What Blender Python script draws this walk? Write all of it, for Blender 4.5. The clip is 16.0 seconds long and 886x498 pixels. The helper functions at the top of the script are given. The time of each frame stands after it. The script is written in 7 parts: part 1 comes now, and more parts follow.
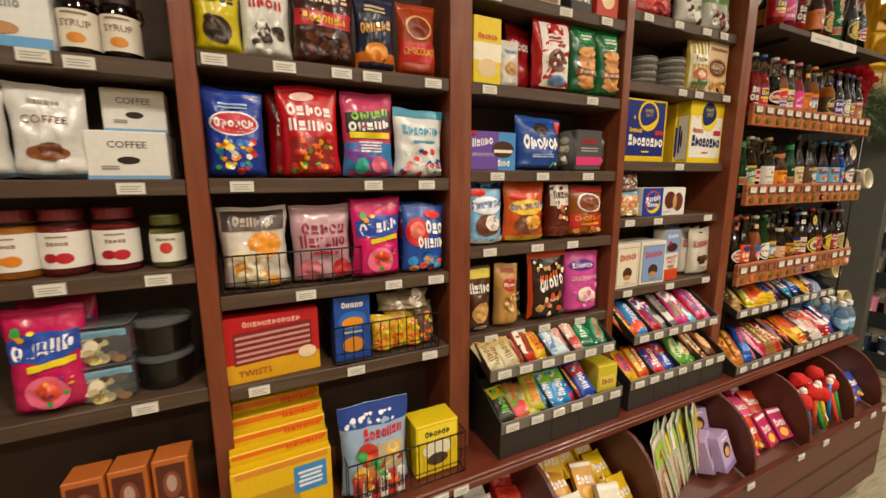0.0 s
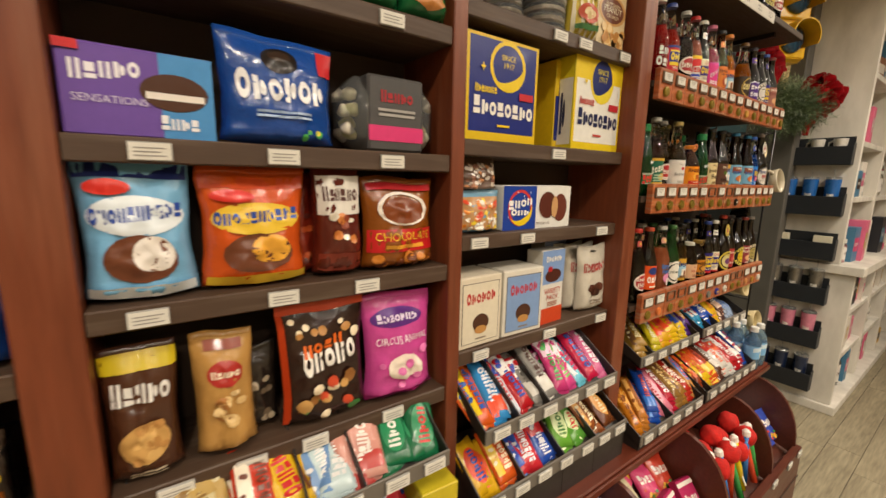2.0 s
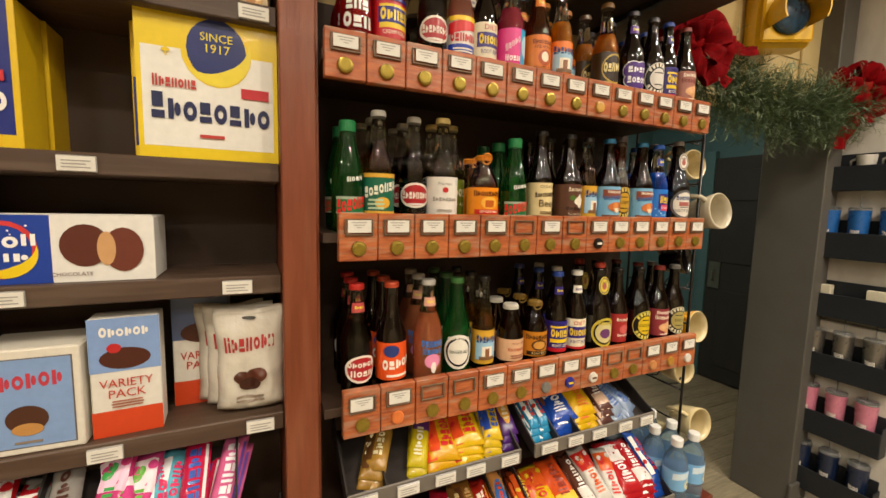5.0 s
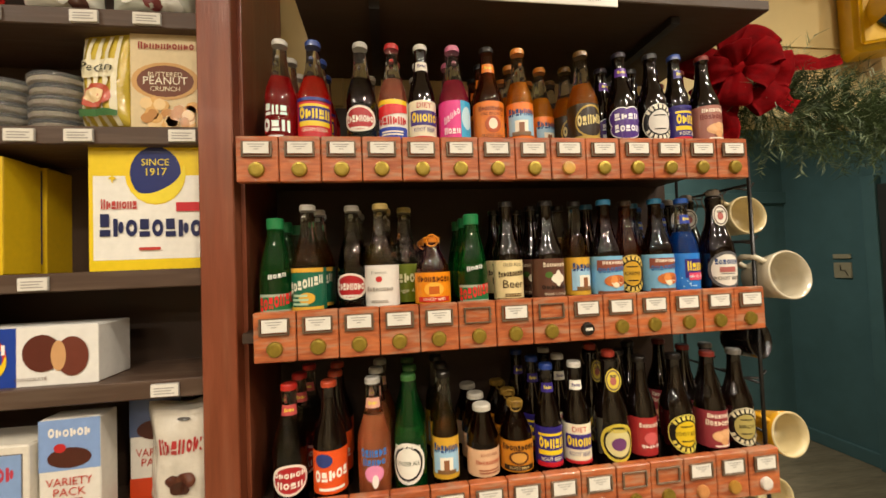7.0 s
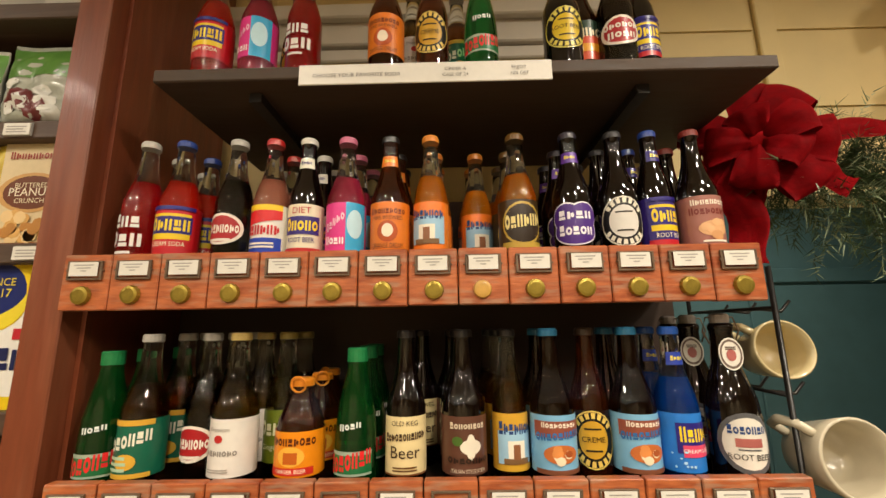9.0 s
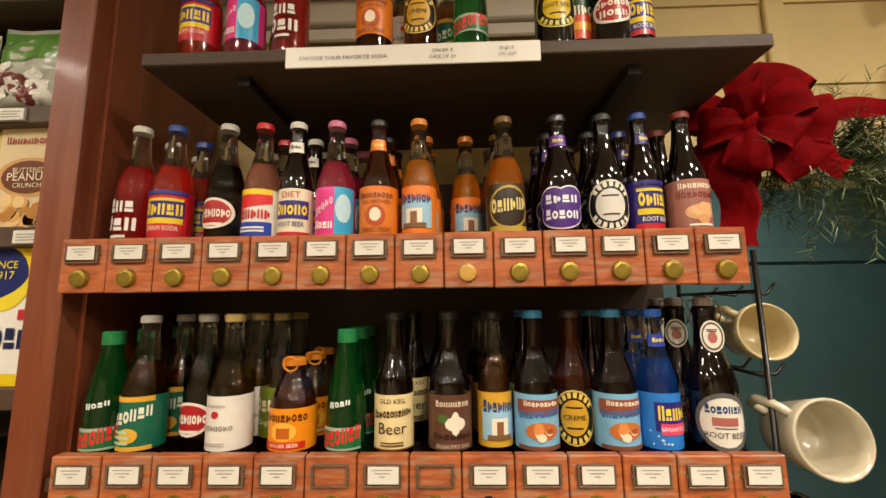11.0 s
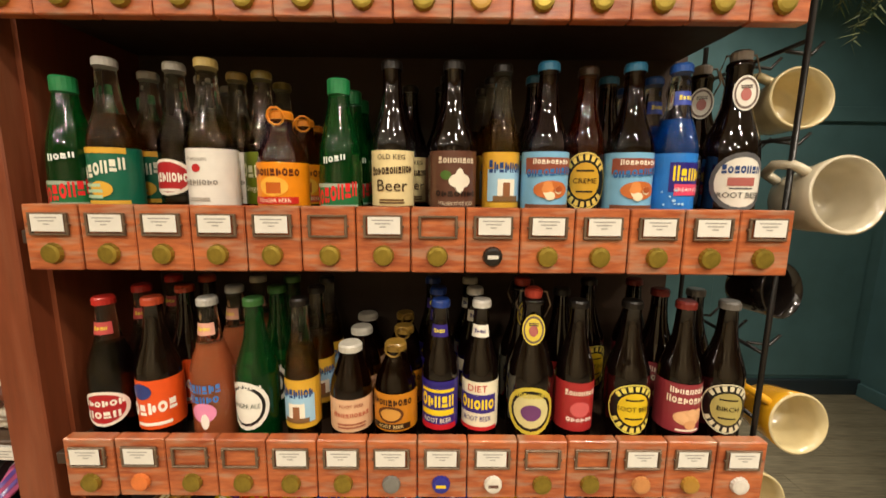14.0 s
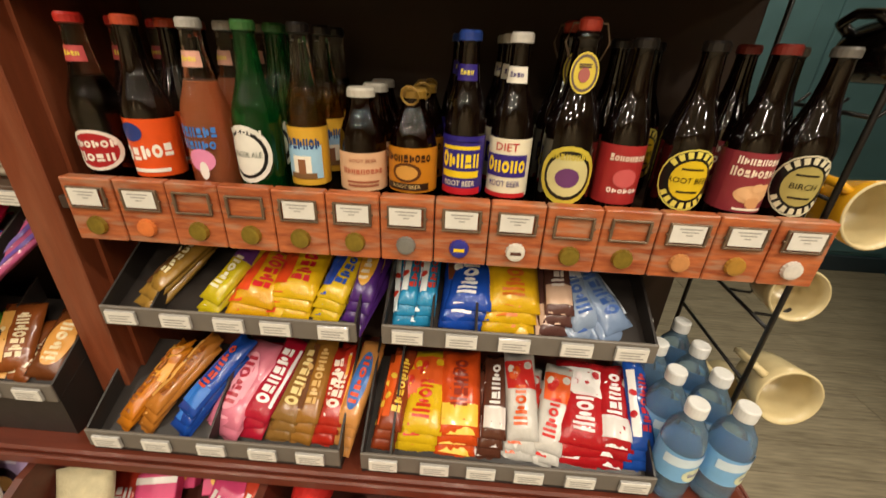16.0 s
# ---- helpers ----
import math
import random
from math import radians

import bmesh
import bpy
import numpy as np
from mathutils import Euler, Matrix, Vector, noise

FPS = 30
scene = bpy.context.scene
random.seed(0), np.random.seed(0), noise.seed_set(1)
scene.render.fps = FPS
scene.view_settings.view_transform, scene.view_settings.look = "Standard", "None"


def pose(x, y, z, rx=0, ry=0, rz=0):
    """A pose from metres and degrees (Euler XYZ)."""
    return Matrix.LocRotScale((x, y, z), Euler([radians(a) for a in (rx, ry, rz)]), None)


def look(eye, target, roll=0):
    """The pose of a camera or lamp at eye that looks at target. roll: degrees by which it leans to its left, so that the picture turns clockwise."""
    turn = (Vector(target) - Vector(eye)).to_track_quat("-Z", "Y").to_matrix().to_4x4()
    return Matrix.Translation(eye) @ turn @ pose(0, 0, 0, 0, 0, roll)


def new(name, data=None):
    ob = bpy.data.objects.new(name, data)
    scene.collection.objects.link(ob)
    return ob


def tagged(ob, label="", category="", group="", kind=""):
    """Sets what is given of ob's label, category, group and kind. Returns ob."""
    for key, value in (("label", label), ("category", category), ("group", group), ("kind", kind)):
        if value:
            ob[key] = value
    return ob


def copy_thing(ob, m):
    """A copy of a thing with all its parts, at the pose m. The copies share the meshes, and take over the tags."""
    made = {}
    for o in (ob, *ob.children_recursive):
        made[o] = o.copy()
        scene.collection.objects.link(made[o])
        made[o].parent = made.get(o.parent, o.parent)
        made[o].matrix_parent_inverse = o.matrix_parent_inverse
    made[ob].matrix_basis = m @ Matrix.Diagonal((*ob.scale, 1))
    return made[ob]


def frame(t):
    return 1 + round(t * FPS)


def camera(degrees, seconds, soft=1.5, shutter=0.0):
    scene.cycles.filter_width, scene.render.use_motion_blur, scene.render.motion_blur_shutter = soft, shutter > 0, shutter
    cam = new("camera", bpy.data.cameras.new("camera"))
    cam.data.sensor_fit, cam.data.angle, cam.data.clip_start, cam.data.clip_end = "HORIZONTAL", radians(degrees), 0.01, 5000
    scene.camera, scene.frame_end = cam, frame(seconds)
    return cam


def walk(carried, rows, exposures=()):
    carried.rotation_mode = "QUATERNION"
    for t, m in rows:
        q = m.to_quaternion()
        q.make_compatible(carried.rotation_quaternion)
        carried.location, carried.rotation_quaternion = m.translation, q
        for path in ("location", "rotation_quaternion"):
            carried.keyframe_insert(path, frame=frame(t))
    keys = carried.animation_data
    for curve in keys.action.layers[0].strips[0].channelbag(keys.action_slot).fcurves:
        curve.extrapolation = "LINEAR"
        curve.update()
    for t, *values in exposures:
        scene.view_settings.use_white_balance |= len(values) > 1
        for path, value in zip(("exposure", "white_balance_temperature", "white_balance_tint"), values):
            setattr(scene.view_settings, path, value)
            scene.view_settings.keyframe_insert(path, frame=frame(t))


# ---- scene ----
cam = camera(95.1, 16.0, 1.5, 0.25)
METRES, EYE, TILT, LEAN, TURN = 3.0, 1.55, 0.0, 0.0, -26.1
ROWS = [
    (0.0, 0.0, 0.0, 0.0, -0.02, -9.83, 0.14),
    (0.5, 0.0086, 0.0531, 0.0033, -3.12, -9.72, 0.32),
    (1.0, 0.0398, 0.0988, 0.0012, -5.68, -9.71, 0.27),
    (1.5, 0.0881, 0.1434, 0.0009, -7.77, -9.78, -0.18),
    (2.0, 0.1411, 0.1922, -0.0063, -9.64, -10.01, -1.13),
    (2.5, 0.2028, 0.2392, -0.0054, -9.95, -9.83, -2.15),
    (3.0, 0.2797, 0.2522, -0.007, -9.12, -9.61, -3.0),
    (3.5, 0.3452, 0.2609, -0.0085, -8.02, -9.18, -3.53),
    (4.0, 0.3904, 0.2871, -0.0115, -6.0, -8.27, -3.42),
    (6.5, 0.5524, 0.3139, 0.0137, 14.39, -0.52, 2.12),
    (7.0, 0.5716, 0.3506, 0.0164, 17.86, 1.93, 2.24),
    (7.5, 0.5822, 0.3907, 0.0289, 21.59, 4.96, 1.85),
    (8.0, 0.6038, 0.4204, 0.0392, 24.25, 8.29, 1.33),
    (8.5, 0.6321, 0.4406, 0.0542, 26.29, 11.06, 1.01),
    (11.0, 0.6507, 0.446, 0.0582, 28.01, 8.0, 0.73),
    (11.5, 0.6507, 0.4457, 0.0525, 27.55, 5.75, 0.7),
    (12.0, 0.6467, 0.4479, 0.0437, 27.01, 3.17, 0.6),
    (12.5, 0.6411, 0.4535, 0.0347, 26.6, 0.24, 0.45),
    (13.0, 0.6366, 0.4584, 0.0268, 26.39, -2.69, 0.12),
    (13.5, 0.6345, 0.4592, 0.0174, 26.06, -5.8, -0.21),
    (14.0, 0.6338, 0.4588, 0.0019, 25.87, -9.11, -0.53),
    (14.5, 0.6331, 0.4637, -0.0118, 25.85, -12.81, -0.81),
    (15.0, 0.631, 0.466, -0.022, 26.12, -17.08, -1.12),
    (15.5, 0.6296, 0.4674, -0.0406, 27.28, -21.63, -1.68),
    (16.0, 0.6294, 0.47, -0.0593, 29.79, -26.53, -2.39),
]
walk(cam, [(t, pose(0, 0, EYE, TILT, LEAN, TURN) @ pose(METRES * x, METRES * y, METRES * z, 90 + pitch, roll, yaw)) for t, x, y, z, yaw, pitch, roll in ROWS],
     [(0.0, -0.2), (2.5, -0.24), (4.0, -0.2), (7.0, -0.02), (11.0, -0.07), (13.0, -0.04), (14.5, -0.04), (15.3, -0.22), (16.0, -0.22)])

# ---- light ----
world = bpy.data.worlds.new("shop_world")
scene.world = world
world.use_nodes = True
world.node_tree.nodes["Background"].inputs[0].default_value = (1.0, 0.82, 0.62, 1)
world.node_tree.nodes["Background"].inputs[1].default_value = 0.05
LAMP_WATTS = 17.0
CEILING = 2.95
# Downlights out of view; rear rows, passage and unit lamps added as fill.
LAMPS = [(-0.9, -0.35), (0.35, -0.2), (1.5, -0.5), (2.7, -0.75), (3.2, 0.0), (0.4, -1.9), (3.0, -1.1), (5.4, -0.4), (4.0, 2.3), (3.85, 0.0), (1.7, -1.9), (-0.9, -1.9), (4.2, -1.9), (0.4, -2.7), (2.4, -2.7)]
WARM = (1.0, 0.88, 0.72)

# ---- materials ----
MATS = {}


def lin(h):
    c = [int(h[i:i + 2], 16) / 255 for i in (0, 2, 4)]
    return [v / 12.92 if v <= 0.04045 else ((v + 0.055) / 1.055) ** 2.4 for v in c]


def mat(name, col, rough=0.5, var=0.12, scale=30.0, bump=0.1, bump_scale=60.0, metal=0.0, coat=0.0, trans=0.0, stretch=(1, 1, 1), col2=None, ior=1.45):
    """A procedural surface: two scales of colour noise, roughness noise and fine relief."""
    if name in MATS:
        return MATS[name]
    m = bpy.data.materials.new(name)
    m.use_nodes = True
    nt = m.node_tree
    b = nt.nodes["Principled BSDF"]
    c = lin(col) if isinstance(col, str) else col
    d = (lin(col2) if isinstance(col2, str) else col2) if col2 else [v * (1 - 2.2 * var) for v in c]
    tc = nt.nodes.new("ShaderNodeTexCoord")
    mp = nt.nodes.new("ShaderNodeMapping")
    mp.inputs["Scale"].default_value = stretch
    nt.links.new(tc.outputs["Object"], mp.inputs[0])
    n1 = nt.nodes.new("ShaderNodeTexNoise")
    n1.inputs["Scale"].default_value, n1.inputs["Detail"].default_value = scale, 6
    n2 = nt.nodes.new("ShaderNodeTexNoise")
    n2.inputs["Scale"].default_value, n2.inputs["Detail"].default_value = scale * 0.13, 3
    for n in (n1, n2):
        nt.links.new(mp.outputs[0], n.inputs["Vector"])
    mx = nt.nodes.new("ShaderNodeMath")
    mx.operation = "MULTIPLY_ADD"
    mx.inputs[1].default_value = 0.6
    nt.links.new(n1.outputs[0], mx.inputs[0])
    m2 = nt.nodes.new("ShaderNodeMath")
    m2.operation = "MULTIPLY"
    m2.inputs[1].default_value = 0.4
    nt.links.new(n2.outputs[0], m2.inputs[0])
    nt.links.new(m2.outputs[0], mx.inputs[2])
    rp = nt.nodes.new("ShaderNodeValToRGB")
    rp.color_ramp.elements[0].position, rp.color_ramp.elements[1].position = 0.3, 0.65
    rp.color_ramp.elements[0].color, rp.color_ramp.elements[1].color = (*d, 1), (*c, 1)
    nt.links.new(mx.outputs[0], rp.inputs[0])
    nt.links.new(rp.outputs[0], b.inputs["Base Color"])
    mr = nt.nodes.new("ShaderNodeMapRange")
    mr.inputs["To Min"].default_value, mr.inputs["To Max"].default_value = max(0.02, rough * 0.75), min(1, rough * 1.3)
    nt.links.new(n1.outputs[0], mr.inputs[0])
    nt.links.new(mr.outputs[0], b.inputs["Roughness"])
    b.inputs["Metallic"].default_value, b.inputs["Coat Weight"].default_value = metal, coat
    b.inputs["Transmission Weight"].default_value, b.inputs["IOR"].default_value = trans, ior
    b.inputs["Coat Roughness"].default_value = 0.08
    if bump:
        nb = nt.nodes.new("ShaderNodeTexNoise")
        nb.inputs["Scale"].default_value, nb.inputs["Detail"].default_value = bump_scale, 4
        nt.links.new(mp.outputs[0], nb.inputs["Vector"])
        bp = nt.nodes.new("ShaderNodeBump")
        bp.inputs["Strength"].default_value, bp.inputs["Distance"].default_value = bump, 0.004
        nt.links.new(nb.outputs[0], bp.inputs["Height"])
        nt.links.new(bp.outputs[0], b.inputs["Normal"])
        if coat:
            nt.links.new(bp.outputs[0], b.inputs["Coat Normal"])
    MATS[name] = m
    return m


def card(col):
    return mat("card_" + col, col, 0.42, 0.05, 90, 0.05, 140)


def film(col):
    return mat("film_" + col, col, 0.24, 0.10, 22, 0.8, 34, coat=0.4)


def ink(col):
    return mat("ink_" + col, col, 0.33, 0.05, 70, 0.10, 60, coat=0.15)


def liquid(col):
    return mat("liquid_" + col, col, 0.06, 0.05, 12, 0, trans=0.5 if max(lin(col)) > 0.3 else 0.9, ior=1.34)


case_red = mat("stained_red_brown_wood", "7c3e24", 0.42, 0.16, 18, 0.12, 60, stretch=(5, 5, 0.5), coat=0.08)
shelf_brown = mat("dark_brown_laminate", "4e3b2e", 0.5, 0.10, 40, 0.06, 110, stretch=(0.5, 3, 3))
back_brown = mat("dark_back_panel", "3d2c20", 0.6, 0.12, 25, 0.05, 90)
ledge_red = mat("varnished_red_brown_board", "6a3222", 0.34, 0.18, 18, 0.08, 70, stretch=(0.5, 5, 5), coat=0.15)
bin_red = mat("dark_cherry_board", "5a2b1e", 0.4, 0.18, 18, 0.08, 70, stretch=(0.5, 5, 5), coat=0.1)
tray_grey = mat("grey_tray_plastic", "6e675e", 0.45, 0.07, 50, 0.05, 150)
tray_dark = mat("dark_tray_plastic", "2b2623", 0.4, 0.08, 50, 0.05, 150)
drawer_wood = mat("mottled_orange_drawer_wood", "bb6a3c", 0.36, 0.25, 30, 0.12, 80, stretch=(1.2, 1, 7), col2="7e3820", coat=0.2)
brass = mat("aged_brass", "a08a38", 0.34, 0.16, 120, 0.1, 160, metal=0.65)
holder_bronze = mat("dark_bronze", "77634f", 0.4, 0.2, 120, 0.1, 160, metal=0.35)
tag_white = mat("white_tag_paper", "dad6cc", 0.35, 0.03, 120, 0.02, 200)
tag_grey = mat("grey_tag_print", "98948d", 0.5, 0.03, 120, 0.0)
tag_edge = mat("clear_tag_holder", "c9c6c0", 0.12, 0.03, 120, 0.0, trans=0.4)
wire_black = mat("black_coated_wire", "14110f", 0.35, 0.1, 90, 0.05, 120)
glass_clear = mat("clear_glass", "f4f6f2", 0.03, 0.0, 20, 0.0, trans=1.0, ior=1.46)
glass_brown = mat("brown_glass", "2c1006", 0.04, 0.05, 20, 0.03, 18, trans=0.9, ior=1.5)
glass_black = mat("near_black_glass", "0a0403", 0.035, 0.05, 20, 0.03, 18, coat=0.5, ior=1.5)
glass_green = mat("green_glass", "178038", 0.04, 0.05, 20, 0.03, 18, trans=0.9, ior=1.5)
glass_amber = mat("amber_glass", "6a2e0c", 0.04, 0.05, 20, 0.03, 18, trans=0.9, ior=1.5)
cream_wall = mat("cream_painted_board", "d3bd86", 0.55, 0.06, 9, 0.06, 80)
white_paint = mat("white_painted_moulding", "dcd6ca", 0.5, 0.05, 12, 0.05, 80)
teal_wall = mat("teal_painted_panel", "587c82", 0.5, 0.10, 7, 0.06, 70)
teal_dark = mat("dark_slate_painted_wood", "35424a", 0.5, 0.10, 9, 0.06, 70)
pilaster_grey = mat("grey_brown_painted_post", "5b5852", 0.55, 0.10, 7, 0.06, 70)
door_dark = mat("dark_painted_door", "3b3a38", 0.45, 0.1, 9, 0.05, 70)
whitewash = mat("whitewashed_plank", "e2ddd3", 0.55, 0.16, 9, 0.18, 40, stretch=(1, 1, 0.35), col2="b4aea4")
plank_wood = mat("grey_oak_floor_plank", "a0957c", 0.42, 0.2, 16, 0.10, 70, stretch=(0.5, 5, 1), col2="6a614f")
joint_dark = mat("floor_joint", "5a5146", 0.7, 0.1, 20, 0.05, 60)
# Unseen ceiling and wall colours, raised to throw more light back.
ceiling_white = mat("ceiling_paint", "ded6c6", 0.7, 0.05, 6, 0.05, 60)
room_wall = mat("unseen_bounce_wall", "c8b794", 0.6, 0.1, 4, 0.05, 60)
velvet = mat("red_velvet", "a00812", 0.75, 0.22, 60, 0.25, 160)
needle = mat("pine_needles", "42562c", 0.5, 0.3, 40, 0.0, col2="1d2d16")
needle_tip = mat("silvered_needles", "8fa07e", 0.35, 0.2, 40, 0.0)
signal_yellow = mat("yellow_enamel", "e0b010", 0.3, 0.08, 20, 0.06, 60, coat=0.4)
lens_blue = mat("dark_blue_lens", "274a63", 0.08, 0.4, 60, 0.3, 90, coat=0.6)
stone_cream = mat("cream_glazed_stoneware", "ccbb8e", 0.22, 0.12, 25, 0.06, 50, coat=0.4)
stone_white = mat("white_glazed_stoneware", "c0b69e", 0.2, 0.1, 25, 0.06, 50, coat=0.4)
stone_yellow = mat("mustard_glazed_stoneware", "d39a1e", 0.22, 0.12, 25, 0.06, 50, coat=0.4)
stone_black = mat("black_glazed_stoneware", "15110f", 0.15, 0.1, 25, 0.06, 50, coat=0.4)
black_tin = mat("black_metal_bin", "22252a", 0.45, 0.1, 40, 0.05, 90)
clear_plastic = mat("clear_plastic", "eef2f4", 0.08, 0.02, 30, 0.25, 30, trans=0.92, ior=1.3)

velvet.node_tree.nodes["Principled BSDF"].inputs["Specular IOR Level"].default_value = 0.12


def worn(m, grey, amount, stretch):
    """Rubs a second, greyer tone in streaks over a surface."""
    nt = m.node_tree
    b = nt.nodes["Principled BSDF"]
    old = b.inputs["Base Color"].links[0].from_socket
    tc, mp, nz = (nt.nodes.new("ShaderNode" + k) for k in ("TexCoord", "Mapping", "TexNoise"))
    mp.inputs["Scale"].default_value = stretch
    nz.inputs["Scale"].default_value, nz.inputs["Detail"].default_value = 1.0, 7
    rp, mx = nt.nodes.new("ShaderNodeValToRGB"), nt.nodes.new("ShaderNodeMix")
    mx.data_type = "RGBA"
    rp.color_ramp.elements[0].position, rp.color_ramp.elements[1].position = 0.50, 0.66
    rp.color_ramp.elements[1].color = (amount, amount, amount, 1)
    nt.links.new(tc.outputs["Object"], mp.inputs[0])
    nt.links.new(mp.outputs[0], nz.inputs["Vector"])
    nt.links.new(nz.outputs[0], rp.inputs[0])
    nt.links.new(rp.outputs[0], mx.inputs[0])
    nt.links.new(old, mx.inputs[6])
    mx.inputs[7].default_value = (*lin(grey), 1)
    nt.links.new(mx.outputs[2], b.inputs["Base Color"])


worn(drawer_wood, "a08870", 0.5, (22, 20, 130))
worn(case_red, "8e5a40", 0.4, (30, 30, 3))
worn(shelf_brown, "6a5a4c", 0.4, (4, 60, 60))


# ---- mesh helpers ----
def part(name, bm, material, parent=None, label=""):
    if isinstance(bm, bpy.types.Mesh):
        me = bm
    else:
        me = bpy.data.meshes.new(name)
        bm.to_mesh(me)
        bm.free()
    if material and not me.materials:
        me.materials.append(material)
    ob = new(name, me)
    if parent:
        ob.parent = parent
    if label:
        ob["label"] = label
    return ob


def smooth(ob):
    for p in ob.data.polygons:
        p.use_smooth = True
    return ob


def box_bm(x0, x1, y0, y1, z0, z1, bevel=0.0, bm=None):
    bm = bm or bmesh.new()
    r = bmesh.ops.create_cube(bm, size=1, matrix=Matrix.Translation(((x0 + x1) / 2, (y0 + y1) / 2, (z0 + z1) / 2)) @ Matrix.Diagonal((x1 - x0, y1 - y0, z1 - z0, 1)))
    if bevel:
        es = list({e for v in r["verts"] for e in v.link_edges})
        bmesh.ops.bevel(bm, geom=es, offset=bevel, segments=1, affect="EDGES", profile=0.5)
    return bm


def lathe_bm(profile, steps=20, bm=None):
    """profile: (radius, height) pairs, turned round z."""
    bm = bm or bmesh.new()
    rings = []
    for r, z in profile:
        rings.append([bm.verts.new((max(r, 1e-4) * math.sin(2 * math.pi * k / steps), -max(r, 1e-4) * math.cos(2 * math.pi * k / steps), z)) for k in range(steps)])
    for a, b in zip(rings, rings[1:]):
        for k in range(steps):
            bm.faces.new((a[k], a[(k + 1) % steps], b[(k + 1) % steps], b[k]))
    bm.faces.new(rings[0][::-1])
    bm.faces.new(rings[-1])
    return bm


def tube_bm(points, radius, steps=6, bm=None, closed=False):
    bm = bm or bmesh.new()
    pts = [Vector(p) for p in points]
    rings = []
    n = len(pts)
    for i, p in enumerate(pts):
        a = pts[(i - 1) % n] if closed or i else p
        b = pts[(i + 1) % n] if closed or i < n - 1 else p
        t = (b - a).normalized()
        side = t.cross(Vector((0.31, 0.17, 0.93)))
        side = (side if side.length > 1e-3 else t.cross(Vector((1, 0, 0)))).normalized()
        up = side.cross(t)
        rings.append([bm.verts.new(p + radius * (math.cos(2 * math.pi * k / steps) * side + math.sin(2 * math.pi * k / steps) * up)) for k in range(steps)])
    for i in range(n if closed else n - 1):
        a, b = rings[i], rings[(i + 1) % n]
        for k in range(steps):
            bm.faces.new((a[k], a[(k + 1) % steps], b[(k + 1) % steps], b[k]))
    if not closed:
        bm.faces.new(rings[0][::-1])
        bm.faces.new(rings[-1])
    return bm


# ---- printing on packages ----
def grid_patch(bm, surf, u0, v0, u1, v1, lift, tilt=0.0):
    nu, nv = max(1, min(16, int(abs(u1 - u0) * 16))), max(1, min(10, int(abs(v1 - v0) * 12)))
    rows = [[bm.verts.new(surf(u0 + (u1 - u0) * i / nu, v0 + (v1 - v0) * j / nv + tilt * (i / nu - 0.5), lift)) for i in range(nu + 1)] for j in range(nv + 1)]
    for j in range(nv):
        for i in range(nu):
            bm.faces.new((rows[j][i], rows[j][i + 1], rows[j + 1][i + 1], rows[j + 1][i]))


def disc_patch(bm, surf, u, v, ru, rv, lift, inner=0.0, start=0.0, end=2 * math.pi, steps=20):
    full = end - start > 6.28
    n = steps if full else max(4, int(steps * (end - start) / 6.28))
    cs = [start + (end - start) * k / n for k in range(n + (not full))]
    rings = [[bm.verts.new(surf(u + q * ru * math.cos(a), v + q * rv * math.sin(a), lift)) for a in cs] for q in ((inner, (1 + inner) / 2, 1) if inner else (0.12, 0.3, 0.48, 0.66, 0.83, 1))]
    for a, b in zip(rings, rings[1:]):
        for k in range(len(cs) if full else len(cs) - 1):
            bm.faces.new((a[k], b[k], b[(k + 1) % len(cs)], a[(k + 1) % len(cs)]))
    if not inner and full:
        bm.faces.new(rings[0])


def text_mesh(body):
    cu = bpy.data.curves.new("lettering", "FONT")
    cu.body, cu.align_x, cu.align_y, cu.resolution_u = body, "CENTER", "CENTER", 2
    ob = bpy.data.objects.new("lettering", cu)
    scene.collection.objects.link(ob)
    dg = bpy.context.evaluated_depsgraph_get()
    me = bpy.data.meshes.new_from_object(ob.evaluated_get(dg))
    bpy.data.objects.remove(ob)
    bpy.data.curves.remove(cu)
    return me


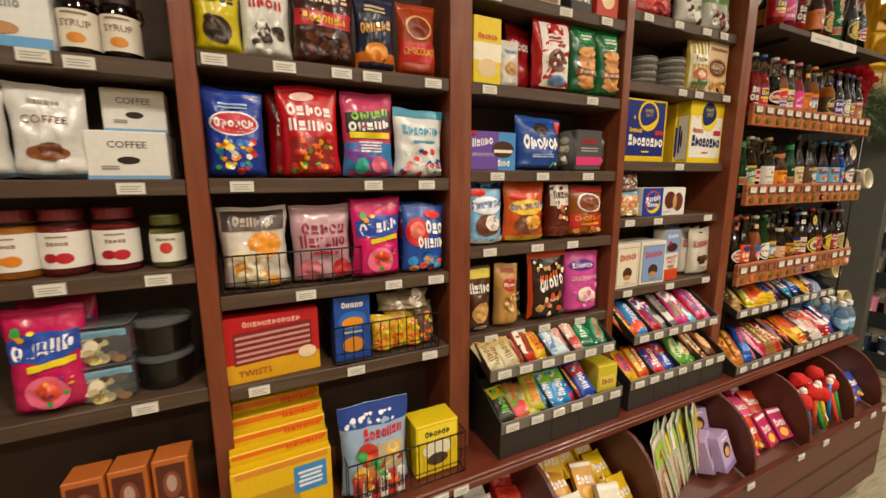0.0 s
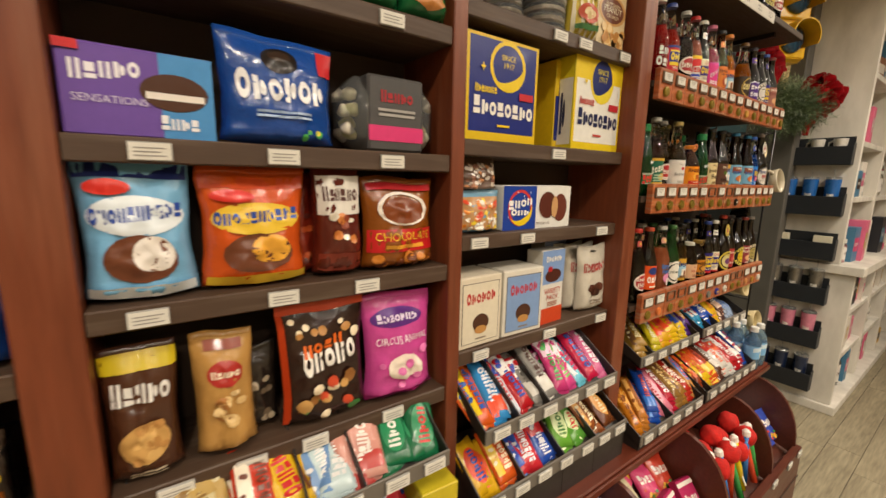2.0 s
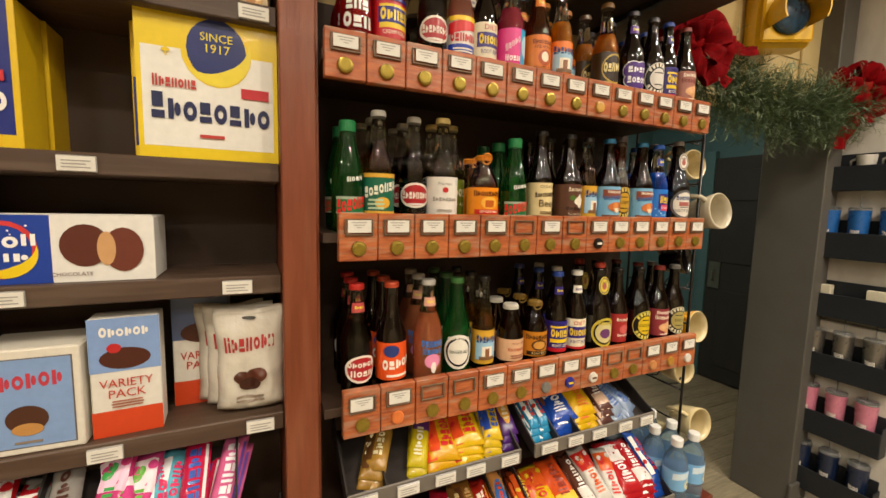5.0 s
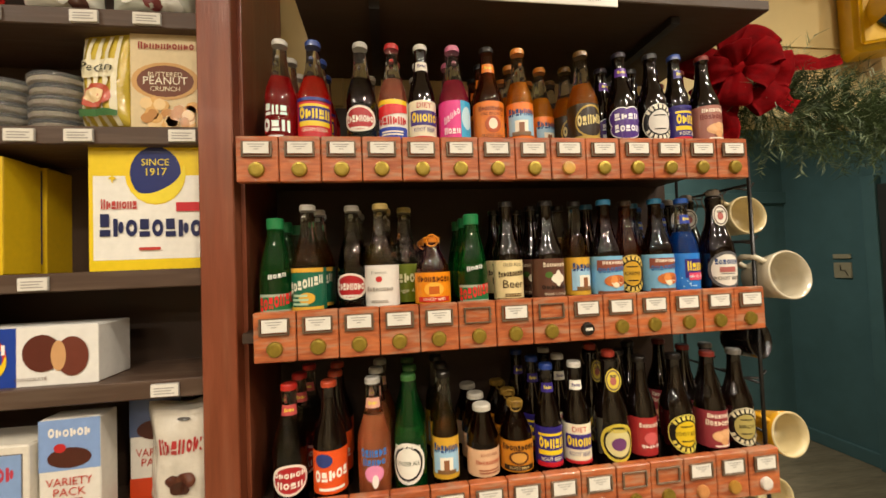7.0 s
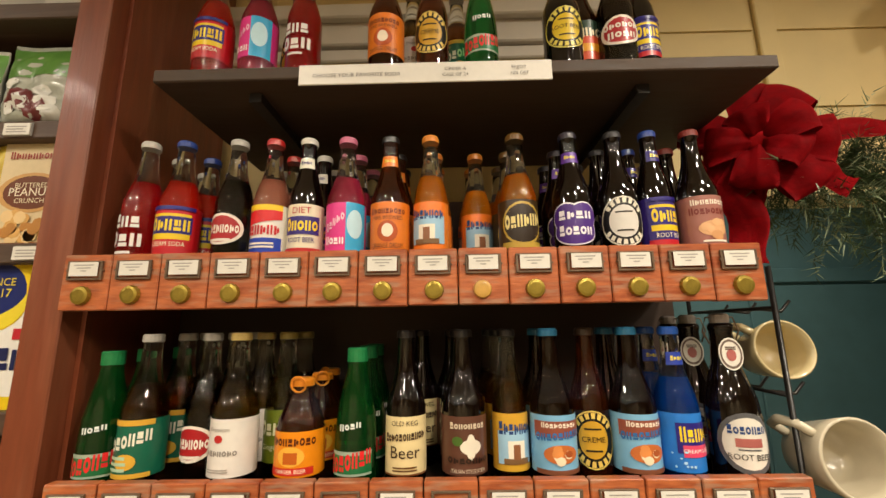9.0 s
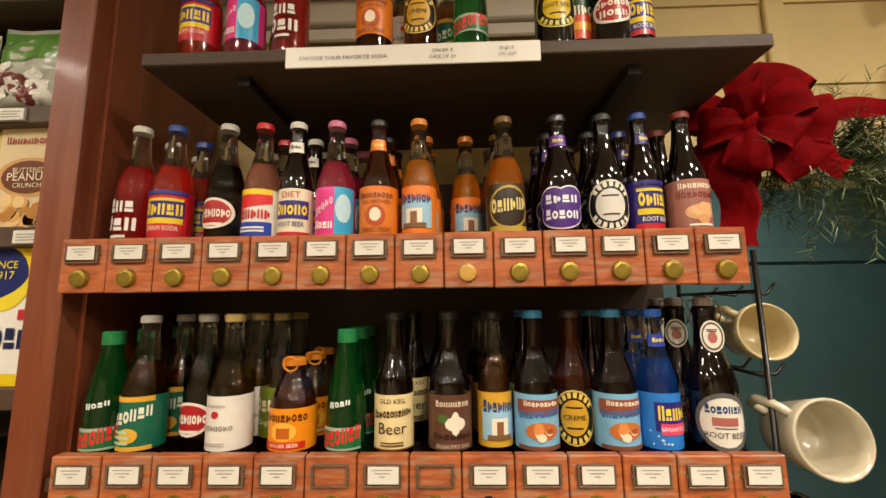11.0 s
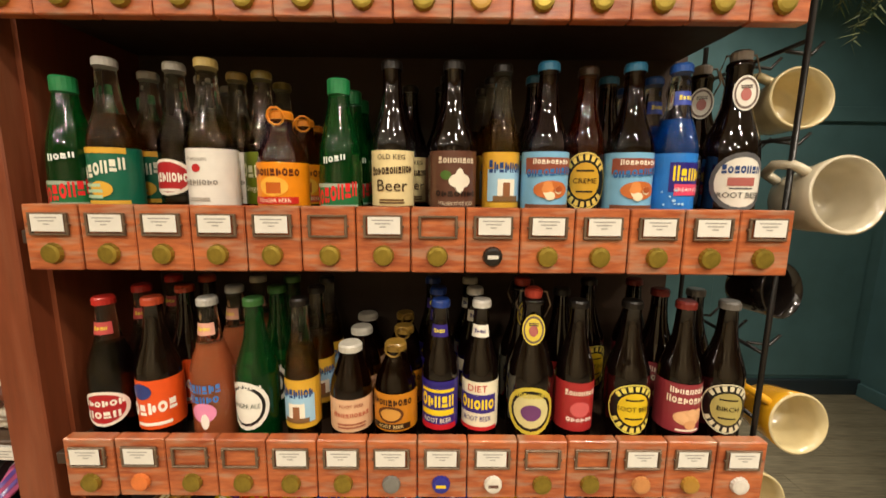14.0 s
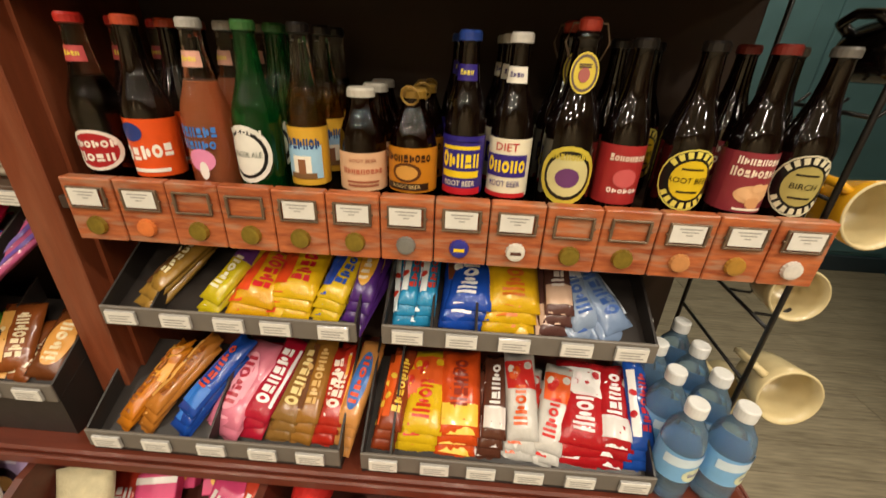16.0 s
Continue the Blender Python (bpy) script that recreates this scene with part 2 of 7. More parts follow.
def art(ob, surf, items, aspect=1.0, lift=0.0006):
    """Prints on a package. Each item is a part: r panel, d disc, o ring, m crescent, w brand mark as a row of plain discs, rings and bars, l lines, b scattered pieces, t words.
    aspect: width of the printed face by its height."""
    for n, it in enumerate(items):
        k = it[0]
        h = lift * (1 + n * 0.5)
        bm = bmesh.new()
        if k == "r":
            grid_patch(bm, surf, *it[1:5], h, it[6] if len(it) > 6 else 0)
            name = "printed_panel"
        elif k == "d":
            disc_patch(bm, surf, *it[1:5], h)
            name = "emblem"
        elif k == "o":
            disc_patch(bm, surf, *it[1:5], h, inner=it[6] if len(it) > 6 else 0.84)
            name = "ring"
        elif k == "m":
            u, v, ru, rv = it[1:5]
            out = []
            for s in range(13):
                a = -2.6 + 2.9 * s / 12
                q = 0.42 * math.sin(math.pi * s / 12)
                out.append((bm.verts.new(surf(u + ru * math.cos(a), v + rv * math.sin(a), h)), bm.verts.new(surf(u + (1 - q) * ru * math.cos(a), v + (1 - q) * rv * math.sin(a), h))))
            for a, b in zip(out, out[1:]):
                bm.faces.new((a[0], b[0], b[1], a[1]))
            bmesh.ops.remove_doubles(bm, verts=bm.verts, dist=1e-5)
            name = "crescent"
        elif k == "w":
            u0, v0, u1, v1, _, cnt = it[1:7]
            slope = it[7] if len(it) > 7 else 0
            rng = random.Random(n * 7 + cnt)
            cell, tall = (u1 - u0) / cnt, v1 - v0
            shape = 1
            for c in range(cnt):
                mu = u0 + cell * (c + 0.5)
                low = v0 + slope * ((c + 0.5) / cnt - 0.5) + 0.06 * tall
                size = tall * (0.94 if c == 0 else rng.uniform(0.72, 0.80))
                mv = low + size / 2
                shape = (shape + rng.choice((1, 2, 3))) % 4
                if shape == 0:
                    disc_patch(bm, surf, mu, mv, cell * 0.44, size / 2, h, inner=0.42, steps=14)
                elif shape == 1:
                    grid_patch(bm, surf, mu - cell * 0.38, low, mu - cell * 0.04, low + size, h)
                    disc_patch(bm, surf, mu + cell * 0.2, mv, cell * 0.2, size * 0.34, h, steps=10)
                elif shape == 2:
                    grid_patch(bm, surf, mu - cell * 0.40, low, mu + cell * 0.40, low + size * 0.30, h)
                    grid_patch(bm, surf, mu - cell * 0.36, low + size * 0.42, mu + cell * 0.32, low + size, h)
                else:
                    grid_patch(bm, surf, mu - cell * 0.40, low, mu - cell * 0.12, low + size, h)
                    grid_patch(bm, surf, mu + cell * 0.10, low, mu + cell * 0.38, low + size, h)
            name = "word_mark"
        elif k == "a":
            u, v, ru, rv = it[1:5]
            for c in range(it[6]):
                for g0 in (0.5, 3.64):
                    a0 = g0 + 2.14 * c / it[6]
                    disc_patch(bm, surf, u, v, ru, rv, h, 0.78, a0, a0 + 2.14 * 0.62 / it[6], 16)
            name = "border_print"
        elif k == "l":
            u0, v0, u1, v1, _, cnt = it[1:7]
            rng = random.Random(n + cnt)
            for c in range(cnt):
                z = v0 + (v1 - v0) * (c + 0.2) / cnt
                s = 0.12 * rng.random() * (u1 - u0)
                grid_patch(bm, surf, u0 + s, z, u1 - s, z + 0.55 * (v1 - v0) / cnt, h)
            name = "fine_print"
        elif k == "b":
            u0, v0, u1, v1, cols, cnt = it[1:7]
            size = it[7] if len(it) > 7 else 0.06
            rng = random.Random(cnt * 3 + n)
            me_mats = cols.split()
            for c in range(cnt):
                before = len(bm.faces)
                s = size * (0.7 + 0.6 * rng.random())
                disc_patch(bm, surf, u0 + s + (u1 - u0 - 2 * s) * rng.random(), v0 + (v1 - v0) * rng.random(), s, s * aspect * (0.7 + 0.4 * rng.random()), h + 0.00012 * (c % 6), steps=8)
                bm.faces.ensure_lookup_table()
                q = c % len(me_mats)
                for f in bm.faces[before:]:
                    f.material_index = q
            ob2 = part("printed_motif", bm, None, ob)
            for c in me_mats:
                ob2.data.materials.append(ink(c))
            smooth(ob2)["kind"] = "stuff"
            continue
        elif k == "t":
            bm.free()
            u, v, hv, body, col = it[1:6]
            me = text_mesh(body)
            sz = hv * 1.35
            wide = max((abs(q.co.x) for q in me.vertices), default=1) * 2
            su = sz / aspect
            if len(it) > 6:
                su = it[6] / wide
            su = min(su, (0.66 if lift < 0.0005 else 0.86) / wide)
            h += lift * (2 if lift > 0.001 else 0.5)
            for q in me.vertices:
                q.co = surf(u + q.co.x * su, v + q.co.y * sz, h)
            part("lettering", me, ink(col), ob)
            continue
        ob2 = part(name, bm, ink(it[5]), ob)
        if k in "wla":
            ob2["kind"] = "stuff"
        if k in "rdw":
            smooth(ob2)


def carton(w, d, h, col, prints=(), name="carton", side=None):
    """A cardboard box: front at y = 0, standing on z = 0."""
    ob = part(name, box_bm(-w / 2, w / 2, 0, d, 0, h, 0.0018), card(col))
    art(ob, lambda u, v, e: ((u - 0.5) * w, -e, v * h), prints, w / h)
    if side:
        art(ob, lambda u, v, e: (-w / 2 - e, d * (1 - u), v * h), side, d / h)
    bm = box_bm(-w / 2 + 0.003, w / 2 - 0.003, 0.004, d * 0.5, h + 0.0002, h + 0.0012)
    part("top_flap", bm, card(col), ob)
    return ob


def bag_surf(w, d, h, seed, kind):
    def depth(u, v):
        s = max(0.0, 1 - abs(2 * u - 1) ** 3.2) ** 0.6
        if kind == "bar":
            g = max(0.0, min(1.0, (v - 0.05) / 0.08, (0.95 - v) / 0.08)) ** 0.6
        else:
            g = min(1.0, (v / 0.10) ** 0.6 if v > 0 else 0) * max(0.0, 1 - (v / 0.93) ** 3.0) ** 0.7
        wr = 0.30 * noise.noise(Vector((u * 4 + seed, v * 5, seed * 1.7))) + 0.2 * noise.noise(Vector((u * 9, v * 13 + seed, 3.1)))
        return 0.5 * d * s * g * (1 + 1.2 * wr)

    def point(u, v, e=0.0, sign=-1):
        x = (u - 0.5) * w
        if kind != "bar":
            x *= 1 - 0.075 * math.sin(math.pi * min(1, v / 0.9)) + 0.05 * noise.noise(Vector((v * 4, seed, 3.0 * (u > 0.5))))
            x += 0.06 * w * v * noise.noise(Vector((seed * 3.1, 0.4, 7.7)))
        z = v * h + 0.045 * h * v ** 3 * noise.noise(Vector((u * 2.2, seed * 2.3, 0.5)))
        if kind != "bar":
            z += 0.035 * h * (2 * u - 1) ** 2 * max(0.0, 1 - 7 * v)
        return (x, d / 2 + sign * (depth(u, v) + 0.0008 + e), z)
    return point


def bag(w, d, h, col, prints=(), name="candy_bag", kind="pouch", seed=None, material=None):
    """A filled film pouch with pinched top, standing on z = 0; kind bar: a flow pack crimped at both ends."""
    seed = seed if seed is not None else (w * 977 + h * 613 + len(prints)) % 17
    surf = bag_surf(w, d, h, seed, kind)
    bm = bmesh.new()
    nu, nv = (8, 12) if kind == "bar" else (16, 20)
    sides = []
    for sign in (-1, 1):
        rows = [[bm.verts.new(surf(i / nu, j / nv, 0, sign)) for i in range(nu + 1)] for j in range(nv + 1)]
        for j in range(nv):
            for i in range(nu):
                q = (rows[j][i], rows[j][i + 1], rows[j + 1][i + 1], rows[j + 1][i])
                bm.faces.new(q if sign < 0 else q[::-1])
        sides.append(rows)
    f, k = sides
    for j in range(nv):
        bm.faces.new((f[j][0], f[j + 1][0], k[j + 1][0], k[j][0]))
        bm.faces.new((f[j][nu], k[j][nu], k[j + 1][nu], f[j + 1][nu]))
    for i in range(nu):
        bm.faces.new((f[0][i], k[0][i], k[0][i + 1], f[0][i + 1]))
        bm.faces.new((f[nv][i], f[nv][i + 1], k[nv][i + 1], k[nv][i]))
    ob = smooth(part(name, bm, material or film(col)))
    if kind != "bar":
        bm = bmesh.new()
        grid_patch(bm, lambda u, v, e: surf(u, v, e), 0.01, 0.945, 0.99, 0.952, 0.0008)
        part("seal", bm, material or film(col), ob)
    art(ob, lambda u, v, e: surf(u, v, e), prints, w / h, lift=0.0012)
    return ob


def place(ob, x, y, z, rz=0.0, rx=0.0, label="", category="", group=""):
    ob.matrix_basis = pose(x, y, z, rx, 0, rz)
    return tagged(ob, label, category, group)


# ---- setting ----
def slab(name, x0, x1, y0, y1, z0, z1, material, label="", bevel=0.0, parent=None):
    ob = part(name, box_bm(x0, x1, y0, y1, z0, z1, bevel), material, parent)
    if not parent:
        tagged(ob, label or name.replace("_", " "), "", "", "structure")
    return ob


floor = slab("floor", -3.0, 9.0, -3.2, 4.0, -0.06, -0.006, joint_dark, "grey oak plank floor")
# Ceiling and three walls close the room unseen, kept pale to bounce light.
slab("ceiling", -3.0, 9.0, -3.2, 4.0, CEILING, CEILING + 0.05, ceiling_white, "unseen pale ceiling, bounces light over the shop")
slab("wall_south", -3.0, 9.0, -3.3, -3.2, 0, CEILING, room_wall, "unseen tan wall closing the shop, pale for bounce light")
slab("wall_west", -3.1, -3.0, -3.2, 4.0, 0, CEILING, room_wall, "unseen tan wall closing the shop, pale for bounce light")
slab("wall_east", 9.0, 9.1, -3.2, 4.0, 0, CEILING, room_wall, "unseen tan wall closing the shop, pale for bounce light")
wall_n = slab("wall_north", -3.0, 2.76, 1.30, 1.42, 0, CEILING, cream_wall, "cream boarded wall behind the shelves")
header = slab("wall_header", 2.76, 4.12, 1.30, 1.42, 2.02, CEILING, cream_wall, "cream boarded wall over the passage")
slab("wall_north_east", 4.25, 9.0, 1.40, 1.5, 0, CEILING, cream_wall, "cream wall behind the white display")
for x in (1.86, 3.12, 3.95):
    slab("trim", x, x + 0.05, 1.285, 1.299, 2.03, CEILING, cream_wall, "cream vertical batten", 0.003)
for x0, x1 in ((1.75, 3.115), (3.175, 3.945)):
    for z in (2.25, 2.47, 2.69):
        slab("trim", x0 if x0 > 1.8 else 1.92, x1, 1.294, 1.2995, z, z + 0.006, cream_wall, "thin horizontal board joint")
crown = slab("trim", 1.75, 2.75, 1.26, 1.284, 2.43, 2.53, white_paint, "white stepped moulding on the wall", 0.004)
slab("moulding_step", 1.75, 2.75, 1.235, 1.259, 2.49, 2.53, white_paint, "", 0.004, crown)
slab("moulding_step", 1.75, 2.75, 1.27, 1.283, 2.39, 2.425, white_paint, "", 0.004, crown)

# passage behind the opening
slab("wall_passage_back", 2.2, 5.5, 3.28, 3.38, 0, CEILING, teal_wall, "teal painted passage wall")
slab("wall_passage_left", 2.62, 2.76, 1.42, 3.28, 0, CEILING, teal_wall, "teal painted passage wall")
wall_pr = slab("wall_passage_right", 5.5, 5.6, 1.5, 3.3, 0, CEILING, teal_wall, "teal painted passage wall")
for a, b in ((2.93, 3.5), (3.62, 4.3), (4.42, 5.4)):
    p = slab("wall_panel", a, b, 3.262, 3.279, 0.15, 1.98, teal_wall, "teal raised wall panel", 0.006)
slab("trim", 2.9, 5.5, 3.25, 3.279, 2.0, 2.1, teal_wall, "teal rail over the panels", 0.004)
slab("baseboard", 2.9, 5.5, 3.255, 3.279, 0, 0.12, teal_dark, "dark slate baseboard", 0.004)
slab("baseboard", 5.47, 5.499, 2.66, 3.25, 0, 0.10, teal_wall, "teal baseboard", 0.004)
pil = slab("pilaster", 4.12, 4.25, 1.22, 1.50, 0, CEILING, pilaster_grey, "dark grey-brown painted post beside the passage", 0.004)
slab("plinth", 4.105, 4.255, 1.205, 1.219, 0, 0.16, pilaster_grey, "", 0.003, pil)
d = slab("door_1", 5.455, 5.495, 1.75, 2.56, 0.01, 2.03, door_dark, "dark painted door with a steel push plate")
for z0, z1 in ((0.15, 0.85), (1.1, 1.55), (1.65, 1.92)):
    slab("door_panel", 5.448, 5.454, 1.85, 2.45, z0, z1, door_dark, "", 0.004, d)
for y0, y1 in ((1.66, 1.745), (2.565, 2.65)):
    slab("door_frame", 5.44, 5.498, y0, y1, 0, 2.1, teal_wall, "teal door casing", 0.004)
pp = slab("push_plate", 5.441, 5.447, 2.44, 2.54, 0.86, 1.1, mat("brushed_steel", "9c988c", 0.3, 0.1, 80, 0.05, 90, metal=0.8), "", 0.001, d)
smooth(part("handle", tube_bm([(5.44, 2.49, 0.93), (5.415, 2.49, 0.94), (5.412, 2.49, 1.0), (5.44, 2.49, 1.03)], 0.008), MATS["brushed_steel"], pp))
sg = part("door_sign", box_bm(5.485, 5.499, 2.78, 2.9, 1.36, 1.48, 0.003), card("b6ad92"))
tagged(sg, "small tan access sign on the teal wall", "sign")
part("pictogram", tube_bm([(5.483, 2.85, 1.46), (5.483, 2.85, 1.42), (5.483, 2.82, 1.42), (5.483, 2.80, 1.38)], 0.004), card("4a463c"), sg)
part("caption_plate", box_bm(5.485, 5.499, 2.78, 2.9, 1.51, 1.545, 0.003), card("b6ad92"), sg)

# ceiling lights, all assumed and out of view, some added only as fill
for k, (x, y) in enumerate(LAMPS):
    root = part("assumed_downlight", lathe_bm([(0.085, 0.0), (0.10, 0.004), (0.10, 0.02), (0.075, 0.02)], 24), white_paint)
    root.matrix_basis = pose(x, y, CEILING - 0.021)
    tagged(root, "assumed white ceiling downlight out of view, with a warm lamp", "ceiling light", "shop downlights")
    em = bpy.data.materials.get("warm_lamp") or bpy.data.materials.new("warm_lamp")
    em.use_nodes = True
    pb = em.node_tree.nodes["Principled BSDF"]
    pb.inputs["Emission Color"].default_value, pb.inputs["Emission Strength"].default_value = (*WARM, 1), 12.0
    part("lamp_disc", lathe_bm([(0.07, -0.001), (0.07, -0.003)], 20), em, root)
    ld = bpy.data.lights.new("downlight", "AREA")
    ld.shape, ld.size, ld.energy, ld.color = "DISK", 0.14, LAMP_WATTS, WARM
    ld.spread = radians(150)
    lo = new("downlight", ld)
    lo.matrix_basis = look((x, y, CEILING - 0.03), (x, y + 0.25, 0))

# ---- shelf cases ----
FRONT, BACK = 0.965, 1.15


def post(x0, x1, z0, z1, y0=FRONT - 0.004, y1=BACK, label="red-brown stained wooden upright between shelf bays"):
    return slab("upright", x0, x1, y0, y1, z0, z1, case_red, label, 0.002)


post(-0.100, -0.062, 0.752, 2.62)
post(0.492, 0.556, 0.752, 2.62)
post(1.106, 1.138, 0.752, 2.62)
post(1.690, 1.747, 0.752, 2.62, 0.938)
slab("side_panel", 1.7475, 1.755, 0.972, 1.28, 0.752, 2.62, case_red, "red-brown side panel of the bottle rack")
for x0, x1 in ((-0.77, -0.100), (-0.062, 0.492), (0.556, 1.106), (1.138, 1.6895)):
    slab("back_panel", x0, x1, BACK - 0.012, BACK, 0.752, 2.62, back_brown, "dark brown back panel of a shelf bay")
post(-0.82, -0.77, 0.752, 2.62)
BOARDS = {(-0.77, -0.100): (1.770, 1.55, 1.368, 1.10), (-0.062, 0.492): (1.80, 1.552, 1.30, 1.087),
          (0.556, 1.106): (2.03, 1.80, 1.573, 1.36, 1.098), (1.138, 1.6895): (2.30, 2.07, 1.86, 1.607, 1.415, 1.163)}
for (x0, x1), zs in BOARDS.items():
    for z in zs:
        tagged(part("shelf_board", box_bm(x0 + 0.0005, x1 - 0.0005, FRONT, BACK - 0.0125, z - 0.032, z, 0.002), shelf_brown), "dark brown laminate shelf board with a thick front edge", "shelf", "shelf boards")


# ledge and sloping bins below
ledge = part("counter_ledge", box_bm(-0.82, 2.80, 0.845, 1.28, 0.715, 0.75, 0.004), ledge_red)
tagged(ledge, "red-brown varnished ledge under the shelves", "counter")
part("edge_moulding", box_bm(-0.82, 2.80, 0.836, 0.8445, 0.722, 0.744, 0.003), ledge_red, ledge)
part("end_cap", box_bm(2.8005, 2.808, 0.85, 1.275, 0.718, 0.747, 0.002), ledge_red, ledge)
base = part("bin_base", box_bm(-0.82, 2.72, 0.70, 1.28, 0.10, 0.42, 0.004), bin_red)
tagged(base, "dark cherry wooden bin cabinet below the ledge", "bin cabinet")
part("front_lip", box_bm(-0.82, 2.72, 0.672, 0.699, 0.10, 0.475, 0.004), bin_red, base)
for z in (0.22, 0.34):
    part("front_groove", box_bm(-0.82, 2.72, 0.669, 0.6715, z, z + 0.006), back_brown, base)
part("kick_board", box_bm(-0.80, 2.68, 0.76, 1.28, 0.0, 0.099), tray_dark, base)
bm = bmesh.new()
vs = [bm.verts.new(p) for p in ((-0.82, 0.70, 0.425), (2.72, 0.70, 0.425), (2.72, 1.20, 0.60), (-0.82, 1.20, 0.60))]
bm.faces.new(vs)
vs2 = [bm.verts.new((v.co.x, v.co.y, v.co.z - 0.004)) for v in vs]
bm.faces.new(vs2[::-1])
for i in range(4):
    bm.faces.new((vs[i], vs2[i], vs2[(i + 1) % 4], vs[(i + 1) % 4]))
part("bin_floor", bm, bin_red, base)
part("bin_back", box_bm(-0.82, 2.72, 1.20, 1.215, 0.42, 0.714), bin_red, base)
for x in (-0.78, -0.20, 0.32, 0.72, 1.10, 1.62, 2.02, 2.42, 2.70):
    bm = bmesh.new()
    prof = [(0.70, 0.44)]
    for k in range(9):
        a = math.pi / 2 * k / 8
        prof.append((0.69 + 0.16 * (1 - math.cos(a)) ** 1.0, 0.475 + 0.238 * math.sin(a)))
    prof += [(1.20, 0.713), (1.20, 0.605)]
    L = [bm.verts.new((x - 0.007, y, z)) for y, z in prof]
    R = [bm.verts.new((x + 0.007, y, z)) for y, z in prof]
    bm.faces.new(L)
    bm.faces.new(R[::-1])
    for i in range(len(prof)):
        j = (i + 1) % len(prof)
        bm.faces.new((L[i], R[i], R[j], L[j]))
    part("bin_divider", bm, bin_red, base)


# ---- price tags ----
def price_tag(w=0.045, h=0.021):
    ob = part("price_tag", box_bm(-w / 2, w / 2, -0.004, 0, 0, h, 0.001), tag_edge)
    part("card", box_bm(-w / 2 + 0.001, w / 2 - 0.001, -0.0055, -0.0042, 0.0015, h - 0.0015), tag_white, ob)
    bm = bmesh.new()
    for k in range(3):
        box_bm(-w * 0.36, w * (0.36 - 0.12 * (k % 2)), -0.0060, -0.0057, h * (0.24 + 0.2 * k), h * (0.31 + 0.2 * k), 0, bm)
    part("fine_print", bm, tag_grey, ob)
    return tagged(ob, "small white printed price tag on a shelf edge", "price tag", "price tags")


TAG = price_tag(0.046, 0.0235)
TAG.matrix_basis = pose(-0.30, FRONT, 1.746)


def tag_at(x, z, y=FRONT, rz=0.0, rx=0.0):
    copy_thing(TAG, pose(x, y, z, rx, 0, rz))


# ---- bottle rack ----
rack = part("soda_rack", box_bm(1.756, 2.765, 1.19, 1.205, 0.752, 1.985), back_brown)
tagged(rack, "wooden soda bottle rack with small drawer fronts and dark back", "bottle rack")
ROWS_Z = [(1.757, 2.75, 1.749, 1.830), (1.779, 2.769, 1.440, 1.526), (1.786, 2.778, 1.110, 1.200)]
DECK = [1.800, 1.490, 1.165]
KNOBS = {(1, 8): "17130f", (2, 1): "d8763a", (2, 6): "77756e", (2, 7): "2c2f8a", (2, 8): "d9d4c6", (2, 11): "c2854f", (2, 12): "a87b30", (2, 13): "d6cfc4", (0, 8): "c79a4a"}
EMPTY = {(1, 5), (1, 7), (2, 2), (2, 3), (2, 9), (2, 10)}


def cap_bm(r, d):
    bm = bmesh.new()
    n = 30
    outer = [bm.verts.new(((r * (1.0 if k % 2 else 0.93)) * math.cos(2 * math.pi * k / n), 0, (r * (1.0 if k % 2 else 0.93)) * math.sin(2 * math.pi * k / n))) for k in range(n)]
    mid = [bm.verts.new((0.86 * r * math.cos(2 * math.pi * k / n), -d * 0.85, 0.86 * r * math.sin(2 * math.pi * k / n))) for k in range(n)]
    top = [bm.verts.new((0.6 * r * math.cos(2 * math.pi * k / n), -d, 0.6 * r * math.sin(2 * math.pi * k / n))) for k in range(n)]
    for a, b in ((outer, mid), (mid, top)):
        for k in range(n):
            bm.faces.new((a[k], a[(k + 1) % n], b[(k + 1) % n], b[k]))
    bm.faces.new(top)
    bm.faces.new(outer[::-1])
    return bm


def mesh_of(bm, name, material):
    me = bpy.data.meshes.new(name)
    bm.to_mesh(me)
    bm.free()
    me.materials.append(material)
    return me


